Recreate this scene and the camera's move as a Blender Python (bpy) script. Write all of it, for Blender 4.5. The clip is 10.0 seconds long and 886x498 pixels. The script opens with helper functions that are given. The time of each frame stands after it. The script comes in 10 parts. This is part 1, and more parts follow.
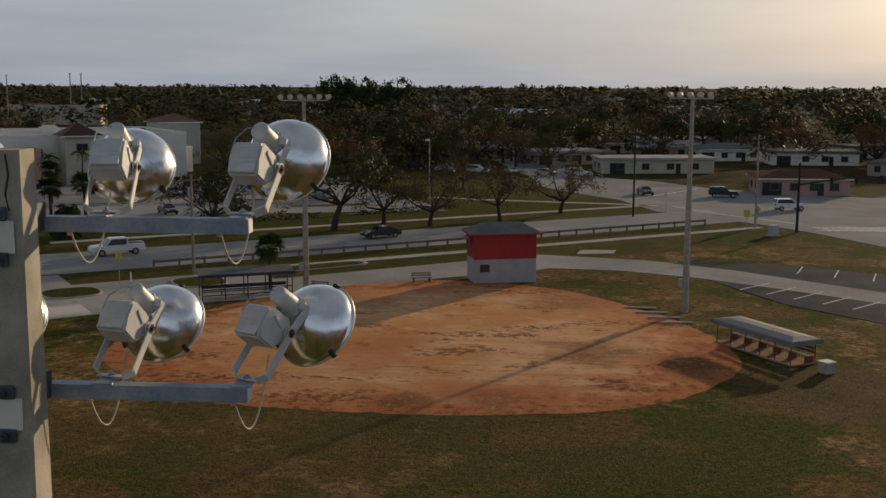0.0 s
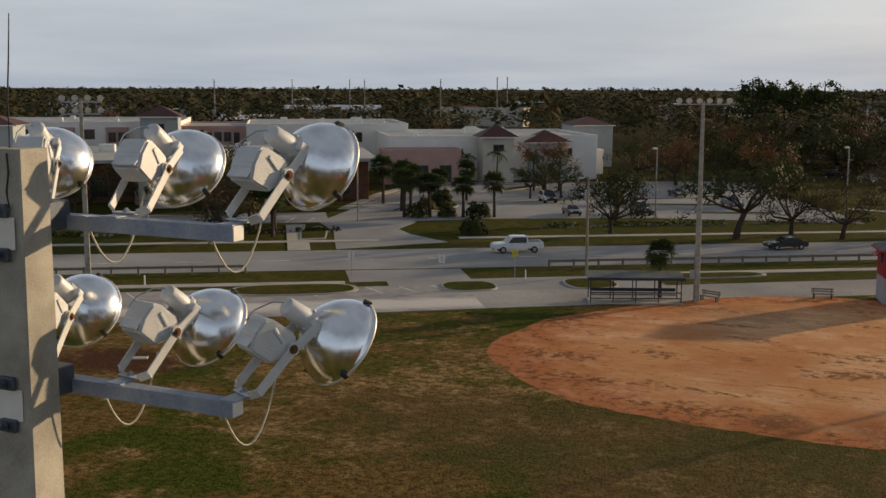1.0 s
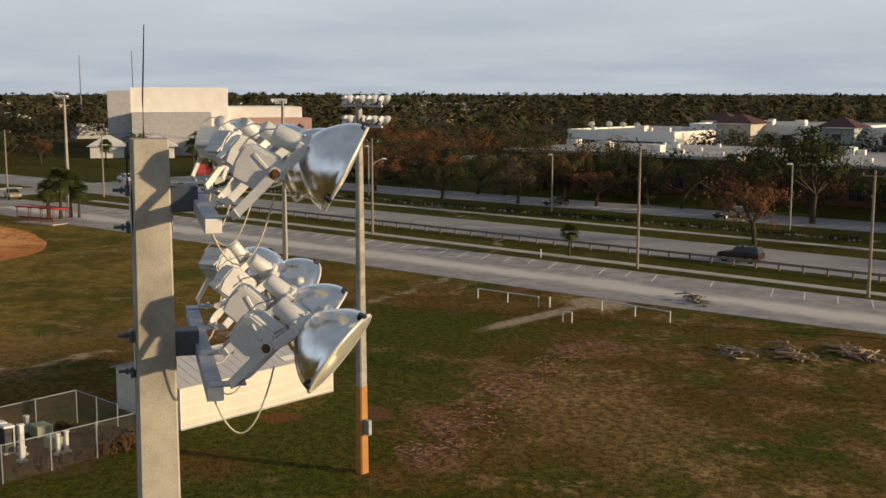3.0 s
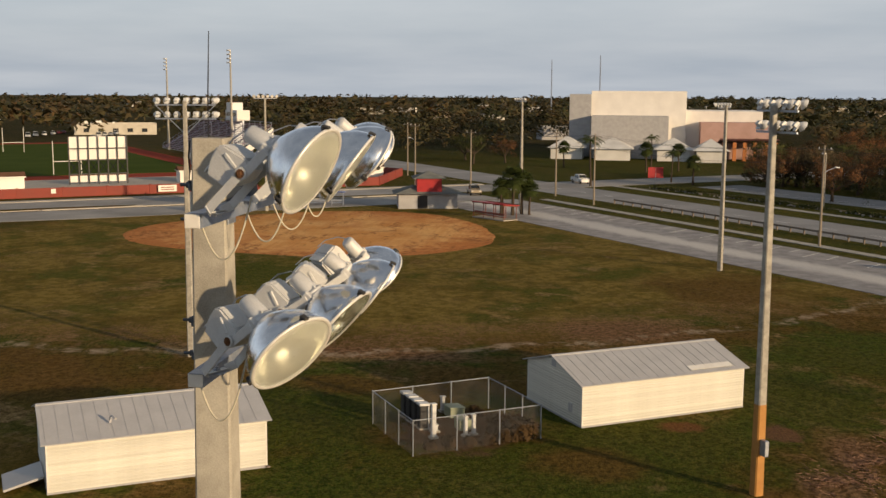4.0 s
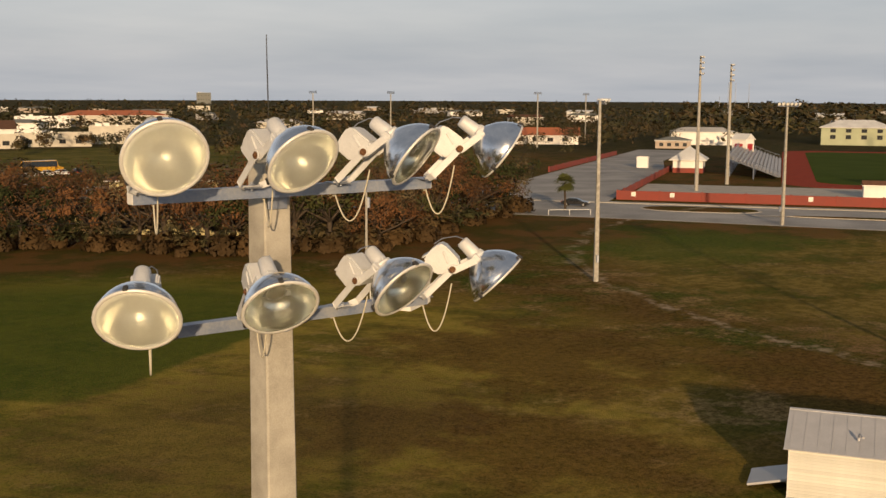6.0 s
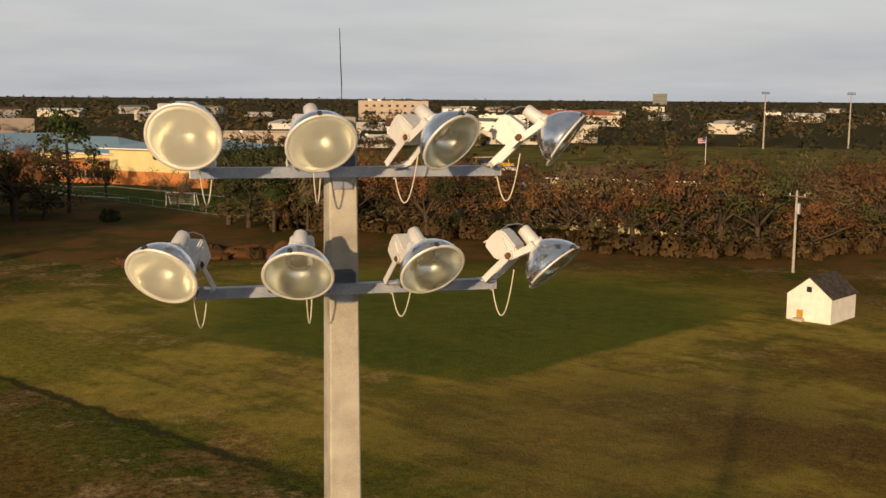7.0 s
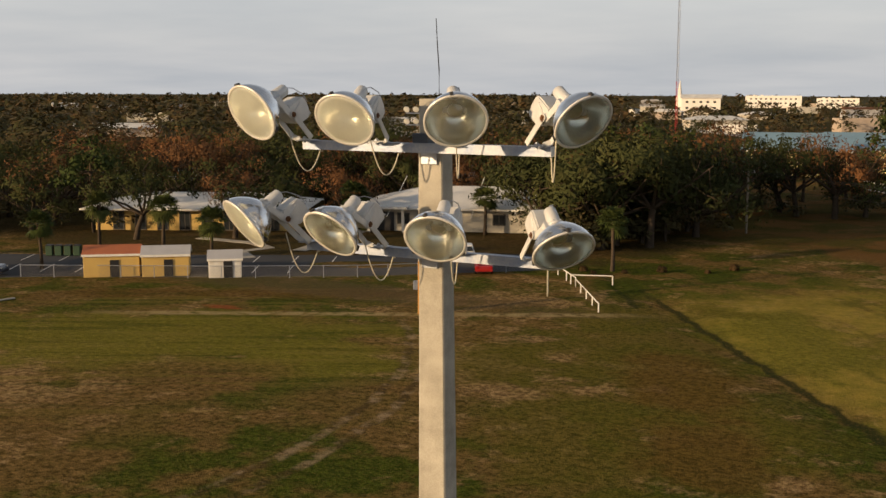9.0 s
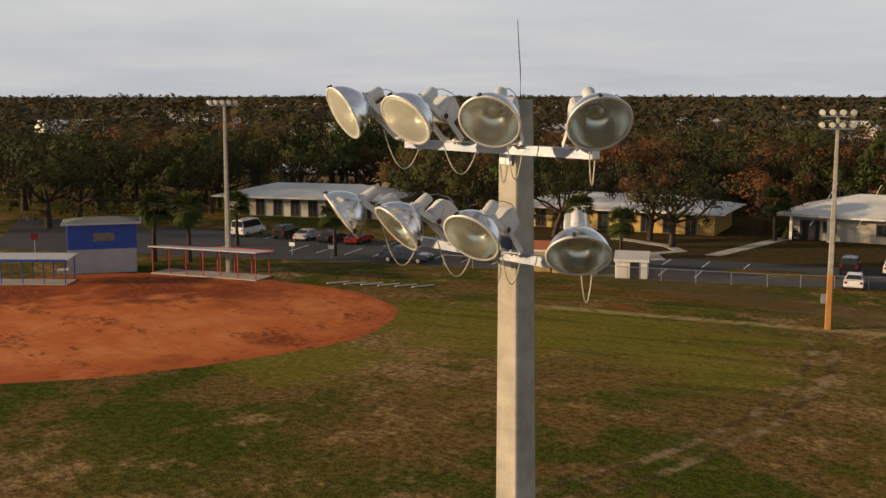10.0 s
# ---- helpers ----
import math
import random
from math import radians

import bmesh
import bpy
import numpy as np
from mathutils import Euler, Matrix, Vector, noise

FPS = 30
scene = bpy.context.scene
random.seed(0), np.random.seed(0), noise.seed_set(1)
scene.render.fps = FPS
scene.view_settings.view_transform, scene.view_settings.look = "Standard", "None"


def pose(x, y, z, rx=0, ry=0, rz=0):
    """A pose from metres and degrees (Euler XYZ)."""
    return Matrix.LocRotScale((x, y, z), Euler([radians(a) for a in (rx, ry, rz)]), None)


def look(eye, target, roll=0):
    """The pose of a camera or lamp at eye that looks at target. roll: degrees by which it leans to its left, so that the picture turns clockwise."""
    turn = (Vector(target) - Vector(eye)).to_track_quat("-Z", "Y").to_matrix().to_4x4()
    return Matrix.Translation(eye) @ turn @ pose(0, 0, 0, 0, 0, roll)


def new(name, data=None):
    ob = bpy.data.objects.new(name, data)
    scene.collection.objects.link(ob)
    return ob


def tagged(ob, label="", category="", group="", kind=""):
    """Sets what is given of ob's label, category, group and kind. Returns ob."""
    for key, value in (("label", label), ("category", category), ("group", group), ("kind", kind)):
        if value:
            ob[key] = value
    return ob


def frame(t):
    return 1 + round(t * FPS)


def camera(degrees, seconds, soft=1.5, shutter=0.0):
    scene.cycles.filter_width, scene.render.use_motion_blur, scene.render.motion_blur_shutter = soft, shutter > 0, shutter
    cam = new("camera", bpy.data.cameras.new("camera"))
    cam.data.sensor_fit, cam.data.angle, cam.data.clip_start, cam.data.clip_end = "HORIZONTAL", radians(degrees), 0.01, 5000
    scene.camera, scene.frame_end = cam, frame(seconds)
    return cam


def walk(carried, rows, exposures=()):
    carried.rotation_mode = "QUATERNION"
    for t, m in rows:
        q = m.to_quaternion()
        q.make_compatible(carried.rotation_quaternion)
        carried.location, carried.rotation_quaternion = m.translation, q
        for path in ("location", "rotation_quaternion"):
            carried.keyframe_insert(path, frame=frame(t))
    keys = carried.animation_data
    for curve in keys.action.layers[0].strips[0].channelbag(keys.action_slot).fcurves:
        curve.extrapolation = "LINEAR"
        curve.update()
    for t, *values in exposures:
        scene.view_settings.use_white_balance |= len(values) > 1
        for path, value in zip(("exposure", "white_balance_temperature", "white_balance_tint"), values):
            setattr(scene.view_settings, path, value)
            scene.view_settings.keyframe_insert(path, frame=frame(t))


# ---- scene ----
cam = camera(43.58, 10.0)
PATH = [
    (0, (-2.659, 5.443, 18.740), (-2.515, 3.471, 18.443), 0.22),
    (0.5, (-3.640, 4.939, 18.730), (-3.126, 3.029, 18.435), 0.12),
    (1, (-4.555, 4.265, 18.731), (-3.699, 2.481, 18.438), 0.15),
    (1.5, (-5.405, 3.426, 18.748), (-4.237, 1.829, 18.457), 0.26),
    (2, (-6.161, 2.450, 18.735), (-4.695, 1.120, 18.446), 0.11),
    (2.2, (-6.436, 2.034, 18.726), (-4.851, 0.849, 18.439), 0.06),
    (3.3, (-7.228, -0.683, 18.694), (-5.270, -0.973, 18.412), 0.07),
    (3.5, (-7.252, -1.207, 18.696), (-5.276, -1.338, 18.416), 0.06),
    (4, (-7.085, -2.530, 18.702), (-5.123, -2.257, 18.422), 0.29),
    (4.5, (-6.594, -3.815, 18.705), (-4.729, -3.150, 18.427), 0.36),
    (5, (-5.837, -5.009, 18.716), (-4.118, -4.025, 18.438), 0.51),
    (5.5, (-4.965, -6.156, 18.716), (-3.447, -4.884, 18.436), 0.54),
    (6, (-3.983, -7.214, 18.649), (-2.772, -5.646, 18.377), 0.29),
    (6.2, (-3.551, -7.601, 18.625), (-2.483, -5.932, 18.355), 0.36),
    (7.3, (-0.603, -9.072, 18.558), (-0.314, -7.112, 18.281), 0.48),
    (7.5, (-0.022, -9.209, 18.541), (0.125, -7.233, 18.264), 0.49),
    (8, (1.596, -9.273, 18.507), (1.355, -7.308, 18.225), 0.33),
    (8.5, (3.200, -9.041, 18.468), (2.594, -7.156, 18.184), 0.24),
    (9, (4.651, -8.583, 18.469), (3.714, -6.839, 18.186), 0.11),
    (9.5, (6.008, -7.796, 18.465), (4.748, -6.268, 18.182), 0.06),
    (10, (7.193, -6.710, 18.464), (5.656, -5.461, 18.184), 0.01),
]
EXPO = [(0.0, -0.36, 6350, 10), (0.5, -0.15, 6400, 11), (1.0, 0.06, 6450, 10), (1.5, 0.17, 6450, 9), (2.2, 0.22, 6450, 9), (4.0, 0.09, 6600, 10), (5.5, 0.04, 6950, 12), (6.2, 0.06, 7100, 13), (7.5, 0.18, 7200, 13), (8.5, 0.2, 7200, 12), (10.0, 0.25, 7150, 13)]
walk(cam, [(t, look(eye, target, roll)) for t, eye, target, roll in PATH], EXPO)

# ---- sky and sun ----
SUN_TO = Vector((-0.550, -0.835, 0.0)).normalized()      # horizontal way to the sun
SUN_EL = radians(11.0)
world = bpy.data.worlds.new("evening_sky")
scene.world = world
world.use_nodes = True
wn, wl = world.node_tree.nodes, world.node_tree.links
wn.clear()
sky = wn.new("ShaderNodeTexSky")
sky.sky_type = "NISHITA"
sky.sun_disc = False
sky.sun_elevation = SUN_EL
sky.sun_rotation = math.atan2(SUN_TO.x, SUN_TO.y)
sky.air_density, sky.dust_density = 1.0, 3.0
tc = wn.new("ShaderNodeTexCoord")
sep = wn.new("ShaderNodeSeparateXYZ")
wl.new(tc.outputs["Generated"], sep.inputs[0])
zdiv = wn.new("ShaderNodeMath")
zdiv.operation = "MAXIMUM"
zdiv.inputs[1].default_value = 0.0
wl.new(sep.outputs[2], zdiv.inputs[0])
zadd = wn.new("ShaderNodeMath")
zadd.operation = "ADD"
zadd.inputs[1].default_value = 0.09
wl.new(zdiv.outputs[0], zadd.inputs[0])
flat = wn.new("ShaderNodeVectorMath")
flat.operation = "DIVIDE"
wl.new(tc.outputs["Generated"], flat.inputs[0])
wl.new(zadd.outputs[0], flat.inputs[1])
cl = wn.new("ShaderNodeTexNoise")
cl.inputs["Scale"].default_value = 0.55
cl.inputs["Detail"].default_value = 7
cl.inputs["Roughness"].default_value = 0.52
wl.new(flat.outputs[0], cl.inputs["Vector"])
ramp = wn.new("ShaderNodeValToRGB")
ramp.color_ramp.elements[0].position, ramp.color_ramp.elements[1].position = 0.30, 0.72
ramp.color_ramp.elements[0].color = (3.70, 4.20, 4.90, 1)
ramp.color_ramp.elements[1].color = (4.9, 5.25, 5.75, 1)
wl.new(cl.outputs["Fac"], ramp.inputs[0])
mixs = wn.new("ShaderNodeMix")
mixs.data_type = "RGBA"
mixs.inputs["Factor"].default_value = 0.80
wl.new(sky.outputs[0], mixs.inputs["A"])
wl.new(ramp.outputs[0], mixs.inputs["B"])
bg = wn.new("ShaderNodeBackground")
bg.inputs["Strength"].default_value = 0.12
# heavier cloud overhead than along the horizon
shade = wn.new("ShaderNodeMapRange")
shade.interpolation_type = "SMOOTHSTEP"
shade.inputs["From Min"].default_value, shade.inputs["From Max"].default_value = 0.14, 0.62
shade.inputs["To Min"].default_value, shade.inputs["To Max"].default_value = 1.0, 0.45
wl.new(zdiv.outputs[0], shade.inputs["Value"])
dim = wn.new("ShaderNodeVectorMath")
dim.operation = "SCALE"
wl.new(mixs.outputs["Result"], dim.inputs[0])
wl.new(shade.outputs[0], dim.inputs["Scale"])
wl.new(dim.outputs[0], bg.inputs["Color"])
wout = wn.new("ShaderNodeOutputWorld")
wl.new(bg.outputs[0], wout.inputs[0])

sun_data = bpy.data.lights.new("sun", "SUN")
sun_data.energy, sun_data.angle, sun_data.color = 4.7, radians(1.2), (1.0, 0.73, 0.44)
sun = new("sun", sun_data)
sun.matrix_world = look((0, 0, 60), Vector((0, 0, 60)) - SUN_TO * math.cos(SUN_EL) * 10 - Vector((0, 0, math.sin(SUN_EL) * 10)))

# ---- materials ----


def material(name, color, rough=0.6, metal=0.0, color2=None, scale=4.0, fine=40.0, bump=0.15, spread=0.5, coords="Object", per_object=0.0, distance=0.02):
    """A surface with two scales of colour change, grain and a fine relief."""
    m = bpy.data.materials.new(name)
    m.use_nodes = True
    n, l = m.node_tree.nodes, m.node_tree.links
    b = n["Principled BSDF"]
    b.inputs["Metallic"].default_value = metal
    if rough >= 0.8:
        b.inputs["Specular IOR Level"].default_value = 0.01
    c2 = color2 or tuple(v * 0.72 for v in color)
    t = n.new("ShaderNodeTexCoord")
    a = n.new("ShaderNodeTexNoise")
    a.inputs["Scale"].default_value, a.inputs["Detail"].default_value = scale, 6
    g = n.new("ShaderNodeTexNoise")
    g.inputs["Scale"].default_value, g.inputs["Detail"].default_value = fine, 4
    l.new(t.outputs[coords], a.inputs["Vector"])
    l.new(t.outputs[coords], g.inputs["Vector"])
    add = n.new("ShaderNodeMath")
    add.operation = "MULTIPLY_ADD"
    add.inputs[1].default_value = 0.45
    l.new(g.outputs["Fac"], add.inputs[0])
    l.new(a.outputs["Fac"], add.inputs[2])
    r = n.new("ShaderNodeMapRange")
    r.inputs["From Min"].default_value, r.inputs["From Max"].default_value = 0.72 - spread * 0.5, 0.72 + spread * 0.5
    l.new(add.outputs[0], r.inputs["Value"])
    mx = n.new("ShaderNodeMix")
    mx.data_type = "RGBA"
    mx.inputs["A"].default_value, mx.inputs["B"].default_value = (*c2, 1), (*color, 1)
    l.new(r.outputs[0], mx.inputs["Factor"])
    last = mx.outputs["Result"]
    if per_object:
        oi = n.new("ShaderNodeObjectInfo")
        hs = n.new("ShaderNodeHueSaturation")
        mr = n.new("ShaderNodeMapRange")
        mr.inputs["To Min"].default_value, mr.inputs["To Max"].default_value = 1 - per_object, 1 + per_object
        l.new(oi.outputs["Random"], mr.inputs["Value"])
        l.new(mr.outputs[0], hs.inputs["Value"])
        l.new(last, hs.inputs["Color"])
        last = hs.outputs[0]
    l.new(last, b.inputs["Base Color"])
    rr = n.new("ShaderNodeMapRange")
    rr.inputs["To Min"].default_value, rr.inputs["To Max"].default_value = max(rough - 0.1, 0.03), min(rough + 0.1, 1.0)
    l.new(a.outputs["Fac"], rr.inputs["Value"])
    l.new(rr.outputs[0], b.inputs["Roughness"])
    if bump:
        bp = n.new("ShaderNodeBump")
        bp.inputs["Strength"].default_value, bp.inputs["Distance"].default_value = bump, distance
        l.new(g.outputs["Fac"], bp.inputs["Height"])
        l.new(bp.outputs[0], b.inputs["Normal"])
    return m


def leaf_material(name, greens, rough=0.6, patchy=0.9, south=0.0):
    """Foliage: each leaf clump differs by island, each tree by its own random number."""
    m = bpy.data.materials.new(name)
    m.use_nodes = True
    n, l = m.node_tree.nodes, m.node_tree.links
    b = n["Principled BSDF"]
    b.inputs["Roughness"].default_value = rough
    b.inputs["Specular IOR Level"].default_value = 0.03
    geo = n.new("ShaderNodeNewGeometry")
    oi = n.new("ShaderNodeObjectInfo")
    no = n.new("ShaderNodeTexNoise")
    no.inputs["Scale"].default_value = 0.09
    l.new(geo.outputs["Position"], no.inputs["Vector"])
    s1 = n.new("ShaderNodeMath")
    s1.operation = "MULTIPLY_ADD"
    s1.inputs[1].default_value = 0.14 if patchy < 1 else 0.12
    l.new(geo.outputs["Random Per Island"], s1.inputs[0])
    s2 = n.new("ShaderNodeMath")
    s2.operation = "MULTIPLY_ADD"
    s2.inputs[1].default_value = 0.45
    l.new(oi.outputs["Random"], s2.inputs[0])
    l.new(s1.outputs[0], s2.inputs[2])
    s3 = n.new("ShaderNodeMath")
    s3.operation = "MULTIPLY_ADD"
    s3.inputs[1].default_value = patchy
    s3.inputs[2].default_value = 0.10 - 0.5 * patchy
    l.new(no.outputs["Fac"], s3.inputs[0])
    l.new(s3.outputs[0], s1.inputs[2])
    rp = n.new("ShaderNodeValToRGB")
    rp.color_ramp.elements[0].color = (*greens[0], 1)
    rp.color_ramp.elements[1].color = (*greens[-1], 1)
    for k, c in enumerate(greens[1:-1]):
        e = rp.color_ramp.elements.new((k + 1) / (len(greens) - 1))
        e.color = (*c, 1)
    last = s2.outputs[0]
    if south:
        # greener woods towards the south, redder ones to the north-east
        sp = n.new("ShaderNodeSeparateXYZ")
        l.new(geo.outputs["Position"], sp.inputs[0])
        mr = n.new("ShaderNodeMapRange")
        mr.inputs["From Min"].default_value, mr.inputs["From Max"].default_value = -120, 120
        mr.inputs["To Min"].default_value, mr.inputs["To Max"].default_value = -south, 0.12
        l.new(sp.outputs[1], mr.inputs["Value"])
        s4 = n.new("ShaderNodeMath")
        s4.operation = "ADD"
        l.new(last, s4.inputs[0])
        l.new(mr.outputs[0], s4.inputs[1])
        last = s4.outputs[0]
    # twigs and single leaves inside a clump
    fine = n.new("ShaderNodeTexNoise")
    fine.inputs["Scale"].default_value, fine.inputs["Detail"].default_value, fine.inputs["Roughness"].default_value = 2.4, 4, 0.7
    l.new(geo.outputs["Position"], fine.inputs["Vector"])
    s5 = n.new("ShaderNodeMath")
    s5.operation = "MULTIPLY_ADD"
    s5.inputs[1].default_value, s5.inputs[2].default_value = 0.6, -0.30
    l.new(fine.outputs["Fac"], s5.inputs[0])
    s6 = n.new("ShaderNodeMath")
    s6.operation = "ADD"
    l.new(last, s6.inputs[0])
    l.new(s5.outputs[0], s6.inputs[1])
    l.new(s6.outputs[0], rp.inputs[0])
    l.new(rp.outputs[0], b.inputs["Base Color"])
    tr = n.new("ShaderNodeBsdfTranslucent")
    l.new(rp.outputs[0], tr.inputs["Color"])
    ms = n.new("ShaderNodeMixShader")
    ms.inputs[0].default_value = 0.10
    l.new(b.outputs[0], ms.inputs[1])
    l.new(tr.outputs[0], ms.inputs[2])
    l.new(ms.outputs[0], n["Material Output"].inputs["Surface"])
    return m


CONCRETE = material("pole_concrete", (0.41, 0.39, 0.345), 0.85, 0, (0.235, 0.225, 0.20), 3.2, 55, 0.25, 0.45)
POLE_CONCRETE = material("stained_pole_concrete", (0.47, 0.445, 0.385), 0.85, 0, (0.24, 0.225, 0.19), 4.0, 95, 0.12, 0.55)
GALV = material("galvanised_steel", (0.42, 0.45, 0.50), 0.45, 0.75, (0.28, 0.32, 0.40), 6, 70, 0.08)
BLUE_GALV = material("weathered_arm_steel", (0.38, 0.41, 0.46), 0.5, 0.45, (0.17, 0.23, 0.36), 5, 45, 0.12, 0.45)
CAST = material("painted_casting", (0.62, 0.635, 0.64), 0.5, 0.1, (0.48, 0.49, 0.50), 7, 80, 0.12)
ALU = material("spun_aluminium", (0.93, 0.94, 0.95), 0.21, 1.0, (0.66, 0.69, 0.74), 9, 5.5, 0.10, 0.4, distance=0.05)
ALU_IN = material("reflector_inside", (0.90, 0.90, 0.83), 0.24, 0.9, (0.78, 0.77, 0.68), 4, 20, 0.0)
RIM_METAL = material("bright_lens_ring", (0.80, 0.79, 0.75), 0.38, 0.25, (0.62, 0.61, 0.58), 9, 60, 0.03)
RUBBER = material("black_rubber", (0.03, 0.03, 0.03), 0.7, 0, None, 10, 60, 0.1)
CABLE = material("cable_sheath", (0.62, 0.58, 0.45), 0.6, 0, (0.45, 0.42, 0.34), 20, 90, 0.05)
RUST = material("rusty_bolt", (0.20, 0.10, 0.05), 0.8, 0.3, (0.10, 0.06, 0.04), 30, 120, 0.3)
DARK_STEEL = material("dark_bracket_steel", (0.10, 0.12, 0.15), 0.5, 0.6, None, 12, 60, 0.1)
WHITE_PAINT = material("white_paint", (0.78, 0.77, 0.73), 0.55, 0, (0.62, 0.60, 0.55), 1.5, 25, 0.08)
GREY_METAL = material("grey_metal_roof", (0.47, 0.47, 0.48), 0.5, 0.1, (0.38, 0.38, 0.39), 0.8, 14, 0.05)
WOOD_GREY = material("weathered_timber", (0.26, 0.22, 0.18), 0.85, 0, (0.15, 0.125, 0.10), 3, 40, 0.3)
WOOD_POLE = material("utility_pole_timber", (0.30, 0.26, 0.21), 0.85, 0, (0.20, 0.17, 0.135), 3, 40, 0.3)
BLACK_METAL = material("black_metal", (0.025, 0.025, 0.028), 0.5, 0.4, None, 8, 50, 0.05)
ASPHALT = material("worn_asphalt", (0.345, 0.342, 0.34), 0.9, 0, (0.215, 0.216, 0.22), 0.12, 4.0, 0.2, 0.5)
ASPHALT_DARK = material("dark_asphalt", (0.085, 0.088, 0.095), 0.9, 0, (0.06, 0.062, 0.066), 0.15, 4.0, 0.2, 0.5)
SHELLROCK = material("shell_rock_paving", (0.37, 0.36, 0.345), 0.92, 0, (0.235, 0.23, 0.225), 0.10, 2.5, 0.3, 0.35)
PAVING = material("concrete_paving", (0.46, 0.43, 0.38), 0.9, 0, (0.33, 0.31, 0.28), 0.5, 8, 0.15)


def lane_material(name, centre, half, lane, side):
    """Worn paving along the main road: a dusty pale lane between darker, patched stalls."""
    m = bpy.data.materials.new(name)
    m.use_nodes = True
    n, l = m.node_tree.nodes, m.node_tree.links
    b = n["Principled BSDF"]
    b.inputs["Roughness"].default_value = 0.92
    b.inputs["Specular IOR Level"].default_value = 0.05
    tx = n.new("ShaderNodeTexCoord")
    dot = n.new("ShaderNodeVectorMath")
    dot.operation = "DOT_PRODUCT"
    dot.inputs[1].default_value = (-0.565, 0.825, 0)
    l.new(tx.outputs["Object"], dot.inputs[0])
    texs = []
    for scale, stretch, detail in ((0.16, (0.25, 1.6, 1), 6), (0.5, (1, 1, 1), 7), (5.0, (1, 1, 1), 4)):
        mp = n.new("ShaderNodeMapping")
        mp.inputs["Rotation"].default_value = (0, 0, radians(-34.4))
        mp.inputs["Scale"].default_value = stretch
        l.new(tx.outputs["Object"], mp.inputs["Vector"])
        t = n.new("ShaderNodeTexNoise")
        t.inputs["Scale"].default_value, t.inputs["Detail"].default_value, t.inputs["Roughness"].default_value = scale, detail, 0.65
        l.new(mp.outputs[0], t.inputs["Vector"])
        texs.append(t.outputs["Fac"])

    def calc(op, a, c):
        t = n.new("ShaderNodeMath")
        t.operation = op
        for k, v in enumerate((a, c)):
            if isinstance(v, (int, float)):
                t.inputs[k].default_value = v
            else:
                l.new(v, t.inputs[k])
        return t.outputs[0]

    def mix(f, a, c):
        t = n.new("ShaderNodeMix")
        t.data_type = "RGBA"
        l.new(f, t.inputs["Factor"])
        for key, v in (("A", a), ("B", c)):
            if isinstance(v, tuple):
                t.inputs[key].default_value = (*v, 1)
            else:
                l.new(v, t.inputs[key])
        return t.outputs["Result"]

    def rng(v, lo, hi, amount=1.0):
        t = n.new("ShaderNodeMapRange")
        t.interpolation_type = "SMOOTHSTEP"
        t.inputs["From Min"].default_value, t.inputs["From Max"].default_value, t.inputs["To Max"].default_value = lo, hi, amount
        l.new(v, t.inputs["Value"])
        return t.outputs[0]

    off = calc("ABSOLUTE", calc("SUBTRACT", dot.outputs["Value"], centre), 0.0)
    off = calc("ADD", off, calc("MULTIPLY", calc("SUBTRACT", texs[0], 0.5), half * 2.4))
    c = mix(rng(texs[1], 0.38, 0.62), tuple(v * 0.72 for v in side), side)
    c = mix(rng(off, half * 1.5, half * 0.3, 0.9), c, lane)
    c = mix(rng(texs[2], 0.52, 0.70, 0.35), c, tuple(v * 0.6 for v in side))
    l.new(c, b.inputs["Base Color"])
    bp = n.new("ShaderNodeBump")
    bp.inputs["Strength"].default_value, bp.inputs["Distance"].default_value = 0.25, 0.02
    l.new(texs[2], bp.inputs["Height"])
    l.new(bp.outputs[0], b.inputs["Normal"])
    return m


STRIP = lane_material("worn_strip_paving", -87.3, 2.0, (0.58, 0.555, 0.52), (0.35, 0.335, 0.33))
LINE_WHITE = material("road_paint_white", (0.72, 0.72, 0.70), 0.7, 0, (0.5, 0.5, 0.49), 1.0, 20, 0.05)


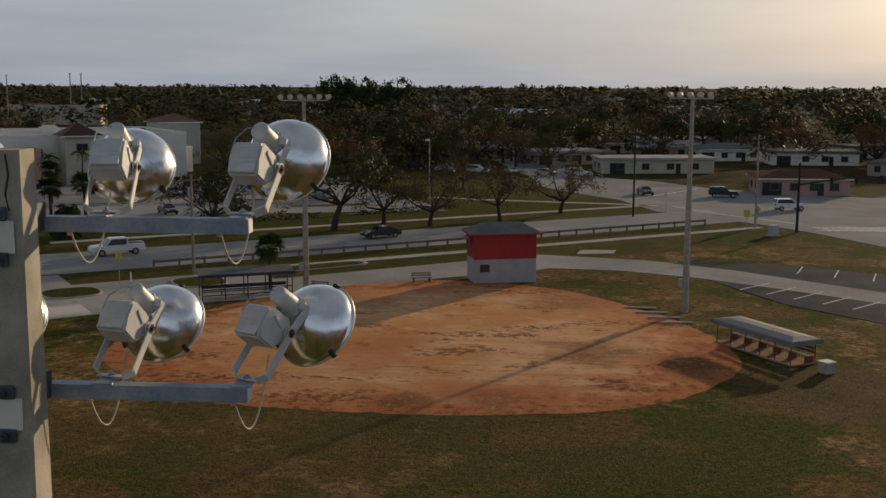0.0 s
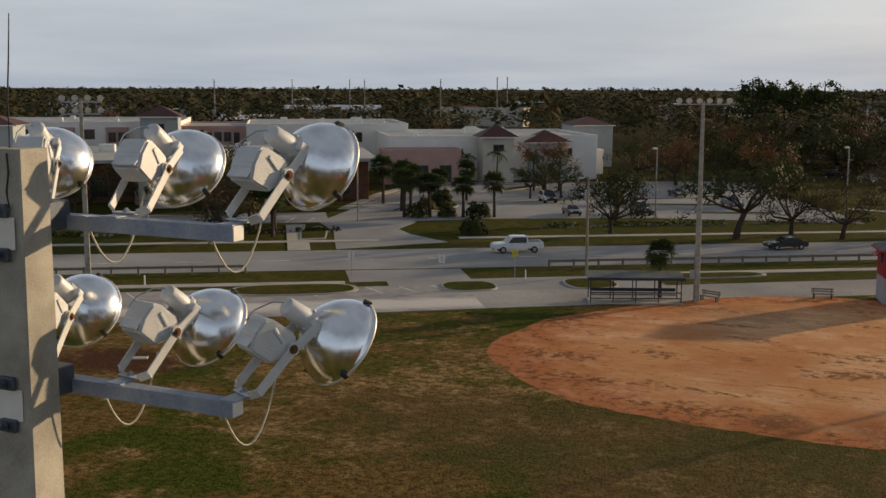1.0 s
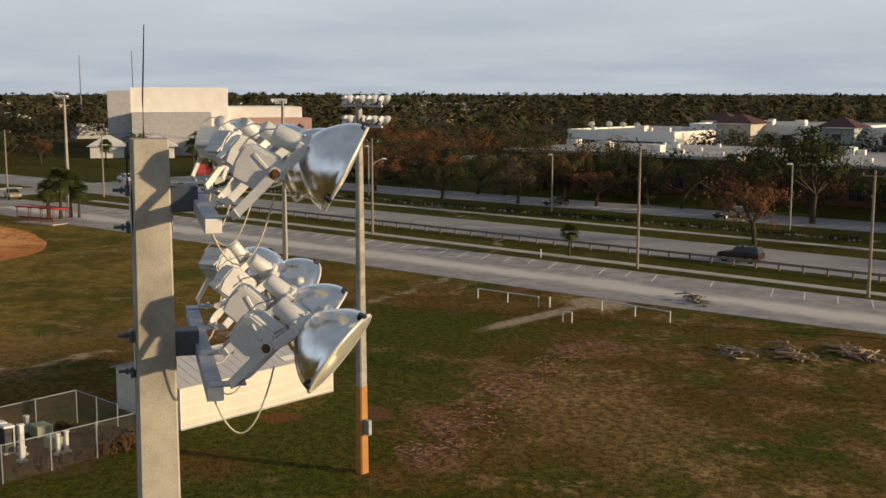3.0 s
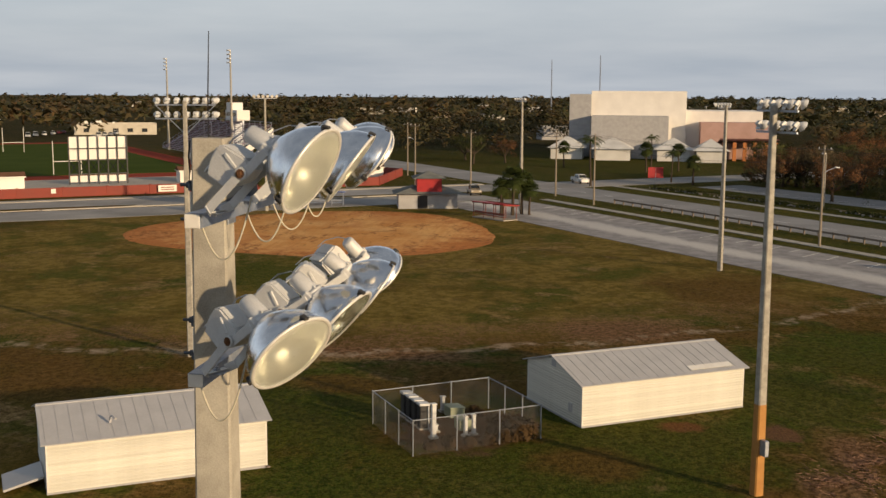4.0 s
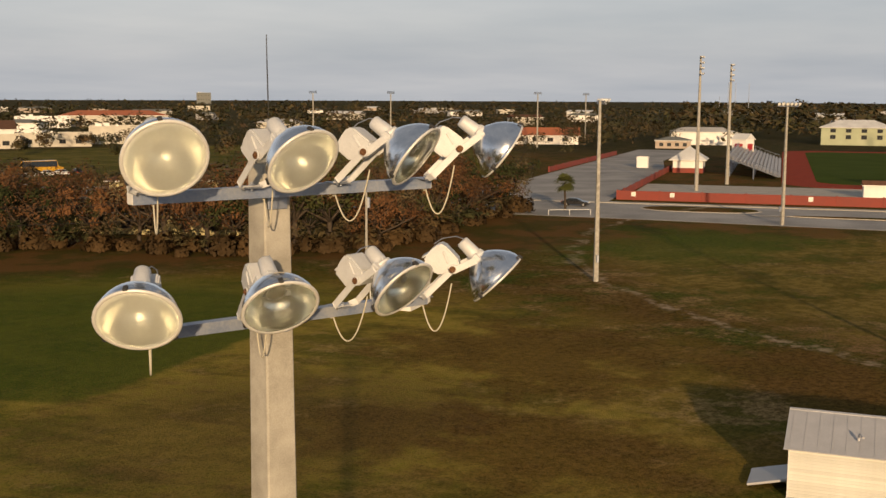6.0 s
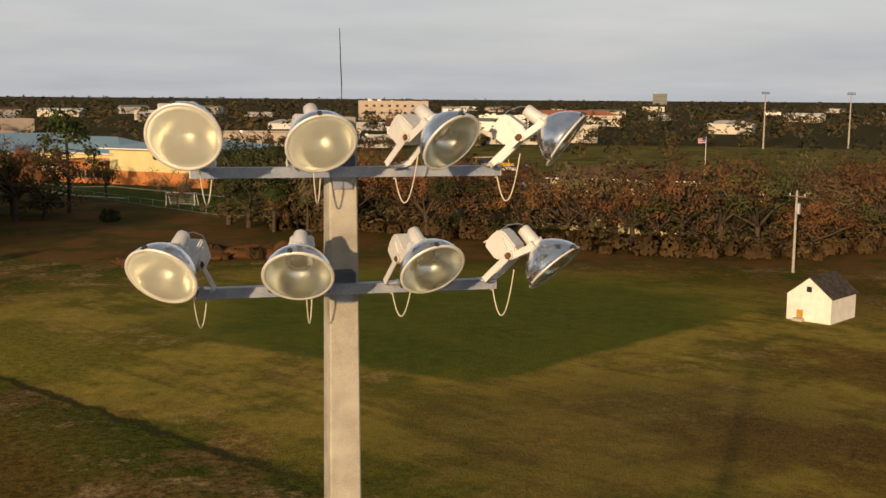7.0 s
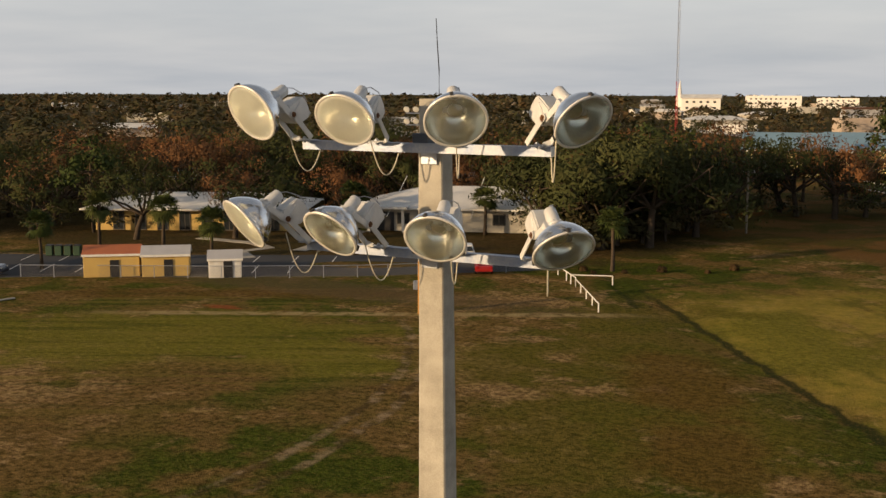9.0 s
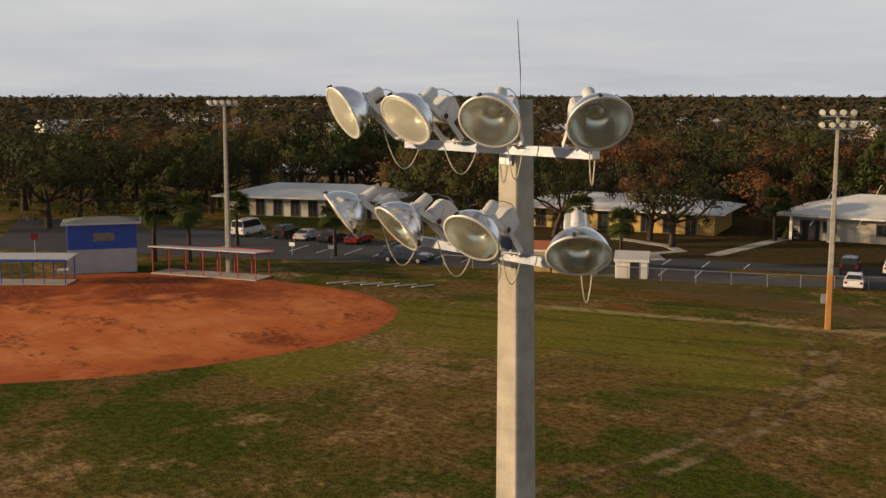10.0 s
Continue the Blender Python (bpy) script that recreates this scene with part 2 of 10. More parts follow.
def clay_material(name, centre, radius, pale, base, rim, dark, rake, damp=()):
    """Infield clay: pale and dusty in the middle, damp and red towards its rim, raked streaks and dark scuffs."""
    m = bpy.data.materials.new(name)
    m.use_nodes = True
    n, l = m.node_tree.nodes, m.node_tree.links
    b = n["Principled BSDF"]
    b.inputs["Roughness"].default_value = 0.95
    b.inputs["Specular IOR Level"].default_value = 0.02
    tx = n.new("ShaderNodeTexCoord")

    def tex(scale, detail, rough, stretch=None, turn=0.0):
        mp = n.new("ShaderNodeMapping")
        mp.inputs["Rotation"].default_value = (0, 0, radians(turn))
        mp.inputs["Scale"].default_value = stretch or (1, 1, 1)
        l.new(tx.outputs["Object"], mp.inputs["Vector"])
        t = n.new("ShaderNodeTexNoise")
        t.inputs["Scale"].default_value, t.inputs["Detail"].default_value, t.inputs["Roughness"].default_value = scale, detail, rough
        l.new(mp.outputs[0], t.inputs["Vector"])
        return t.outputs["Fac"]

    def rng(v, lo, hi, amount=1.0):
        t = n.new("ShaderNodeMapRange")
        t.interpolation_type = "SMOOTHSTEP"
        t.inputs["From Min"].default_value, t.inputs["From Max"].default_value, t.inputs["To Max"].default_value = lo, hi, amount
        l.new(v, t.inputs["Value"])
        return t.outputs[0]

    def mix(f, a, c):
        t = n.new("ShaderNodeMix")
        t.data_type = "RGBA"
        l.new(f, t.inputs["Factor"])
        for key, v in (("A", a), ("B", c)):
            if isinstance(v, tuple):
                t.inputs[key].default_value = (*v, 1)
            else:
                l.new(v, t.inputs[key])
        return t.outputs["Result"]

    def mul(a, c, op="MULTIPLY"):
        t = n.new("ShaderNodeMath")
        t.operation = op
        for i, v in enumerate((a, c)):
            if isinstance(v, float):
                t.inputs[i].default_value = v
            else:
                l.new(v, t.inputs[i])
        return t.outputs[0]

    wide, mid, small, fine = tex(0.09, 5, 0.6), tex(0.4, 6, 0.62), tex(1.6, 5, 0.65), tex(9.0, 4, 0.7)
    streak = tex(0.5, 6, 0.62, (0.16, 1.3, 1), rake)
    thin = tex(1.2, 5, 0.7, (0.12, 2.2, 1), rake + 24)
    dist = n.new("ShaderNodeVectorMath")
    dist.operation = "DISTANCE"
    l.new(tx.outputs["Object"], dist.inputs[0])
    dist.inputs[1].default_value = (*centre, 0)
    edge = mul(dist.outputs["Value"], mul(mul(mid, 0.5, "SUBTRACT"), radius * 1.0), "ADD")
    c = mix(rng(wide, 0.42, 0.56), base, pale)
    c = mix(rng(streak, 0.46, 0.60, 0.6), c, base)
    c = mix(rng(mid, 0.52, 0.62, 0.6), c, pale)
    c = mix(rng(edge, radius * 0.60, radius * 1.02, 0.85), c, rim)
    for x, y, r, much in damp:
        spot = n.new("ShaderNodeVectorMath")
        spot.operation = "DISTANCE"
        l.new(tx.outputs["Object"], spot.inputs[0])
        spot.inputs[1].default_value = (x, y, 0)
        reach = mul(spot.outputs["Value"], mul(mul(mid, 0.5, "SUBTRACT"), r * 2.6), "ADD")
        c = mix(mul(rng(reach, r, r * 0.3), rng(small, 0.28, 0.48, much)), c, dark)
    c = mix(rng(thin, 0.53, 0.62, 0.32), c, rim)
    patch = tex(0.17, 6, 0.7, (0.7, 1.5, 1), rake)
    c = mix(mul(rng(patch, 0.53, 0.60), rng(small, 0.44, 0.54, 0.85)), c, dark)
    c = mix(mul(rng(edge, radius * 0.86, radius * 1.05), rng(small, 0.50, 0.62, 0.75)), c, (0.10, 0.060, 0.024))
    c = mix(rng(small, 0.56, 0.66, 0.4), c, dark)
    c = mix(rng(tex(0.055, 4, 0.6), 0.52, 0.62, 0.45), c, rim)
    c = mix(rng(fine, 0.50, 0.66, 0.3), c, pale)
    l.new(c, b.inputs["Base Color"])
    bp = n.new("ShaderNodeBump")
    bp.inputs["Strength"].default_value, bp.inputs["Distance"].default_value = 0.5, 0.06
    l.new(mul(mul(thin, small, "ADD"), fine, "ADD"), bp.inputs["Height"])
    l.new(bp.outputs[0], b.inputs["Normal"])
    return m


CLAY_NEAR = clay_material("orange_clay_infield", (4.2, -76.4), 22.0, (0.64, 0.385, 0.215), (0.53, 0.265, 0.115), (0.37, 0.115, 0.040), (0.15, 0.066, 0.032), 30, ((-7.3, -71, 4.5, 0.7), (-14, -68, 4.0, 0.8), (4.6, -57.5, 2.6, 0.8), (-1.2, -59.3, 3.0, 0.7), (12, -87, 5.0, 0.5), (-6.3, -89, 5.0, 0.5)))
CLAY_EAST = clay_material("dusty_orange_clay_infield", (139.5, 34.3), 25.2, (0.68, 0.38, 0.145), (0.58, 0.275, 0.088), (0.42, 0.15, 0.05), (0.22, 0.09, 0.04), -20)
CLAY_RED = clay_material("deep_red_clay_infield", (-80.5, 29.5), 23.2, (0.56, 0.20, 0.075), (0.48, 0.135, 0.042), (0.36, 0.085, 0.030), (0.17, 0.044, 0.020), 62, ((-96, 28, 10.0, 1.0), (-91, 37, 10.0, 1.0), (-84, 43, 8.0, 0.9), (-86, 33, 3.0, 0.6), (-64, 35, 2.6, 0.7), (-63, 26, 2.0, 0.5)))
LOT_DARK = material("worn_dark_lot_asphalt", (0.10, 0.103, 0.108), 0.9, 0, (0.045, 0.047, 0.05), 0.16, 3.0, 0.2, 0.45)
RED_PAINT = material("red_paint", (0.38, 0.018, 0.022), 0.5, 0, (0.28, 0.015, 0.018), 1.2, 25, 0.06)
BLUE_PAINT = material("blue_paint", (0.012, 0.07, 0.36), 0.5, 0, (0.01, 0.05, 0.26), 1.2, 25, 0.06)
GREY_BLOCK = material("grey_painted_block", (0.42, 0.42, 0.43), 0.8, 0, (0.33, 0.33, 0.34), 1.0, 18, 0.15)
SHINGLE = material("grey_shingle", (0.20, 0.21, 0.20), 0.85, 0, (0.13, 0.135, 0.13), 0.9, 14, 0.25)
BARK = material("tree_bark", (0.085, 0.066, 0.05), 0.9, 0, (0.045, 0.036, 0.028), 3, 22, 0.5)
GLASS_DARK = material("dark_window_glass", (0.03, 0.035, 0.04), 0.12, 0, (0.02, 0.024, 0.028), 1.0, 5, 0.0)
GLASS_DARK.node_tree.nodes["Principled BSDF"].inputs["Specular IOR Level"].default_value = 0.6



def lens_material(name, color, rough, transmission):
    """Lamp glass with a dusty, uneven film."""
    m = material(name, color, rough, 0.0, tuple(v * 0.86 for v in color), 6, 45, 0.0, 0.6)
    b = m.node_tree.nodes["Principled BSDF"]
    b.inputs["Transmission Weight"].default_value = transmission
    b.inputs["IOR"].default_value = 1.45
    return m


LENS = lens_material("frosted_lamp_glass", (0.90, 0.93, 0.84), 0.36, 0.66)
LENS_CLEAR = lens_material("dusty_clear_lamp_glass", (0.88, 0.93, 0.90), 0.07, 0.95)

LEAF_GREEN = leaf_material("oak_leaves", [(0.022, 0.027, 0.012), (0.040, 0.048, 0.018), (0.064, 0.068, 0.026), (0.091, 0.078, 0.034)])
LEAF_OLIVE = leaf_material("sparse_olive_leaves", [(0.062, 0.053, 0.030), (0.095, 0.076, 0.041), (0.128, 0.097, 0.054), (0.115, 0.078, 0.046)])
LEAF_BROWN = leaf_material("winter_leaves", [(0.076, 0.044, 0.024), (0.130, 0.066, 0.032), (0.180, 0.084, 0.037), (0.140, 0.083, 0.036)])
LEAF_DRY = leaf_material("dry_weeds", [(0.042, 0.029, 0.016), (0.072, 0.046, 0.022), (0.100, 0.060, 0.028)])
LEAF_PALM = leaf_material("palm_fronds", [(0.034, 0.052, 0.016), (0.063, 0.078, 0.025), (0.098, 0.092, 0.034)])
LEAF_PINE = leaf_material("pine_needles", [(0.024, 0.038, 0.014), (0.048, 0.066, 0.022), (0.072, 0.078, 0.024)])

# ---- building blocks ----


def mesh_of(name, bm, mat, smooth=False):
    me = bpy.data.meshes.new(name)
    bm.normal_update()
    bm.to_mesh(me)
    bm.free()
    for m in (mat if isinstance(mat, (list, tuple)) else [mat]):
        me.materials.append(m)
    if smooth:
        me.shade_smooth()
    return me


def part(name, bm, mat, parent, label="", smooth=False, at=None):
    """One mesh object under a thing or a part."""
    ob = new(name, bm if isinstance(bm, bpy.types.Mesh) else mesh_of(name, bm, mat, smooth))
    ob.parent = parent
    if at is not None:
        ob.matrix_basis = at
    if label:
        ob["label"] = label
    return ob


def thing(name, m, label, category, group="", kind=""):
    ob = new(name)
    ob.empty_display_size = 0.3
    ob.matrix_basis = m
    return tagged(ob, label, category, group, kind)


def surface(name, bm, mat, label, category, kind="structure", smooth=False, group=""):
    return tagged(new(name, mesh_of(name, bm, mat, smooth)), label, category, group, kind)


def block(bm, size, centre=(0, 0, 0), turn=(0, 0, 0), bevel=0.0, mi=0):
    m = Matrix.Translation(centre) @ Euler([radians(a) for a in turn]).to_matrix().to_4x4() @ Matrix.Diagonal((*size, 1))
    r = bmesh.ops.create_cube(bm, size=1, matrix=m)
    fs = {f for v in r["verts"] for f in v.link_faces}
    if bevel:
        es = {e for v in r["verts"] for e in v.link_edges}
        g = bmesh.ops.bevel(bm, geom=list(es), offset=bevel, segments=1, affect="EDGES", clamp_overlap=True)
        fs = set(g["faces"]) | {f for f in fs if f.is_valid}
    for f in fs:
        f.material_index = mi
    return bm


def solid(size, centre=(0, 0, 0), turn=(0, 0, 0), bevel=0.0):
    return block(bmesh.new(), size, centre, turn, bevel)


def rod(bm, a, b, r1, r2=None, n=8, caps=True):
    a, b = Vector(a), Vector(b)
    d = b - a
    m = Matrix.Translation((a + b) / 2) @ d.to_track_quat("Z", "Y").to_matrix().to_4x4()
    bmesh.ops.create_cone(bm, cap_ends=caps, segments=n, radius1=r1, radius2=r1 if r2 is None else r2, depth=d.length, matrix=m)
    return bm


def rods(pairs, r, n=6):
    bm = bmesh.new()
    for a, b in pairs:
        rod(bm, a, b, r, None, n)
    return bm


def lathe(bm, prof, n=24, axis="X"):
    """Turns (along, radius) pairs about the local X axis."""
    rings = []
    for s, r in prof:
        rings.append([bm.verts.new((s, r * math.cos(2 * math.pi * k / n), r * math.sin(2 * math.pi * k / n))) for k in range(n)])
    for r0, r1 in zip(rings, rings[1:]):
        for k in range(n):
            bm.faces.new((r0[k], r0[(k + 1) % n], r1[(k + 1) % n], r1[k]))
    return rings


def path_tube(bm, pts, r, n=6):
    pts = [Vector(p) for p in pts]
    rings = []
    for i, p in enumerate(pts):
        d = (pts[min(i + 1, len(pts) - 1)] - pts[max(i - 1, 0)]).normalized()
        q = d.to_track_quat("Z", "Y")
        rr = r[i] if isinstance(r, (list, tuple)) else r
        rings.append([bm.verts.new(p + q @ Vector((rr * math.cos(2 * math.pi * k / n), rr * math.sin(2 * math.pi * k / n), 0))) for k in range(n)])
    for r0, r1 in zip(rings, rings[1:]):
        for k in range(n):
            bm.faces.new((r0[k], r0[(k + 1) % n], r1[(k + 1) % n], r1[k]))
    bm.faces.new(list(reversed(rings[0])))
    bm.faces.new(rings[-1])
    return bm


def prism(bm, outline, z0, z1, mi=0):
    lo = [bm.verts.new((x, y, z0)) for x, y in outline]
    hi = [bm.verts.new((x, y, z1)) for x, y in outline]
    n = len(outline)
    fs = [bm.faces.new(hi)]
    if z0 is not None:
        for k in range(n):
            fs.append(bm.faces.new((lo[k], lo[(k + 1) % n], hi[(k + 1) % n], hi[k])))
    for f in fs:
        f.material_index = mi
    return bm


def strip_outline(pts, width):
    """Left and right sides of a band along a line of points."""
    pts = [Vector((*p, 0)) for p in pts]
    left, right = [], []
    for i, p in enumerate(pts):
        d = (pts[min(i + 1, len(pts) - 1)] - pts[max(i - 1, 0)]).normalized()
        s = Vector((-d.y, d.x, 0)) * (width[i] if isinstance(width, (list, tuple)) else width) / 2
        left.append((p + s).to_2d())
        right.append((p - s).to_2d())
    return left, right


def band(bm, pts, width, z0, z1):
    left, right = strip_outline(pts, width)
    n = len(left)
    a = [[bm.verts.new((p.x, p.y, z)) for p in row] for row in (left, right) for z in (z1, z0)]
    for i in range(n - 1):
        bm.faces.new((a[2][i], a[2][i + 1], a[0][i + 1], a[0][i]))
        bm.faces.new((a[0][i], a[0][i + 1], a[1][i + 1], a[1][i]))
        bm.faces.new((a[3][i], a[3][i + 1], a[2][i + 1], a[2][i]))
    for i in (0, n - 1):
        bm.faces.new((a[0][i], a[1][i], a[3][i], a[2][i]))
    return bm


# the main road runs along RU, its distance from the floodlight pole along RN (negative: beyond it)
RU, RN = Vector((0.825, 0.565)), Vector((-0.565, 0.825))
# the stadium street runs along SU, away from the park along SN
SU, SN = Vector((0.58, -0.815)), Vector((0.815, 0.58))
ROAD_S = (-400, -130, -30, 50, 120, 400)
EDGES = {"access": (-88, -86.5, -85, -80.8, -80.5, -80), "lot_far": (-97, -96.5, -96, -96.2, -96.8, -97),
         "rail": (-102, -102.6, -104.2, -106.8, -107.8, -110), "near": (-103, -103.6, -105.2, -107.6, -108.6, -111),
         "far": (-116, -116.5, -119, -121, -121.5, -124), "hedge": (-136, -136.5, -137, -135.5, -134, -134)}


def on_road(s, o):
    """A place by its way along the road and its offset, a number or an edge's name."""
    if isinstance(o, str):
        o = float(np.interp(s, ROAD_S, EDGES[o]))
    elif isinstance(o, tuple):
        o = float(np.interp(s, ROAD_S, EDGES[o[0]])) + o[1]
    p = RU * s + RN * o
    return (p.x, p.y)


def on_stadium(s, o):
    p = SU * s + SN * o
    return (p.x, p.y)


def ribbon(bm, ss, o1, o2, z0, z1):
    """A paved band between two edges of the road."""
    return prism(bm, [on_road(s, o1) for s in ss] + [on_road(s, o2) for s in reversed(ss)], z0, z1)


# ---- ground ----
def ground_material():
    m = bpy.data.materials.new("winter_grass")
    m.use_nodes = True
    n, l = m.node_tree.nodes, m.node_tree.links
    b = n["Principled BSDF"]
    b.inputs["Roughness"].default_value = 0.95
    b.inputs["Specular IOR Level"].default_value = 0.02
    tx = n.new("ShaderNodeTexCoord")
    pos = tx.outputs["Object"]

    def noise_tex(scale, detail=5, rough=0.55, vec=None):
        t = n.new("ShaderNodeTexNoise")
        t.inputs["Scale"].default_value, t.inputs["Detail"].default_value, t.inputs["Roughness"].default_value = scale, detail, rough
        l.new(vec or pos, t.inputs["Vector"])
        return t.outputs["Fac"]

    def calc(op, a, c, d=None):
        t = n.new("ShaderNodeMath")
        t.operation = op
        for i, v in enumerate((a, c, d)):
            if v is None:
                continue
            if isinstance(v, (int, float)):
                t.inputs[i].default_value = v
            else:
                l.new(v, t.inputs[i])
        return t.outputs[0]

    def ramp01(v, lo, hi):
        t = n.new("ShaderNodeMapRange")
        t.interpolation_type = "SMOOTHSTEP"
        t.inputs["From Min"].default_value, t.inputs["From Max"].default_value = lo, hi
        l.new(v, t.inputs["Value"])
        return t.outputs[0]

    def mix(f, a, c):
        t = n.new("ShaderNodeMix")
        t.data_type = "RGBA"
        if isinstance(f, (int, float)):
            t.inputs["Factor"].default_value = f
        else:
            l.new(f, t.inputs["Factor"])
        for key, v in (("A", a), ("B", c)):
            if isinstance(v, tuple):
                t.inputs[key].default_value = (*v, 1)
            else:
                l.new(v, t.inputs[key])
        return t.outputs["Result"]

    wob = noise_tex(0.35, 4)
    wide = noise_tex(0.035, 4)
    mid = noise_tex(0.16, 6, 0.6)
    small = noise_tex(0.9, 6, 0.65)
    fine = noise_tex(6.0, 4, 0.7)

    def line_dist(a, c):
        """Signed distance to the left of the line from a to c, made uneven."""
        d = (Vector(c) - Vector(a)).normalized()
        nx, ny = -d.y, d.x
        t = n.new("ShaderNodeVectorMath")
        t.operation = "DOT_PRODUCT"
        l.new(pos, t.inputs[0])
        t.inputs[1].default_value = (nx, ny, 0)
        return calc("SUBTRACT", t.outputs["Value"], nx * a[0] + ny * a[1])

    def spot(c, rad, stretch=(1, 1)):
        t = n.new("ShaderNodeVectorMath")
        t.operation = "SUBTRACT"
        l.new(pos, t.inputs[0])
        t.inputs[1].default_value = (*c, 0)
        q = n.new("ShaderNodeVectorMath")
        q.operation = "MULTIPLY"
        l.new(t.outputs[0], q.inputs[0])
        q.inputs[1].default_value = (1 / stretch[0], 1 / stretch[1], 0)
        k = n.new("ShaderNodeVectorMath")
        k.operation = "LENGTH"
        l.new(q.outputs[0], k.inputs[0])
        return k.outputs["Value"]

    # mown winter turf: greens, olive and straw in drifts, with faint mowing streaks
    def streak_tex(turn, scale, stretch):
        mp = n.new("ShaderNodeMapping")
        mp.vector_type = "TEXTURE"
        mp.inputs["Rotation"].default_value = (0, 0, radians(turn))
        mp.inputs["Scale"].default_value = (1 / stretch[0], 1 / stretch[1], 1)
        l.new(pos, mp.inputs["Vector"])
        return noise_tex(scale, 5, 0.6, mp.outputs[0])

    mow = streak_tex(-55, 0.55, (0.14, 1.2, 1))
    mowing = calc("MULTIPLY", ramp01(line_dist((-23.4, 84.7), (2.8, 46.9)), -2.0, 6.0), calc("MULTIPLY", ramp01(line_dist((2.8, 46.9), (32, 20)), -4.0, 8.0), ramp01(spot((16, 66), 1), 50.0, 28.0)))
    patch = noise_tex(0.11, 7, 0.66)
    blotch = noise_tex(0.28, 6, 0.7)
    drift = noise_tex(0.055, 3, 0.5)
    speck = noise_tex(1.9, 9, 0.80)
    soft = noise_tex(0.045, 3, 0.5)
    sward = calc("ADD", calc("MULTIPLY", mid, 0.7), calc("MULTIPLY", drift, 0.3))
    thatch = calc("ADD", calc("MULTIPLY", blotch, 0.6), calc("MULTIPLY", soft, 0.4))
    green = mix(ramp01(speck, 0.40, 0.62), (0.020, 0.036, 0.004), (0.072, 0.092, 0.012))
    olive = mix(ramp01(speck, 0.38, 0.62), (0.032, 0.036, 0.006), (0.125, 0.108, 0.024))
    brown = mix(ramp01(speck, 0.40, 0.60), (0.064, 0.040, 0.012), (0.225, 0.135, 0.052))
    straw = mix(ramp01(speck, 0.42, 0.60), (0.120, 0.070, 0.030), (0.42, 0.28, 0.135))
    g = mix(ramp01(calc("ADD", soft, calc("MULTIPLY", calc("SUBTRACT", patch, 0.5), 0.5)), 0.42, 0.56), green, olive)
    g = mix(calc("MULTIPLY", ramp01(sward, 0.475, 0.555), 0.85), g, brown)
    g = mix(calc("MULTIPLY", ramp01(thatch, 0.515, 0.585), 0.85), g, straw)
    g = mix(calc("MULTIPLY", ramp01(mow, 0.50, 0.60), calc("MULTIPLY", mowing, 0.30)), g, (0.150, 0.105, 0.026))
    g = mix(calc("MULTIPLY", ramp01(mow, 0.49, 0.40), calc("MULTIPLY", mowing, 0.30)), g, (0.030, 0.040, 0.010))
    # the warmer, drier side towards the sheds
    dry = ramp01(line_dist((4, 60), (28, -30)), 0.0, 26.0)
    g = mix(calc("MULTIPLY", dry, calc("MULTIPLY", ramp01(patch, 0.42, 0.56), 0.65)), g, mix(ramp01(speck, 0.40, 0.60), (0.056, 0.033, 0.006), (0.125, 0.064, 0.014)))
    # paler olive outfield of the far diamond
    out = ramp01(spot((149, 33), 1), 82.0, 72.0)
    g = mix(calc("MULTIPLY", out, calc("ADD", 0.22, calc("MULTIPLY", ramp01(calc("ADD", calc("MULTIPLY", patch, 0.5), calc("MULTIPLY", mid, 0.5)), 0.45, 0.55), 0.5))), g, mix(ramp01(small, 0.42, 0.58), (0.15, 0.115, 0.024), (0.26, 0.19, 0.050)))
    # straw-coloured side east of the ditch and the watered green wedge
    east = calc("MULTIPLY", ramp01(line_dist((-23.4, 84.7), (2.8, 46.9)), -0.6, 0.6), ramp01(calc("MULTIPLY", line_dist((2.8, 46.9), (32, 20)), 1.0), -6.0, 10.0))
    east = calc("MULTIPLY", east, ramp01(spot((16, 64), 1), 54.0, 34.0))
    g = mix(calc("MULTIPLY", east, calc("ADD", 0.30, calc("MULTIPLY", ramp01(calc("ADD", calc("MULTIPLY", patch, 0.75), calc("MULTIPLY", mow, 0.25)), 0.44, 0.56), 0.55))), g, mix(ramp01(small, 0.35, 0.65), (0.36, 0.265, 0.052), (0.24, 0.198, 0.034)))
    w1 = ramp01(calc("ADD", line_dist((1.3, 75.7), (18.2, 58)), calc("MULTIPLY", wob, 2.0)), 0.4, 1.8)
    w2 = ramp01(calc("ADD", line_dist((18.2, 58), (39.2, 70.5)), calc("MULTIPLY", wob, 2.0)), 0.4, 1.8)
    w3 = ramp01(calc("MULTIPLY", spot((24, 80), 1, (1.0, 1.0)), -1.0), -34.0, -16.0)
    g = mix(calc("MULTIPLY", calc("MULTIPLY", w1, w2), calc("MULTIPLY", w3, 0.85)), g, mix(ramp01(small, 0.35, 0.65), (0.034, 0.066, 0.008), (0.070, 0.100, 0.013)))
    # brown far meadow behind the wedge
    g = mix(calc("MULTIPLY", ramp01(calc("ADD", line_dist((-40, 124), (60, 94)), calc("MULTIPLY", calc("SUBTRACT", mid, 0.5), 16.0)), 1.0, 9.0), 0.85), g, mix(ramp01(patch, 0.45, 0.55), (0.060, 0.048, 0.013), (0.125, 0.062, 0.022)))
    # greener verges beyond the access road, their shade darkened into the colour
    verge = ramp01(line_dist(on_road(60, -83.0), on_road(-60, -86.0)), 0.0, 3.0)
    g = mix(calc("MULTIPLY", verge, 0.8), g, mix(ramp01(small, 0.42, 0.58), (0.026, 0.040, 0.006), (0.058, 0.062, 0.012)))
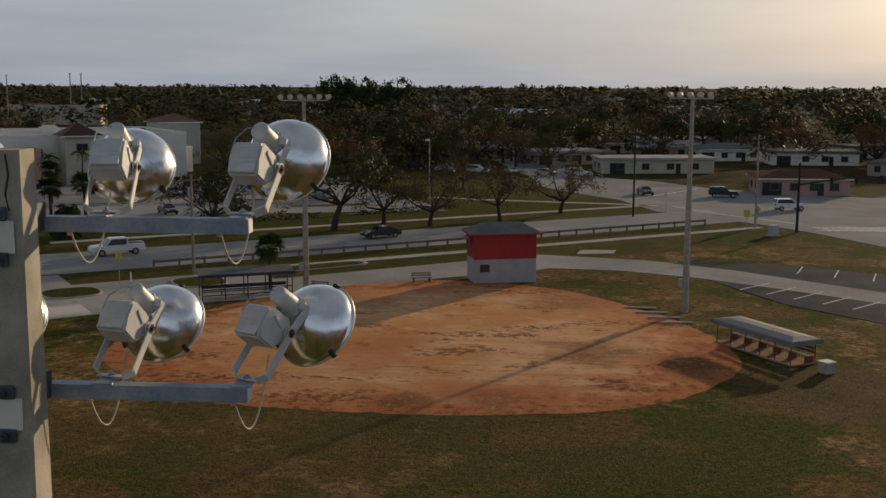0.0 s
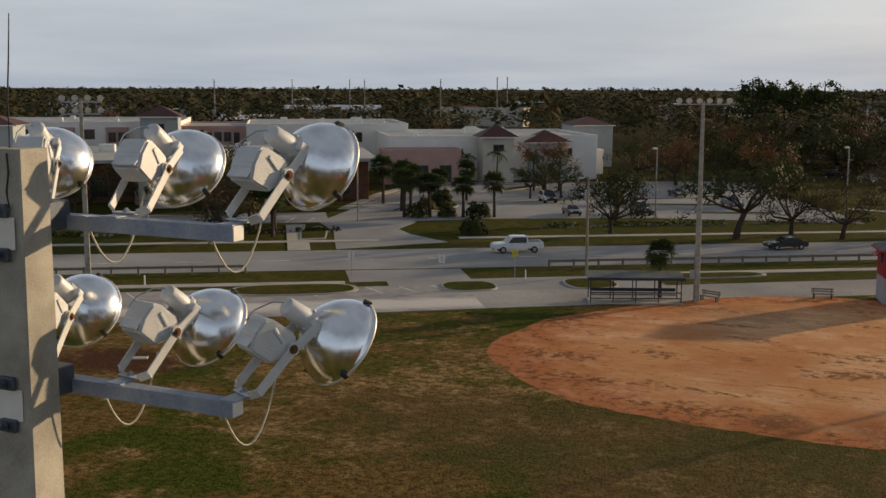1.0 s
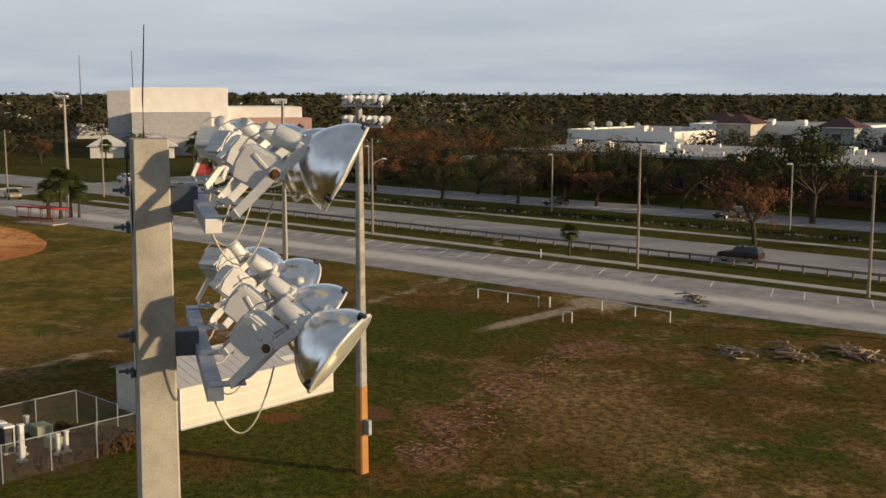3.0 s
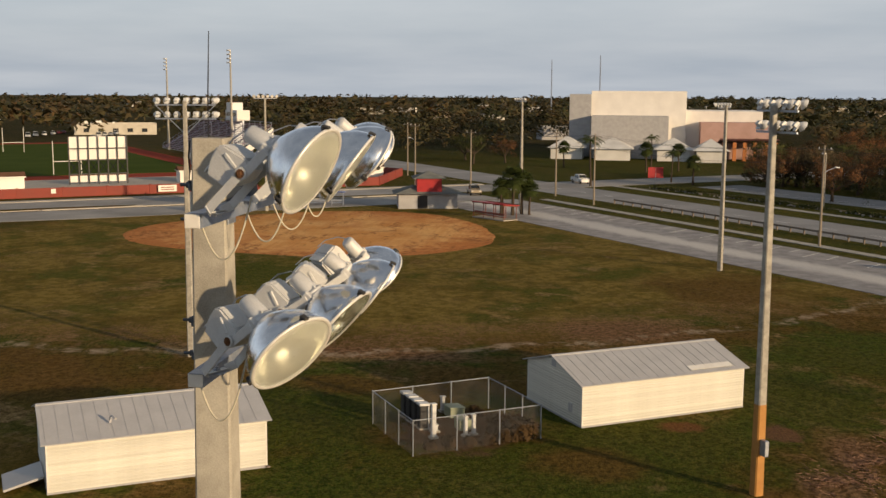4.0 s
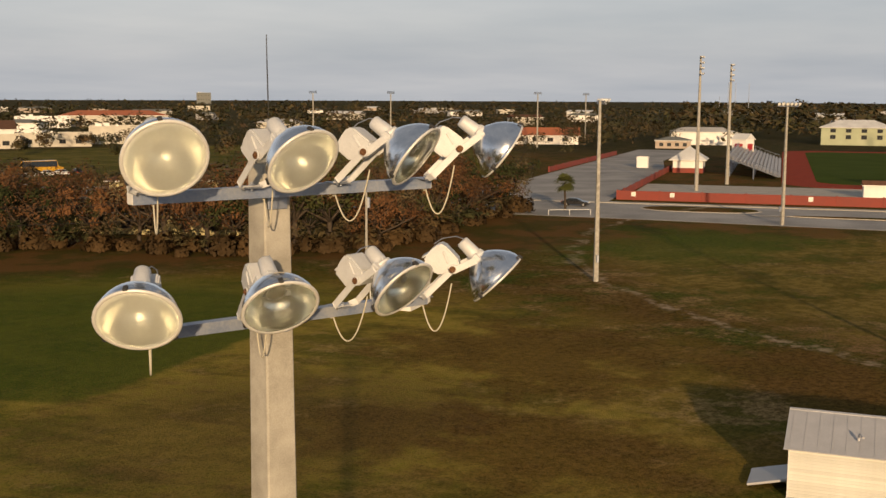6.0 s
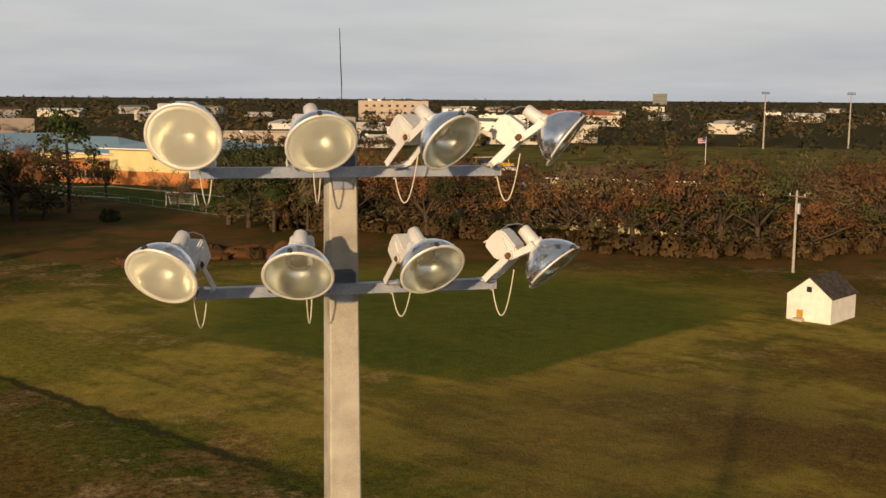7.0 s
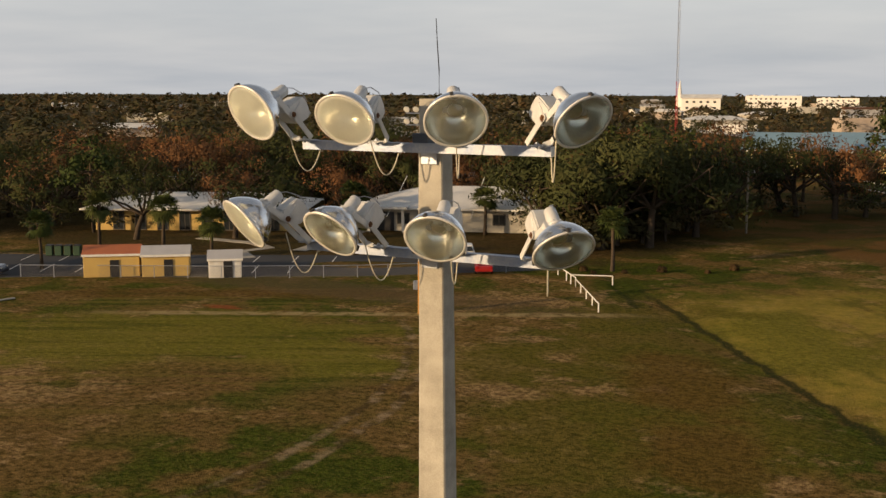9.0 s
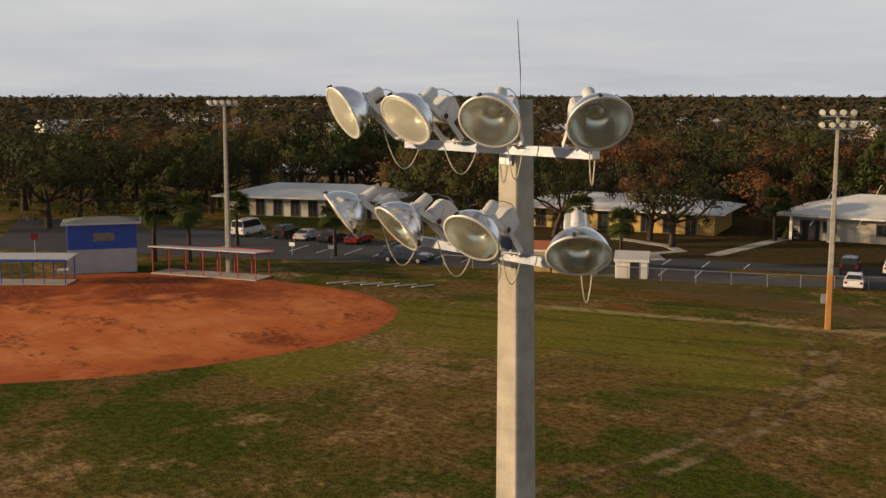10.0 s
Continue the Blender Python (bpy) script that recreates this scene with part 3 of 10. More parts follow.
    # greener, browner and strawy drifts, ragged at the edge
    tan = mix(ramp01(speck, 0.40, 0.60), (0.062, 0.034, 0.009), (0.150, 0.082, 0.022))
    pink = mix(ramp01(speck, 0.42, 0.58), (0.085, 0.040, 0.020), (0.30, 0.165, 0.095))
    meadow = mix(ramp01(speck, 0.38, 0.64), (0.058, 0.055, 0.008), (0.150, 0.124, 0.022))
    moss = mix(ramp01(speck, 0.38, 0.64), (0.100, 0.100, 0.012), (0.215, 0.185, 0.030))
    sand = mix(ramp01(speck, 0.42, 0.58), (0.30, 0.23, 0.17), (0.46, 0.37, 0.29))
    ragged = calc("ADD", calc("MULTIPLY", calc("SUBTRACT", patch, 0.5), 1.9), calc("MULTIPLY", calc("SUBTRACT", blotch, 0.5), 1.7))
    drifts = ((moss, 29, 0.85, ((-54.5, 53, 17, 9.5), (-38.7, 53.6, 6, 5.5), (-58, 34, 6, 7), (-11.3, 75.6, 5, 12))),
              (meadow, 29, 0.75, ((-27, 59, 4.5, 6.5), (-16.7, 45.8, 5, 10), (-22.9, 78.9, 8, 3.6), (-19.9, 66, 7, 11), (-9.7, 51, 5, 8))),
              (tan, 29, 0.70, ((-14.6, 59, 3.5, 8), (-9.5, 46.5, 3.5, 5.6), (-61, 69.6, 20, 2.6))),
              (brown, 29, 0.60, ((-43.2, 45.8, 6, 5), (-29.3, 45.8, 6, 5), (-42, 36, 7, 5))),
              (green, -94, 0.80, ((103.3, 28.2, 12, 10.5), (54, 14, 6.5, 11), (45, 2, 10, 6), (52.6, -6.6, 9, 7), (74, -22, 10, 7), (62, -15, 6, 8), (114, 89.8, 14, 7))),
              (tan, -94, 0.80, ((50, 52, 12, 10), (35.5, 34.1, 8, 7), (31, 42.5, 5, 7), (60.4, 34.7, 8, 6), (100.7, -14.9, 7, 10), (60.9, 13.1, 4, 2), (48, -2.4, 3, 2.5), (62, -3, 8, 3))),
              (pink, -94, 0.75, ((79.9, -5, 6, 4), (52, -16.4, 1.9, 3), (58.6, -23.1, 2.4, 2.6), (66.1, -31.5, 3, 2.6), (45.5, -14, 1.6, 2.4), (70, 15, 9, 1.8))),
              (straw, -94, 0.40, ((50.4, -25.5, 5, 8), (68.4, 19.6, 7, 1.3))),
              (sand, -58.7, 0.92, ((78.6, -33.0, 7.0, 1.0), (82.0, -39.6, 3.0, 2.4), (84.0, -44.0, 3.4, 1.6))))
    for tone, turn, amt, places in drifts:
        for x, y, rx, ry in places:
            mp = n.new("ShaderNodeMapping")
            mp.vector_type = "TEXTURE"
            mp.inputs["Location"].default_value, mp.inputs["Rotation"].default_value, mp.inputs["Scale"].default_value = (x, y, 0), (0, 0, radians(turn)), (rx, ry, 1000)
            l.new(pos, mp.inputs["Vector"])
            k = n.new("ShaderNodeVectorMath")
            k.operation = "LENGTH"
            l.new(mp.outputs[0], k.inputs[0])
            g = mix(calc("MULTIPLY", ramp01(calc("ADD", k.outputs["Value"], ragged), 1.35, 0.60), amt), g, tone)
    # a faint pale line across the turf, and the mowing stripes beside it
    pale = calc("ABSOLUTE", calc("ADD", line_dist((-63.8, 58.3), (-24.6, 78.2)), calc("MULTIPLY", calc("SUBTRACT", wob, 0.5), 0.8)), 0.0)
    g = mix(calc("MULTIPLY", calc("SUBTRACT", 1.0, ramp01(pale, 0.3, 1.1)), calc("MULTIPLY", ramp01(spot((-44, 68), 1), 26.0, 17.0), ramp01(small, 0.34, 0.56))), g, (0.34, 0.26, 0.13))
    rows = streak_tex(27, 0.9, (0.06, 0.8, 1))
    stripe = calc("MULTIPLY", ramp01(spot((-52, 55), 1), 30.0, 14.0), 0.45)
    g = mix(calc("MULTIPLY", ramp01(rows, 0.52, 0.62), stripe), g, (0.19, 0.15, 0.035))
    g = mix(calc("MULTIPLY", ramp01(rows, 0.46, 0.38), stripe), g, (0.030, 0.044, 0.008))
    # ditch line; the dip's shaded side is painted as a dark band
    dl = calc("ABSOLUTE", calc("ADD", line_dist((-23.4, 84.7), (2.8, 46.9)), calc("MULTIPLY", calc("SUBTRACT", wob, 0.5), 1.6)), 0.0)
    ditch_shade = calc("MULTIPLY", calc("SUBTRACT", 1.0, ramp01(dl, 0.15, 0.6)), ramp01(spot((-11, 66), 1), 34.0, 22.0))
    g = mix(calc("MULTIPLY", ditch_shade, 0.9), g, (0.020, 0.026, 0.010))
    # worn arc round the far diamond's outfield
    arc = calc("ABSOLUTE", calc("ADD", calc("SUBTRACT", spot((149, 33), 1), 81.0), calc("MULTIPLY", calc("SUBTRACT", mid, 0.5), 7.0)), 0.0)
    worn = calc("ADD", calc("SUBTRACT", spot((149, 33), 1), 76.5), calc("MULTIPLY", calc("SUBTRACT", mid, 0.5), 14.0))
    arcw = calc("MULTIPLY", calc("SUBTRACT", 1.0, ramp01(calc("ABSOLUTE", worn, 0.0), 2.0, 7.5)), ramp01(spot((72, 10), 1), 46.0, 26.0))
    g = mix(calc("MULTIPLY", arcw, calc("MULTIPLY", calc("MULTIPLY", ramp01(speck, 0.44, 0.58), ramp01(thatch, 0.44, 0.54)), 0.75)), g, mix(ramp01(fine, 0.4, 0.6), (0.120, 0.062, 0.034), (0.28, 0.160, 0.095)))
    arcm = calc("MULTIPLY", calc("SUBTRACT", 1.0, ramp01(arc, 0.2, 1.1)), ramp01(small, 0.42, 0.54))
    g = mix(calc("MULTIPLY", arcm, calc("MULTIPLY", ramp01(blotch, 0.40, 0.56), 0.8)), g, (0.40, 0.31, 0.22))
    # watered green in the far outfield and litter under the trees by the halls
    g = mix(calc("MULTIPLY", ramp01(calc("ADD", spot((106, 84), 1, (22, 15)), calc("MULTIPLY", calc("SUBTRACT", mid, 0.5), 2.0)), 1.2, 0.4), 0.7), g, mix(ramp01(speck, 0.40, 0.60), (0.040, 0.066, 0.008), (0.100, 0.125, 0.020)))
    g = mix(calc("MULTIPLY", ramp01(calc("ADD", spot((-92, 118), 1, (62, 34)), calc("MULTIPLY", calc("SUBTRACT", mid, 0.5), 0.6)), 1.05, 0.85), 0.85), g, mix(ramp01(speck, 0.40, 0.62), (0.030, 0.022, 0.010), (0.082, 0.056, 0.030)))
    g = mix(calc("MULTIPLY", ramp01(calc("ADD", spot((150, 310), 1, (105, 75)), calc("MULTIPLY", calc("SUBTRACT", mid, 0.5), 0.5)), 1.1, 0.9), 0.9), g, mix(ramp01(patch, 0.42, 0.58), (0.085, 0.090, 0.020), (0.160, 0.135, 0.036)))
    # trampled and burnt spots
    for c, st, col, amt in (((47.5, -53), (5.2, 3.6), (0.075, 0.030, 0.024), 0.95),
                            
                            ((52.3, 5.0), (4.5, 3.6), (0.13, 0.075, 0.045), 0.8), ((54.5, -13), (2.0, 1.2), (0.17, 0.085, 0.05), 0.9),
                            ((8, -50), (26, 9), (0.10, 0.072, 0.034), 0.55), ((55, -7.6), (1.2, 1.4), (0.16, 0.066, 0.03), 0.9),
                            ((-24, -62), (9, 8), (0.11, 0.075, 0.045), 0.7), ((-56.5, 65), (2.0, 0.8), (0.30, 0.075, 0.03), 0.75),
                            ((25, 48), (16, 12), (0.095, 0.062, 0.026), 0.5), ((52.6, 4.4), (4.2, 3.6), (0.12, 0.066, 0.040), 0.8),
                            ((5, 121), (9, 4.5), (0.14, 0.075, 0.045), 0.9), ((-58, 77), (34, 4.5), (0.12, 0.085, 0.05), 0.6)):
        k = ramp01(calc("ADD", spot(c, 1, st), calc("MULTIPLY", calc("SUBTRACT", small, 0.5), 1.6)), 1.15, 0.55)
        g = mix(calc("MULTIPLY", k, amt), g, mix(ramp01(fine, 0.35, 0.65), tuple(v * 0.75 for v in col), col))
    # two wheel ruts that curve across the turf to the pole with the orange base
    for ring in (0.0, 1.7):
        rut = calc("ABSOLUTE", calc("ADD", calc("SUBTRACT", spot((-80.8, 34.7), 1), 54.1 - ring), calc("MULTIPLY", calc("SUBTRACT", mid, 0.5), 1.4)), 0.0)
        rutm = calc("MULTIPLY", calc("SUBTRACT", 1.0, ramp01(rut, 0.15, 0.55)), ramp01(spot((-30, 48), 1), 26.0, 16.0))
        g = mix(calc("MULTIPLY", rutm, calc("MULTIPLY", ramp01(small, 0.34, 0.56), 0.75)), g, mix(ramp01(blotch, 0.45, 0.55), (0.055, 0.036, 0.018), (0.30, 0.22, 0.14)))
    # leaf litter under the woods
    g = mix(calc("MULTIPLY", ramp01(spot((75, 45), 1), 235.0, 320.0), ramp01(spot((150, 310), 1, (105, 75)), 0.9, 1.15)), g, mix(ramp01(mid, 0.4, 0.6), (0.030, 0.034, 0.014), (0.058, 0.044, 0.020)))
    g = mix(calc("MULTIPLY", ramp01(fine, 0.50, 0.64), 0.35), g, (0.195, 0.128, 0.034))
    g = mix(calc("MULTIPLY", ramp01(fine, 0.49, 0.36), 0.42), g, (0.018, 0.026, 0.006))
    blade = noise_tex(22.0, 3, 0.7)
    g = mix(calc("MULTIPLY", ramp01(blade, 0.52, 0.72), 0.22), g, (0.205, 0.140, 0.045))
    g = mix(calc("MULTIPLY", ramp01(blade, 0.48, 0.30), 0.3), g, (0.014, 0.018, 0.005))
    l.new(g, b.inputs["Base Color"])
    bp = n.new("ShaderNodeBump")
    bp.inputs["Strength"].default_value, bp.inputs["Distance"].default_value = 0.8, 0.16
    l.new(calc("ADD", fine, small), bp.inputs["Height"])
    l.new(bp.outputs[0], b.inputs["Normal"])
    return m


GRASS = ground_material()
inner = np.arange(-150, 151, 2.0)
outer = np.array([156, 166, 182, 210, 260, 350, 520, 850, 1500, 2600, 4200.0])
axis = np.concatenate([-outer[::-1], inner, outer])
gx, gy = np.meshgrid(axis, axis)
da, db = np.array([-23.4, 84.7]), np.array([2.8, 46.9])
dd = (db - da) / np.linalg.norm(db - da)
across = (gx - da[0]) * -dd[1] + (gy - da[1]) * dd[0]
alongd = (gx - da[0]) * dd[0] + (gy - da[1]) * dd[1]
gz = -0.35 * np.exp(-(across / 1.6) ** 2) * ((alongd > -6) & (alongd < 54))
gz += 0.05 * np.sin(gx * 0.21 + 1.3) * np.sin(gy * 0.17) * (np.hypot(gx - 5, gy - 25) < 45)
k = len(axis)
ids = np.arange(k * k).reshape(k, k)
quads = np.stack([ids[:-1, :-1], ids[:-1, 1:], ids[1:, 1:], ids[1:, :-1]], -1).reshape(-1, 4)
me = bpy.data.meshes.new("ground")
me.from_pydata(np.stack([gx, gy, gz], -1).reshape(-1, 3).tolist(), [], quads.tolist())
me.materials.append(GRASS)
me.shade_smooth()
tagged(new("ground", me), "mown winter grass, green and straw-brown with worn bare patches", "grass", kind="structure")


def infield(cx, cy, radius, home, mat, label, seed):
    """A skinned clay diamond: pointed at home, full at the bases, uneven at the edge."""
    bm = bmesh.new()
    rnd = random.Random(seed)
    off = rnd.random() * 50
    ring, n = [], 180
    mid = bm.verts.new((cx, cy, 0.045))
    for k in range(n):
        f = 2 * math.pi * k / n
        a = radians(home) + f
        r = radius * (0.965 + 0.07 * math.cos(3 * f) + 0.035 * (1 - math.cos(f)))
        r += 0.5 * noise.noise((off + 4 * math.cos(a), 4 * math.sin(a), 0)) + 0.25 * noise.noise((off + 22 * math.cos(a), 22 * math.sin(a), 3))
        ring.append((bm.verts.new((cx + (r - 0.6) * math.cos(a), cy + (r - 0.6) * math.sin(a), 0.04)), bm.verts.new((cx + r * math.cos(a), cy + r * math.sin(a), 0.004))))
    for k in range(n):
        (a0, b0), (a1, b1) = ring[k], ring[(k + 1) % n]
        bm.faces.new((mid, a0, a1))
        bm.faces.new((a0, b0, b1, a1))
    return surface("ground_infield", bm, mat, label, "infield", smooth=True)


infield(4.4, -76.4, 21.7, -92, CLAY_NEAR, "orange-red clay softball infield, raked and scuffed", 3)
infield(139.5, 34.3, 24.3, -11, CLAY_EAST, "orange clay softball infield with a ragged grass edge", 5)
infield(-81.2, 29.5, 21.8, 171, CLAY_RED, "deep red clay softball infield with wheel tracks", 8)

# ---- roads, lots and walks ----
SS = (-400, -130, -80, -30, 0, 50, 120, 200, 400)
bm = ribbon(bmesh.new(), SS, "near", "far", -0.2, 0.03)
surface("road_main", bm, ASPHALT, "worn grey asphalt main road", "road")
bm = ribbon(bmesh.new(), (-64, -40, -19), "access", ("access", -7.6), -0.2, 0.034)
surface("road_access", bm, SHELLROCK, "pale grey sandy access road", "road")
bm = ribbon(bmesh.new(), (-19, -5, 20, 50, 120, 162), "access", "lot_far", -0.2, 0.0345)
surface("road_parking_strip", bm, STRIP, "pale worn asphalt parking strip beside the field", "parking lot")
bm = ribbon(bmesh.new(), (-38, -30, -12), ("access", -7.4), -98.8, -0.2, 0.026)
ribbon(bm, (-20.3, -14, -8.5), -98.6, ("near", 0.5), -0.2, 0.022)
surface("road_link", bm, ASPHALT, "short paved link between access road and main road", "road")
# grass islands with kerbs in the link
for k, (s0, s1, o0, o1) in enumerate(((-50, -37.5, -98.5, -95.8), (-9.0, 2.8, -97.6, -92.4), (-22.0, -16.8, -97.0, -92.2), (-33.6, -28.6, -97.1, -91.8))):
    bm = bmesh.new()
    n = 24
    out = []
    for i in range(n):
        a = 2 * math.pi * i / n
        out.append(on_road((s0 + s1) / 2 + (s1 - s0) / 2 * math.copysign(abs(math.cos(a)) ** 0.6, math.cos(a)), (o0 + o1) / 2 + (o1 - o0) / 2 * math.copysign(abs(math.sin(a)) ** 0.8, math.sin(a))))
    prism(bm, out, -0.1, 0.13)
    isl = surface("pavement_island", bm, PAVING, "kerbed traffic island", "kerb")
    bm = bmesh.new()
    c = Vector((sum(p[0] for p in out) / n, sum(p[1] for p in out) / n))
    prism(bm, [tuple(c + (Vector(p) - c) * 0.93) for p in out], 0.0, 0.15)
    part("turf", bm, GRASS, isl, "grass on the island")
bm = bmesh.new()
band(bm, [on_stadium(*q) for q in ((-330, 172), (-120, 172), (-40, 172), (-15, 171), (5, 169), (25, 167.5), (60, 167.5), (98, 167.5))], 13.0, -0.2, 0.032)
surface("road_park_edge", bm, SHELLROCK, "pale sandy road along the park's edge", "road")
bm = bmesh.new()
band(bm, [on_stadium(s, 183.0) for s in (-500, -120, 0, 60, 120, 300)], 13.0, -0.2, 0.036)
surface("road_stadium", bm, SHELLROCK, "grey asphalt street in front of the stadium wall", "road")
bm = prism(bmesh.new(), [(61, -104), (65.5, -111), (69.5, -117.5), (76.5, -125), (79.7, -138.1), (86.4, -163.1), (89.4, -188.4), (80.5, -194), (78.7, -166.8), (74.3, -142.4), (71, -138.6), (64.3, -130.5), (63.2, -123.4), (59.5, -119.5), (52, -115)], -0.2, 0.04)
surface("road_school_drive", bm, ASPHALT, "asphalt driveway into the school", "road")
bm = ribbon(bmesh.new(), (-9, 50, 120, 170), ("hedge", -9.5), ("hedge", -21.5), -0.2, 0.031)
surface("road_school_lot", bm, ASPHALT, "school car park in pale grey asphalt", "parking lot")
bm = prism(bmesh.new(), [(65.5, -131.5), (73.5, -141.5), (78, -166), (81, -193), (79, -197), (70, -196), (64, -203), (50, -212), (33, -218), (26.8, -194.2), (14, -170), (8.6, -157), (24, -153.5), (38.6, -149.6), (55.4, -139.9)], -0.2, 0.03)
surface("road_west_lot", bm, ASPHALT, "tree-shaded car park in pale grey asphalt", "parking lot")
# kerbed planting beds in the drive and the lots
for out in ([(73.2, -143.6), (66.4, -143.2), (67.6, -152), (73, -160.5), (77.2, -165.5)], [(66.4, -110.5), (68.6, -108.2), (73.4, -115.6), (73.6, -120.6), (70.6, -117.8)],
            [(70.6, -177), (72.5, -180), (70, -193.5), (67.6, -192)], [(30, -171), (44, -165.4), (44.6, -167), (30.6, -172.8)], [(44, -178), (57, -173.4), (57.6, -175), (44.6, -179.8)], [(20, -163), (33, -158.6), (33.5, -160.2), (20.6, -164.8)]):
    isl = surface("pavement_island", prism(bmesh.new(), out, -0.1, 0.15), PAVING, "kerbed planting bed in the car park", "kerb")
    c = Vector((sum(p[0] for p in out) / len(out), sum(p[1] for p in out) / len(out)))
    part("turf", prism(bmesh.new(), [tuple(c + (Vector(p) - c) * 0.90) for p in out], 0.0, 0.17), GRASS, isl, "grass in the bed")
bm = band(bmesh.new(), [on_road(-4.2, ("far", -0.2)), on_road(-4.3, -143.5)], 2.6, -0.1, 0.075)
band(bm, [on_road(-88.6, -152.1), on_road(-97, -142), on_road(-109.3, -129.4), on_road(-113, -124)], 1.5, -0.1, 0.07)
band(bm, [(81.5, -140), (88, -164), (91, -188)], 2.0, -0.1, 0.08)
surface("pavement_walks", bm, PAVING, "pale concrete walks beside the school drive", "sidewalk")
bm = prism(bmesh.new(), [on_road(*p) for p in ((-108, -20), (-107.5, -78), (-110, -92), (-110.5, -101), (-108.6, -110), (-108.4, -119), (-113.8, -134), (-114.6, -150), (-116.5, -161), (-124, -172.5), (-152, -235), (-180, -320), (-194, -320), (-166, -235), (-138, -170), (-142, -157), (-141.3, -143), (-146, -127), (-154, -115), (-156, -100), (-140, -88), (-127, -78), (-122, -20))], -0.2, 0.044)
surface("road_cross_street", bm, ASPHALT, "wide grey cross street at the junction", "road")
bm = bmesh.new()
prism(bm, [(-19.2, -105.5), (-22, -97.5), (-25.2, -89.7), (-31.3, -82.4), (-60, -62), (-72, -90), (-50, -100), (-38.3, -105.2), (-30.6, -111), (-19.1, -113)], -0.2, 0.036)
surface("road_field_lot", bm, LOT_DARK, "dark worn asphalt car park beside the diamond", "parking lot")
# worn lane through the lot; the low sun's glare on it is painted pale
bm = band(bmesh.new(), [on_road(-62, -88.5), (-4.9, -111.2), (-14, -109.4), (-22, -104.6), (-30, -97.5), (-40, -88.5), (-56, -76)], [8.0, 9.0, 7.6, 6.4, 5.4, 5.0, 5.0], -0.2, 0.040)
surface("road_lot_glare_lane", bm, SHELLROCK, "worn lane across the dark car park, paled for sun glare", "road")
bm = prism(bmesh.new(), [(-9.2, -119.6), (-13.2, -119.8), (-12.6, -117.2), (-8.6, -116.6)], -0.1, 0.05)
surface("pavement_pad", bm, PAVING, "bare pale concrete pad in the grass", "paving")
bm = bmesh.new()
prism(bm, [(-128, 34), (-99.9, 56), (-80, 70.1), (-66, 77.5), (-54.3, 84.6), (-39.5, 97), (-41, 109), (-61.7, 96.5), (-91, 81), (-118, 67.5), (-160, 48)], -0.2, 0.03)
surface("road_church_lot", bm, ASPHALT_DARK, "dark asphalt car park behind the red diamond", "parking lot")
bm = bmesh.new()
prism(bm, [on_stadium(-64, 188), on_stadium(-26, 188), on_stadium(-25.6, 290), on_stadium(-30, 330), on_stadium(-26, 400), on_stadium(-46, 400), on_stadium(-50, 300), on_stadium(-52, 240), on_stadium(-58, 215)], -0.2, 0.027)
surface("road_stadium_lot", bm, SHELLROCK, "pale paved yard behind the stadium", "parking lot")

bm = bmesh.new()
for ss, o in (((-108, -90, -60, -36), ("near", 6.0)), ((-8, 40, 100, 160), ("near", 7.6)), ((-112, -87, -58, -24), ("far", -8.6)), ((-14, 40, 110, 180), ("far", -7.5))):
    band(bm, [on_road(s, o) for s in ss], 1.6, -0.1, 0.07)
surface("pavement_sidewalk", bm, PAVING, "narrow pale concrete sidewalks along the main road", "sidewalk")
bm = bmesh.new()
band(bm, [on_stadium(s, 175.2) for s in (22, 50, 90)], 0.6, -0.1, 0.16)
band(bm, [on_stadium(s, 191.0) for s in (-120, 0, 110)], 2.2, -0.1, 0.12)
surface("pavement_kerb", bm, PAVING, "low concrete kerbs along the stadium street", "kerb")
# long grass islands between the two lanes of the stadium street
for s0, s1, o0, o1 in ((-19, 1, 178.2, 187.2), (5, 38, 175.4, 178.0), (44, 88, 175.2, 177.6)):
    out = []
    for i in range(24):
        a = 2 * math.pi * i / 24
        out.append(on_stadium((s0 + s1) / 2 + (s1 - s0) / 2 * math.copysign(abs(math.cos(a)) ** 0.7, math.cos(a)), (o0 + o1) / 2 + (o1 - o0) / 2 * math.sin(a)))
    isl = surface("pavement_island", prism(bmesh.new(), out, -0.1, 0.12), PAVING, "long kerbed traffic island in the stadium street", "kerb")
    c = Vector((sum(q[0] for q in out) / 24, sum(q[1] for q in out) / 24))
    part("turf", prism(bmesh.new(), [tuple(c + (Vector(q) - c) * 0.95) for q in out], 0.0, 0.14), GRASS, isl, "grass on the island")
# worn parking lines
bm = bmesh.new()
rnd = random.Random(4)
for s in np.arange(-16, 150, 3.1):
    a, b_ = Vector((*on_road(s, ("lot_far", 0.4)), 0.044)), Vector((*on_road(s - 1.6, ("lot_far", 4.6)), 0.044))
    if rnd.random() < 0.85:
        b_ = a.lerp(b_, 0.6 + 0.4 * rnd.random())
        band(bm, [a.to_2d(), b_.to_2d()], 0.13, 0.0, 0.044)
for s in np.arange(-6, 168, 2.9):
    band(bm, [on_road(s, ("hedge", -10.0)), on_road(s - 1.2, ("hedge", -14.6))], 0.14, 0.0, 0.041)
for k in range(14):
    p, q = Vector((-104, 60.5)).lerp(Vector((-62, 82)), k / 13), Vector((-107, 65)).lerp(Vector((-64.5, 86.5)), k / 13)
    band(bm, [p, q], 0.12, 0.0, 0.04)
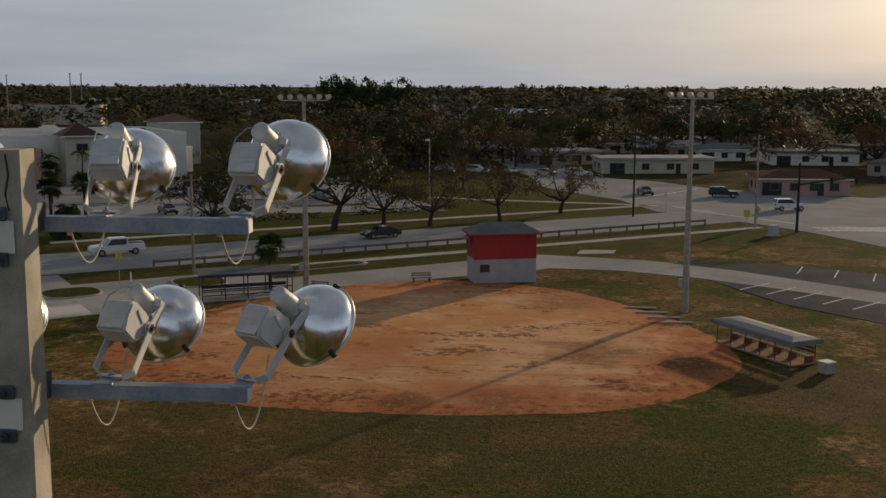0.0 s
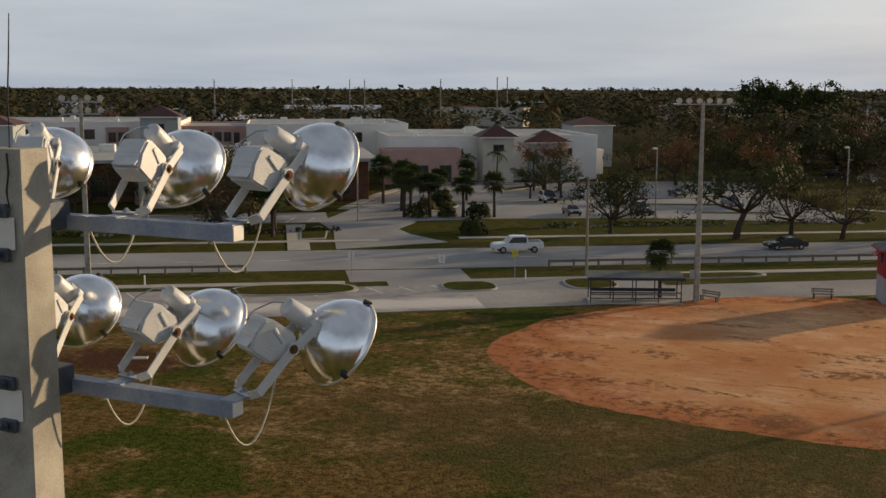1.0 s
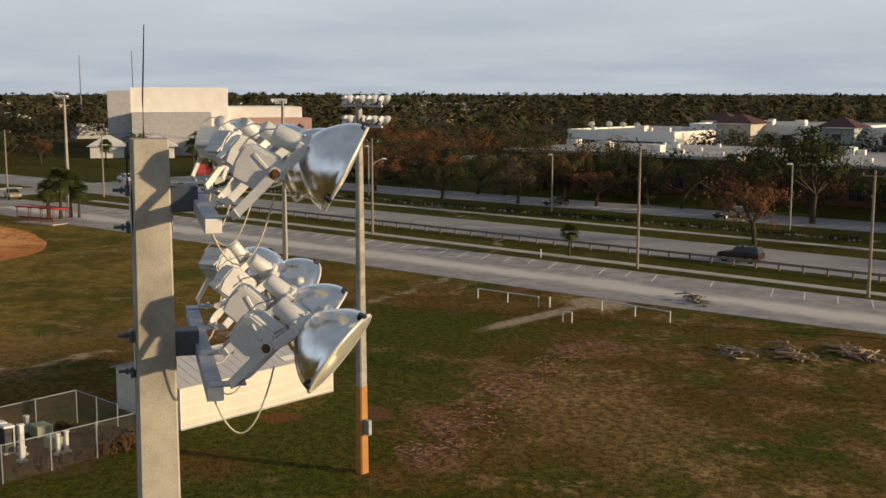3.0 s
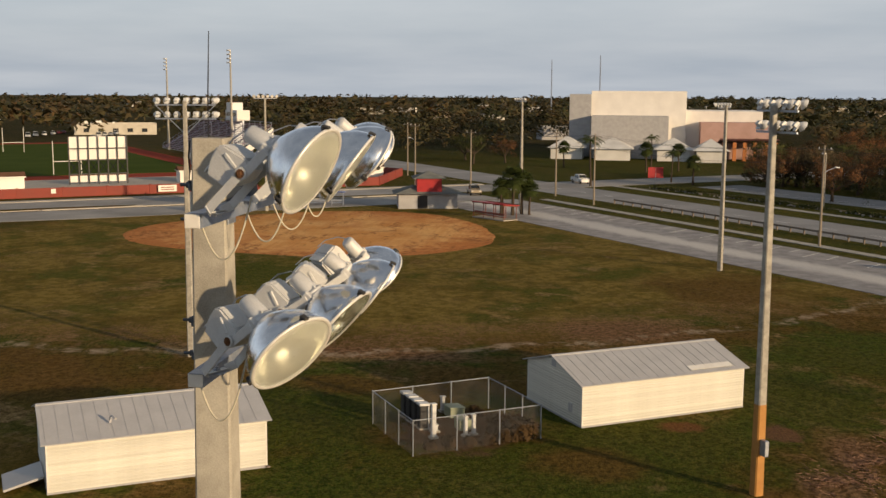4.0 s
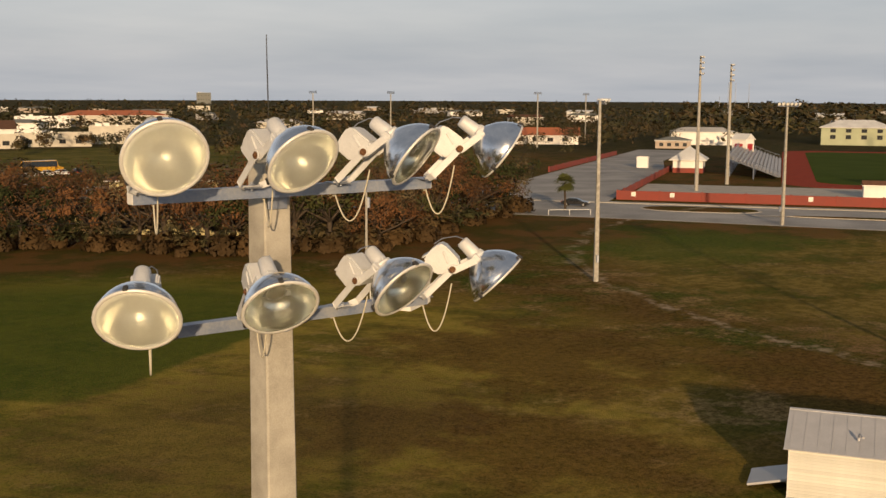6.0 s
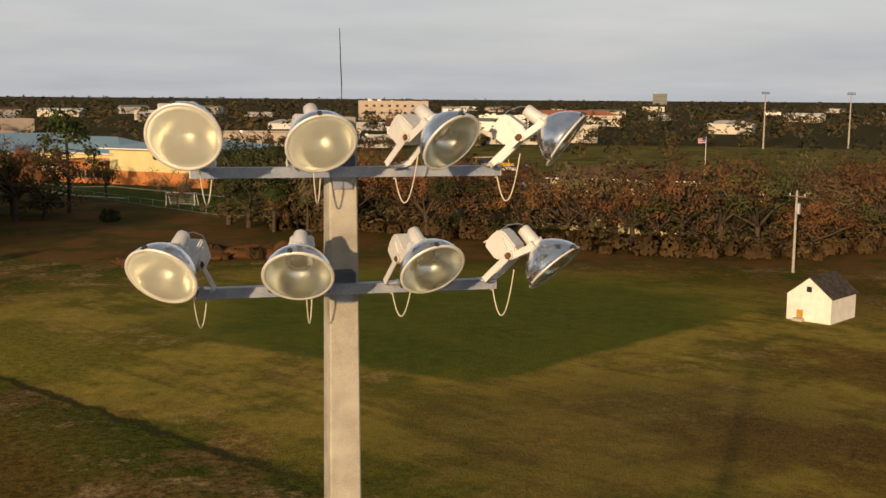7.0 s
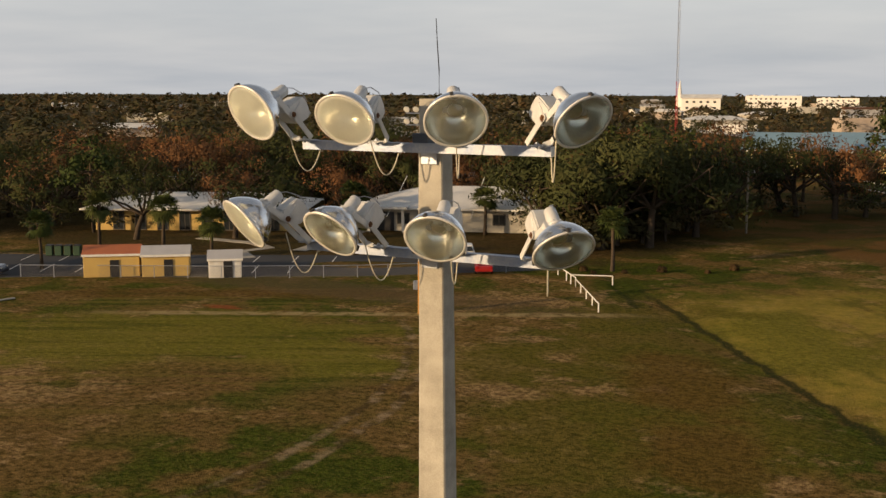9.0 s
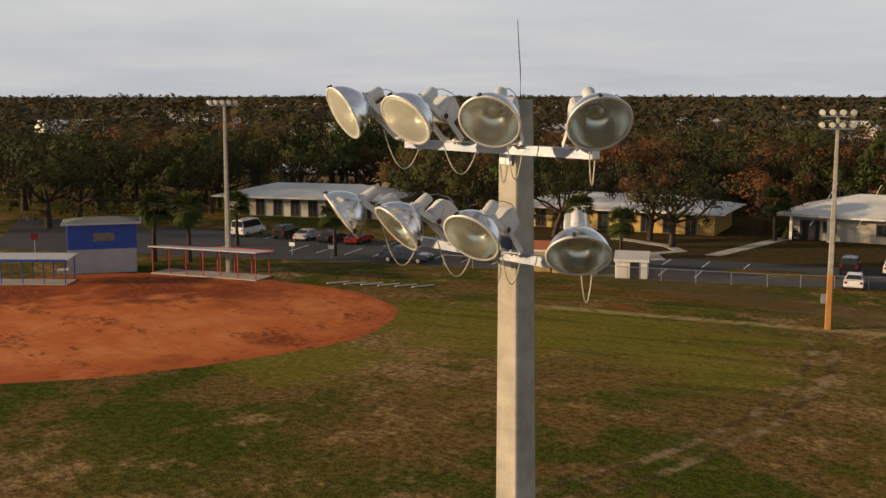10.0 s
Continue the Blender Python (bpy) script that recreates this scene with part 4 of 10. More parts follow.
for k in range(16):
    p, q = Vector((-122, 66)).lerp(Vector((-64, 94)), k / 15), Vector((-119.5, 62)).lerp(Vector((-62, 90)), k / 15)
    band(bm, [p, q], 0.12, 0.0, 0.04)
for k in range(18):
    p = Vector((-41.0, -142.2)).lerp(Vector((-58, -143.6)), k / 17)
    band(bm, [p, p + Vector((-1.4, 3.0))], 0.35, 0.0, 0.054)
for a, b_ in (((-40.6, -142.6), (-58, -144.2)), ((-40.2, -139.2), (-59.4, -140.4)), ((-25.5, -166.2), (-30.5, -159.2)), ((-20, -176), (-34, -196)), ((-26.6, -161.7), (-40, -146))):
    band(bm, [a, b_], 0.3, 0.0, 0.053)
for s in range(-120, 200, 9):
    band(bm, [on_road(s, ("near", -6.6)), on_road(s + 3, ("near", -6.6))], 0.12, 0.0, 0.04)
surface("road_markings", bm, LINE_WHITE, "faded white parking and lane lines", "road marking")

# ---- the floodlight pole in the middle ----
POLE_TOP = 18.4
PX, PY = -0.030, -0.001
ARMS = ((17.984, -0.303, 1.205), (17.068, -0.290, 1.185))      # height, y and half length of each crossarm
# the shaft leans a little and stands slightly askew to its arms
LEAN = pose(0.070, 0.1225, 0, 0.40, -0.23, 0)
SKEW = Matrix.Rotation(radians(4.0), 4, "Z")


def chamfered_pole(bm, base, top, height, chamfer=0.14, seg=12, z0=-0.6):
    """A square, tapered, chamfered concrete shaft."""
    rings = []
    for i in range(seg + 1):
        z = z0 + (height - z0) * i / seg
        h = (base + (top - base) * max(z, 0) / height) / 2
        c = h * chamfer
        rings.append([bm.verts.new((x, y, z)) for x, y in ((h - c, -h), (h, -h + c), (h, h - c), (h - c, h), (-h + c, h), (-h, h - c), (-h, -h + c), (-h + c, -h))])
    for a, b_ in zip(rings, rings[1:]):
        for k in range(8):
            bm.faces.new((a[k], a[(k + 1) % 8], b_[(k + 1) % 8], b_[k]))
    bm.faces.new(rings[-1])
    return bm


main_pole = thing("floodlight_pole", Matrix.Translation((PX, PY, 0)) @ LEAN, "tall square tapered concrete pole carrying two rows of floodlights", "light pole")
part("shaft", chamfered_pole(bmesh.new(), 0.470, 0.219, POLE_TOP, 0.10), POLE_CONCRETE, main_pole, "weathered grey concrete shaft", at=SKEW)
for z, ay, half in ARMS:
    bm = bmesh.new()
    # square hollow tube, open at the ends
    prof = [(-0.045, -0.04), (0.045, -0.04), (0.045, 0.04), (-0.045, 0.04)]
    rings = []
    for x, sc in ((0.02 - half, 0.82), (-half, 0.82), (-half, 1.0), (half, 1.0), (half, 0.82), (half - 0.02, 0.82)):
        rings.append([bm.verts.new((x, y * sc, zz * sc)) for y, zz in prof])
    for a, b_ in zip(rings, rings[1:]):
        for k in range(4):
            bm.faces.new((a[k], a[(k + 1) % 4], b_[(k + 1) % 4], b_[k]))
    bm.faces.new(list(reversed(rings[0])))
    bm.faces.new(rings[-1])
    bmesh.ops.recalc_face_normals(bm, faces=bm.faces)
    arm = part("crossarm", bm, BLUE_GALV, main_pole, "bluish galvanised square-tube crossarm", at=LEAN.inverted() @ pose(-0.005 - PX, ay - PY, z))
    part("end_cap", solid((0.006, 0.088, 0.078), (-half - 0.0025, 0, 0), bevel=0.002), WHITE_PAINT, arm, "cream plastic end cap")
    part("end_cap", solid((0.006, 0.088, 0.078), (half + 0.0025, 0, 0), bevel=0.002), WHITE_PAINT, arm)
    part("mounting_bracket", solid((0.15, -0.09 - ay, 0.16), (0, (ay + 0.045 - 0.10) / 2, z + 0.045), bevel=0.006), DARK_STEEL, main_pole, "dark steel arm bracket")
    part("clamp_plate", solid((0.16, 0.012, 0.10), (0, -0.124, z - 0.10), bevel=0.004), GALV, main_pole, "bolted steel plate")
    part("back_plate", solid((0.17, 0.012, 0.17), (0, 0.122, z - 0.02), bevel=0.004), WHITE_PAINT, main_pole, "pale steel back plate")
    for dz in (0.10, -0.13):
        bm = bmesh.new()
        block(bm, (0.11, 0.03, 0.07), (0.0, 0.138, z + dz), bevel=0.006)
        rod(bm, (0.0, 0.15, z + dz), (0.0, 0.225, z + dz), 0.011, None, 8)
        rod(bm, (0.0, 0.163, z + dz), (0.0, 0.18, z + dz), 0.022, None, 6)
        part("through_bolt", bm, DARK_STEEL, main_pole)
bm = bmesh.new()
path_tube(bm, [(0.02, 0.03, POLE_TOP - 0.02), (0.021, 0.03, POLE_TOP + 0.25), (0.012, 0.02, POLE_TOP + 0.45), (0.005, 0.01, POLE_TOP + 0.69)], [0.006, 0.005, 0.0045, 0.003], 6)
part("lightning_rod", bm, BLACK_METAL, main_pole, "thin bent metal rod")
bm = bmesh.new()
path_tube(bm, [(-0.06, 0.128, POLE_TOP - 0.02), (-0.075, 0.135, POLE_TOP - 0.12), (-0.055, 0.135, POLE_TOP - 0.22), (-0.07, 0.135, POLE_TOP - 0.30)], 0.006, 5)
part("loose_wire", bm, BLACK_METAL, main_pole)

RIM = 0.255
FACE_X, AXIS_Z = 0.306, 0.185


def reflector_profile(steps=12):
    """Outside of the spun bell, from the collar to the rim."""
    out = []
    for i in range(steps + 1):
        f = i / steps
        x = FACE_X - 0.238 * (1 - f)
        r = 0.062 + (RIM - 0.062) * (1 - (1 - f) ** 1.75) ** 0.86
        out.append((x, r))
    return out


def lamp_meshes():
    """The meshes of one floodlight; X is the way it aims, the yoke's pivot is the origin."""
    ms = {}
    prof = reflector_profile()
    bm = bmesh.new()
    lathe(bm, prof + [(FACE_X + 0.004, RIM + 0.008), (FACE_X + 0.010, RIM + 0.002)], 40)
    ms["reflector"] = (mesh_of("reflector", bm, ALU, True), "dented spun-aluminium bell")
    bm = bmesh.new()
    lathe(bm, [(x + 0.004, r - 0.004) for x, r in prof][::-1] + [(prof[0][0] + 0.006, 0.001)], 32)
    ms["reflector_lining"] = (mesh_of("reflector_lining", bm, ALU_IN, True), "yellowed mirror lining")
    bm = bmesh.new()
    g = [(FACE_X + 0.012, RIM - 0.006)] + [(FACE_X + 0.012 + 0.022 * (1 - (q / 6) ** 2), (RIM - 0.006) * q / 6) for q in range(6, 0, -1)] + [(FACE_X + 0.034, 0.0015)]
    lathe(bm, g, 36)
    ms["lens"] = (mesh_of("lens", bm, LENS, True), "slightly domed yellowed front glass")
    clear = ms["lens"][0].copy()
    clear.materials[0] = LENS_CLEAR
    ms["lens_clear"] = (clear, "slightly domed clear front glass")
    bm = bmesh.new()
    lathe(bm, [(FACE_X + 0.002, RIM + 0.001), (FACE_X + 0.004, RIM + 0.010), (FACE_X + 0.016, RIM + 0.010), (FACE_X + 0.020, RIM - 0.002), (FACE_X + 0.016, RIM - 0.012)], 40)
    ms["rim"] = (mesh_of("rim", bm, RIM_METAL, True), "bright metal lens ring")
    bm = bmesh.new()
    block(bm, (0.045, 0.03, 0.016), (FACE_X - 0.004, 0, RIM + 0.014), (0, -12, 0), 0.004)
    rod(bm, (FACE_X - 0.018, -0.014, RIM + 0.006), (FACE_X - 0.018, 0.014, RIM + 0.006), 0.008, None, 8)
    ms["clip"] = (mesh_of("clip", bm, RUBBER), "dark lens clip")
    # the lamp's socket neck and collar
    bm = bmesh.new()
    x0 = FACE_X - 0.238
    lathe(bm, [(x0 + 0.012, 0.060), (x0 + 0.006, 0.074), (x0 - 0.016, 0.075), (x0 - 0.022, 0.060), (x0 - 0.040, 0.058), (x0 - 0.168, 0.052), (x0 - 0.180, 0.044), (x0 - 0.182, 0.001)], 24)
    for k in range(6):
        a = 2 * math.pi * k / 6
        rod(bm, (x0 - 0.02, 0.066 * math.cos(a), 0.066 * math.sin(a)), (x0 - 0.032, 0.066 * math.cos(a), 0.066 * math.sin(a)), 0.008, None, 6)
    ms["neck"] = (mesh_of("neck", bm, CAST, True), "pale cast lamp-socket neck")
    # ballast housing: ribbed, sloped casting behind and below the neck
    bm = bmesh.new()
    side = [(-0.222, -0.040), (-0.200, -0.125), (-0.060, -0.130), (0.002, -0.060), (0.024, 0.035), (-0.012, 0.078), (-0.178, 0.078), (-0.214, 0.052)]
    lo = [bm.verts.new((x, -0.090, z)) for x, z in side]
    hi = [bm.verts.new((x, 0.090, z)) for x, z in side]
    bm.faces.new(lo)
    bm.faces.new(list(reversed(hi)))
    for k in range(len(side)):
        bm.faces.new((hi[k], hi[(k + 1) % 8], lo[(k + 1) % 8], lo[k]))
    bmesh.ops.recalc_face_normals(bm, faces=bm.faces)
    bmesh.ops.bevel(bm, geom=list(bm.edges), offset=0.012, segments=2, affect="EDGES")
    ms["rib"] = (mesh_of("rib", block(bmesh.new(), (0.10, 0.012, 0.022), (0, 0, 0), (0, 22, 0), 0.004), CAST), "")
    ms["back_cover"] = (mesh_of("back_cover", block(bmesh.new(), (0.012, 0.15, 0.10), (0, 0, 0), (0, 14, 0), 0.004), CAST), "")
    ms["ballast_housing"] = (mesh_of("ballast_housing", bm, CAST), "pale grey ribbed ballast casting")
    # fork that joins the neck to the pivot
    for key, sy in (("fork_a", -1), ("fork_b", 1)):
        bm = bmesh.new()
        block(bm, (0.055, 0.010, 0.20), (0.042, sy * 0.102, 0.085), (0, 18, 0), 0.004)
        block(bm, (0.060, 0.042, 0.05), (0.060, sy * 0.082, 0.185), (0, 0, 0), 0.006)
        rod(bm, (0, sy * 0.099, 0), (0, sy * 0.108, 0), 0.036, None, 14)
        ms[key] = (mesh_of("fork", bm, CAST), "pale cast fork beside the neck")
    bm = bmesh.new()
    rod(bm, (0, -0.016, 0), (0, 0.016, 0), 0.013, None, 6)
    rod(bm, (0, -0.003, 0), (0, 0.003, 0), 0.026, None, 10)
    ms["pivot_bolt"] = (mesh_of("pivot_bolt", bm, RUST), "rusty pivot bolt")
    # thin stay wire from neck cap to housing
    bm = bmesh.new()
    path_tube(bm, [(x0 - 0.17, 0.02, AXIS_Z + 0.02), (-0.16, 0.05, 0.17), (-0.22, 0.07, 0.08), (-0.235, 0.07, 0.0)], 0.004, 5)
    ms["stay_wire"] = (mesh_of("stay_wire", bm, GALV), "thin loose stay wire")
    return ms


def yoke_mesh(length=0.235, drop=0.235):
    """A bent flat-bar yoke; the origin is its bolt on the arm, X the way it leans."""
    bm = bmesh.new()
    w, t = 0.05, 0.008
    for sy in (-1, 1):
        pts = [(0.0, 0.0, 0.010), (0.0, sy * 0.075, 0.010), (0.030, sy * 0.122, 0.030), (length, sy * 0.122, drop)]
        for a, b_ in zip(pts, pts[1:]):
            a, b_ = Vector(a), Vector(b_)
            d = b_ - a
            c = (a + b_) / 2
            if a.x == b_.x:
                block(bm, (w, d.length + 0.01, t), c, (0, 0, 0), 0.002)
            else:
                u = d.normalized()
                out = Vector((0, sy, 0)) - u * u.dot(Vector((0, sy, 0)))
                out.normalize()
                v = u.cross(out)
                m = Matrix((u, v, out)).transposed().to_4x4()
                bmesh.ops.create_cube(bm, size=1, matrix=Matrix.Translation(c) @ m @ Matrix.Diagonal((d.length + 0.012, w, t, 1)))
        bmesh.ops.create_cone(bm, cap_ends=True, segments=14, radius1=0.034, radius2=0.034, depth=t, matrix=Matrix.Translation((length, sy * 0.122, drop)) @ Matrix.Rotation(math.pi / 2, 4, "X"))
    return mesh_of("yoke", bm, CAST)


LAMP = lamp_meshes()
YOKE = yoke_mesh()
bm = bmesh.new()
rod(bm, (0, 0, -0.02), (0, 0, 0.035), 0.010, None, 8)
rod(bm, (0, 0, 0.012), (0, 0, 0.024), 0.022, None, 6)
YOKE_BOLT = mesh_of("yoke_bolt", bm, GALV)
bm = bmesh.new()
block(bm, (0.11, 0.20, 0.007), (0, 0.045, 0), bevel=0.002)
PLATE = mesh_of("base_plate", bm, GALV)


def cable_mesh(seed, end, side):
    rnd = random.Random(seed)
    bm = bmesh.new()
    e = Vector(end)
    a = Vector((e.x + side + 0.04 * rnd.random(), 0.13, -0.045))
    low = -0.29 - 0.05 * rnd.random()
    pts = []
    for k in range(15):
        f = k / 14
        p = a.lerp(e, f)
        p.z = a.z * (1 - f) ** 2 + 2 * f * (1 - f) * (low * 2.0) * 0.9 + e.z * f ** 2
        pts.append(p)
    path_tube(bm, pts, 0.0055, 6)
    rod(bm, a + Vector((0, 0, 0.0)), a + Vector((0, 0, -0.06)), 0.011, None, 8)
    return mesh_of("cable", bm, CABLE, True)


def floodlight(x, arm_y, arm_z, az, pitch, seed, label, marked, clear, size):
    """One floodlight bolted on the arm at x; az from straight ahead (-y) towards +x, pitch downwards."""
    base = Vector((x, arm_y - 0.112, arm_z + 0.043))
    t = thing("floodlight", pose(*base, 0, 0, az - 90), label, "floodlight", "floodlights on the concrete pole")
    part("base_plate", PLATE, None, t, "galvanised base plate", at=pose(0, 0, 0, 0, 0, 90 - az))
    y = part("yoke", YOKE, None, t, "flat-bar yoke with rust runs")
    part("yoke_bolt", YOKE_BOLT, None, y)
    head = pose(0.235, 0, 0.235, 0, pitch, 0)
    up = head @ pose(0, 0, AXIS_Z) @ Matrix.Diagonal((size, size, size, 1))
    body = part("ballast_housing", LAMP["ballast_housing"][0], None, t, LAMP["ballast_housing"][1], at=head)
    for key, nm in (("fork_a", "fork"), ("fork_b", "fork"), ("stay_wire", "stay_wire")):
        part(nm, LAMP[key][0], None, body, LAMP[key][1])
    for sy in (-1, 1):
        part("pivot_bolt", LAMP["pivot_bolt"][0], None, body, LAMP["pivot_bolt"][1], at=pose(0, sy * 0.124, 0))
        part("rib", LAMP["rib"][0], None, body, at=pose(-0.10, sy * 0.092, 0.02))
    part("back_cover", LAMP["back_cover"][0], None, body, at=pose(-0.212, 0, -0.072))
    for key in ("neck", "reflector"):
        ob = part(key, LAMP[key][0], None, t, LAMP[key][1], at=up)
    part("reflector_lining", LAMP["reflector_lining"][0], None, ob, LAMP["reflector_lining"][1])
    glass = LAMP["lens_clear" if clear else "lens"]
    part("lens", glass[0], None, t, glass[1], at=up)
    rim = part("rim", LAMP["rim"][0], None, t, LAMP["rim"][1], at=up)
    for k, a in enumerate((10, 128, 232)):
        part("clip", LAMP["clip"][0], None, rim, "", at=pose(0, 0, 0, a))
    # cable from the arm's underside up to the housing
    hx = Matrix.Rotation(radians(az - 90), 4, "Z") @ Vector((0.235 - 0.02, 0.03, 0.10))
    part("cable", cable_mesh(seed, hx, 0.09 if x < 0 else -0.14), None, t, "pale looped power cable", at=pose(0, 0, 0, 0, 0, 90 - az))
    if marked:
        bm = bmesh.new()
        block(bm, (0.05, 0.004, 0.032), (0, 0, 0), bevel=0.001)
        m = Matrix.Translation((FACE_X - 0.035, 0.085, -0.222)) @ Euler((radians(-20), 0, radians(-10))).to_matrix().to_4x4()
        tag = part("warning_sticker", bm, BLACK_METAL, t, "small black sticker with pale letters", at=up @ m)
        fc = bpy.data.curves.new("sticker_text", "FONT")
        fc.body, fc.size, fc.align_x, fc.align_y = "CO", 0.032, "CENTER", "CENTER"
        fm = bpy.data.objects.new("sticker_text", fc)
        scene.collection.objects.link(fm)
        bpy.context.view_layer.update()
        lm = bpy.data.meshes.new_from_object(fm.evaluated_get(bpy.context.evaluated_depsgraph_get()))
        bpy.data.objects.remove(fm)
        lm.materials.clear()
        lm.materials.append(LINE_WHITE)
        part("letters", lm, None, tag, "white letters CO", at=pose(0, 0.004, 0, 90, 0, 180))
    return t


for i, (x, az, pitch, size) in enumerate(((-1.145, -12, 28, 1.0), (-0.39, 6, 36, 0.98), (0.33, 32, 36, 0.96), (1.11, 60, 36, 0.94))):
    lab = "dull silver floodlight with clear glass, tilted down on the upper arm" if i > 1 else "dull silver floodlight with yellowed glass, tilted down on the upper arm"
    floodlight(x, ARMS[0][1], ARMS[0][0], az, pitch, 10 + i, lab, i == 0, i > 1, size)
for i, (x, az, pitch, size) in enumerate(((-1.15, -29, 36, 1.0), (-0.385, -11, 40, 0.98), (0.35, 14, 38, 0.96), (1.09, 47, 46, 0.94))):
    lab = "dull silver floodlight with clear glass, tilted down on the lower arm" if i else "dull silver floodlight with yellowed glass, tilted down on the lower arm"
    floodlight(x, ARMS[1][1], ARMS[1][0], az, pitch, 20 + i, lab, i in (0, 2), i > 0, size)

# ---- other floodlight poles, utility poles and street lamps ----
bm = bmesh.new()
lathe(bm, [(-0.12, 0.05), (0.02, 0.055), (0.03, 0.09), (0.12, 0.19), (0.24, 0.255), (0.26, 0.26)], 14)
for q in bmesh.ops.create_cone(bm, cap_ends=True, segments=14, radius1=0.255, radius2=0.235, depth=0.02, matrix=Matrix.Translation((0.262, 0, 0)) @ Matrix.Rotation(math.pi / 2, 4, "Y"))["verts"]:
    for fc in q.link_faces:
        fc.material_index = 1
block(bm, (0.24, 0.2, 0.22), (-0.08, 0, -0.14), (0, 10, 0), 0.02)
block(bm, (0.04, 0.26, 0.30), (0.0, 0, -0.24))
SMALL_LAMP = mesh_of("floodlight_head", bm, [CAST, material("pale_lamp_glass", (0.72, 0.72, 0.68), 0.25, 0, (0.58, 0.58, 0.55), 5, 30, 0.0)])
ORANGE = material("orange_marker_paint", (0.42, 0.21, 0.05), 0.7, 0, (0.32, 0.14, 0.03), 2, 30, 0.1)


def field_pole(x, y, h, face, rows, cols, label, width=3.0, brace=False, base_paint=False, box=True, w0=0.5, w1=0.25):
    """A field light pole; face: the way its lamps look, degrees from +x."""
    t = thing("floodlight_pole", pose(x, y, 0, 0, 0, face), label, "light pole", "field light poles")
    part("shaft", chamfered_pole(bmesh.new(), w0, w1, h, 0.25, 3, -0.5), CONCRETE, t, "tapered concrete shaft")
    for r in range(rows):
        z = h - 0.25 - 0.95 * r
        part("crossarm", solid((0.1, width, 0.1), (0.2, 0, z), bevel=0.01), GALV, t)
        for c in range(cols):
            yy = (c / (cols - 1) - 0.5) * (width - 0.2) if cols > 1 else 0
            part("floodlight_head", SMALL_LAMP, None, t, "", at=pose(0.35, yy, z + 0.42, 0, 28 + 5 * r, (c - cols / 2) * 6))
    if brace:
        for sy in (-1, 1):
            part("brace", rods([((0.15, 0.1 * sy, h - 2.2), (0.15, width * 0.48 * sy, h - 0.3))], 0.035), GALV, t)
    if box:
        part("control_box", solid((0.22, 0.42, 0.75), (0, -0.42, 2.4), bevel=0.02), GALV, t, "small grey control box")
    if base_paint:
        bm = chamfered_pole(bmesh.new(), w0 + 0.012, w0 - (w0 - w1) * 4.4 / h + 0.012, 4.4, 0.25, 2, 0.0)
        part("painted_base", bm, ORANGE, t, "orange-painted base band")
    return t


WF = "pale concrete field light pole with a row of floodlights"
WF2 = "pale concrete field light pole with two rows of floodlights"
field_pole(44.6, -10.3, 18.2, -60, 2, 4, "concrete field light pole with orange-painted base and two lamp rows", 2.8, base_paint=True)
field_pole(-16.1, -85.8, 17.8, 60, 1, 5, WF, 3.6)
field_pole(16.7, -91.3, 17.4, 115, 1, 6, WF, 4.4)
field_pole(58.5, -61.9, 17.6, 140, 2, 4, WF2, 3.0)
field_pole(112.8, -15.7, 17.5, 60, 1, 5, WF, 3.2)
field_pole(66.8, 25.8, 18.0, 8, 2, 7, "pale concrete field light pole with a braced wide lamp rack", 4.2, True)
field_pole(162.0, 49.2, 17.9, 205, 1, 6, WF, 3.6)
field_pole(76.9, 71.9, 18.3, -30, 1, 6, WF, 3.2)
field_pole(136.0, 91.6, 17.8, 250, 1, 6, WF, 3.6)
field_pole(168.0, 9.4, 17.6, 120, 1, 5, WF, 3.4)
field_pole(-40.1, 70.8, 16.9, -60, 2, 4, "pale concrete field light pole with an orange-painted base and eight lamps", 2.4, base_paint=True)
field_pole(-94.3, 47.3, 17.4, -50, 1, 5, WF, 3.0)


def utility_pole(x, y, h, face, lamp, label, transformer=False, mat=None):
    t = thing("utility_pole", pose(x, y, 0, 0, 0, face), label, "utility pole", "utility poles")
    bm = bmesh.new()
    rod(bm, (0, 0, -0.5), (0, 0, h), 0.17, 0.11, 10)
    part("shaft", bm, mat or WOOD_POLE, t)
    part("crossarm", solid((0.12, 2.2, 0.12), (0.1, 0, h - 0.5), bevel=0.01), WOOD_GREY, t)
    for yy in (-0.95, 0, 0.95):
        part("insulator", rod(bmesh.new(), (0.1, yy, h - 0.44), (0.1, yy, h - 0.2), 0.05, 0.04, 8), CAST, t)
    if transformer:
        bm = bmesh.new()
        rod(bm, (0.38, 0, h - 2.4), (0.38, 0, h - 1.3), 0.24, None, 14)
        rod(bm, (0.38, 0, h - 1.3), (0.38, 0, h - 1.2), 0.24, 0.1, 14)
        part("transformer", bm, GALV, t, "grey can transformer")
    if lamp:
        arm = part("lamp_arm", path_tube(bmesh.new(), [(0, 0, h * 0.72), (0.8, 0, h * 0.755), (2.0, 0, h * 0.78)], 0.035), GALV, t)
        part("lamp_head", solid((0.75, 0.26, 0.14), (2.3, 0, h * 0.78), (0, 4, 0), 0.04), CAST, arm, "grey street-light head")
    return t


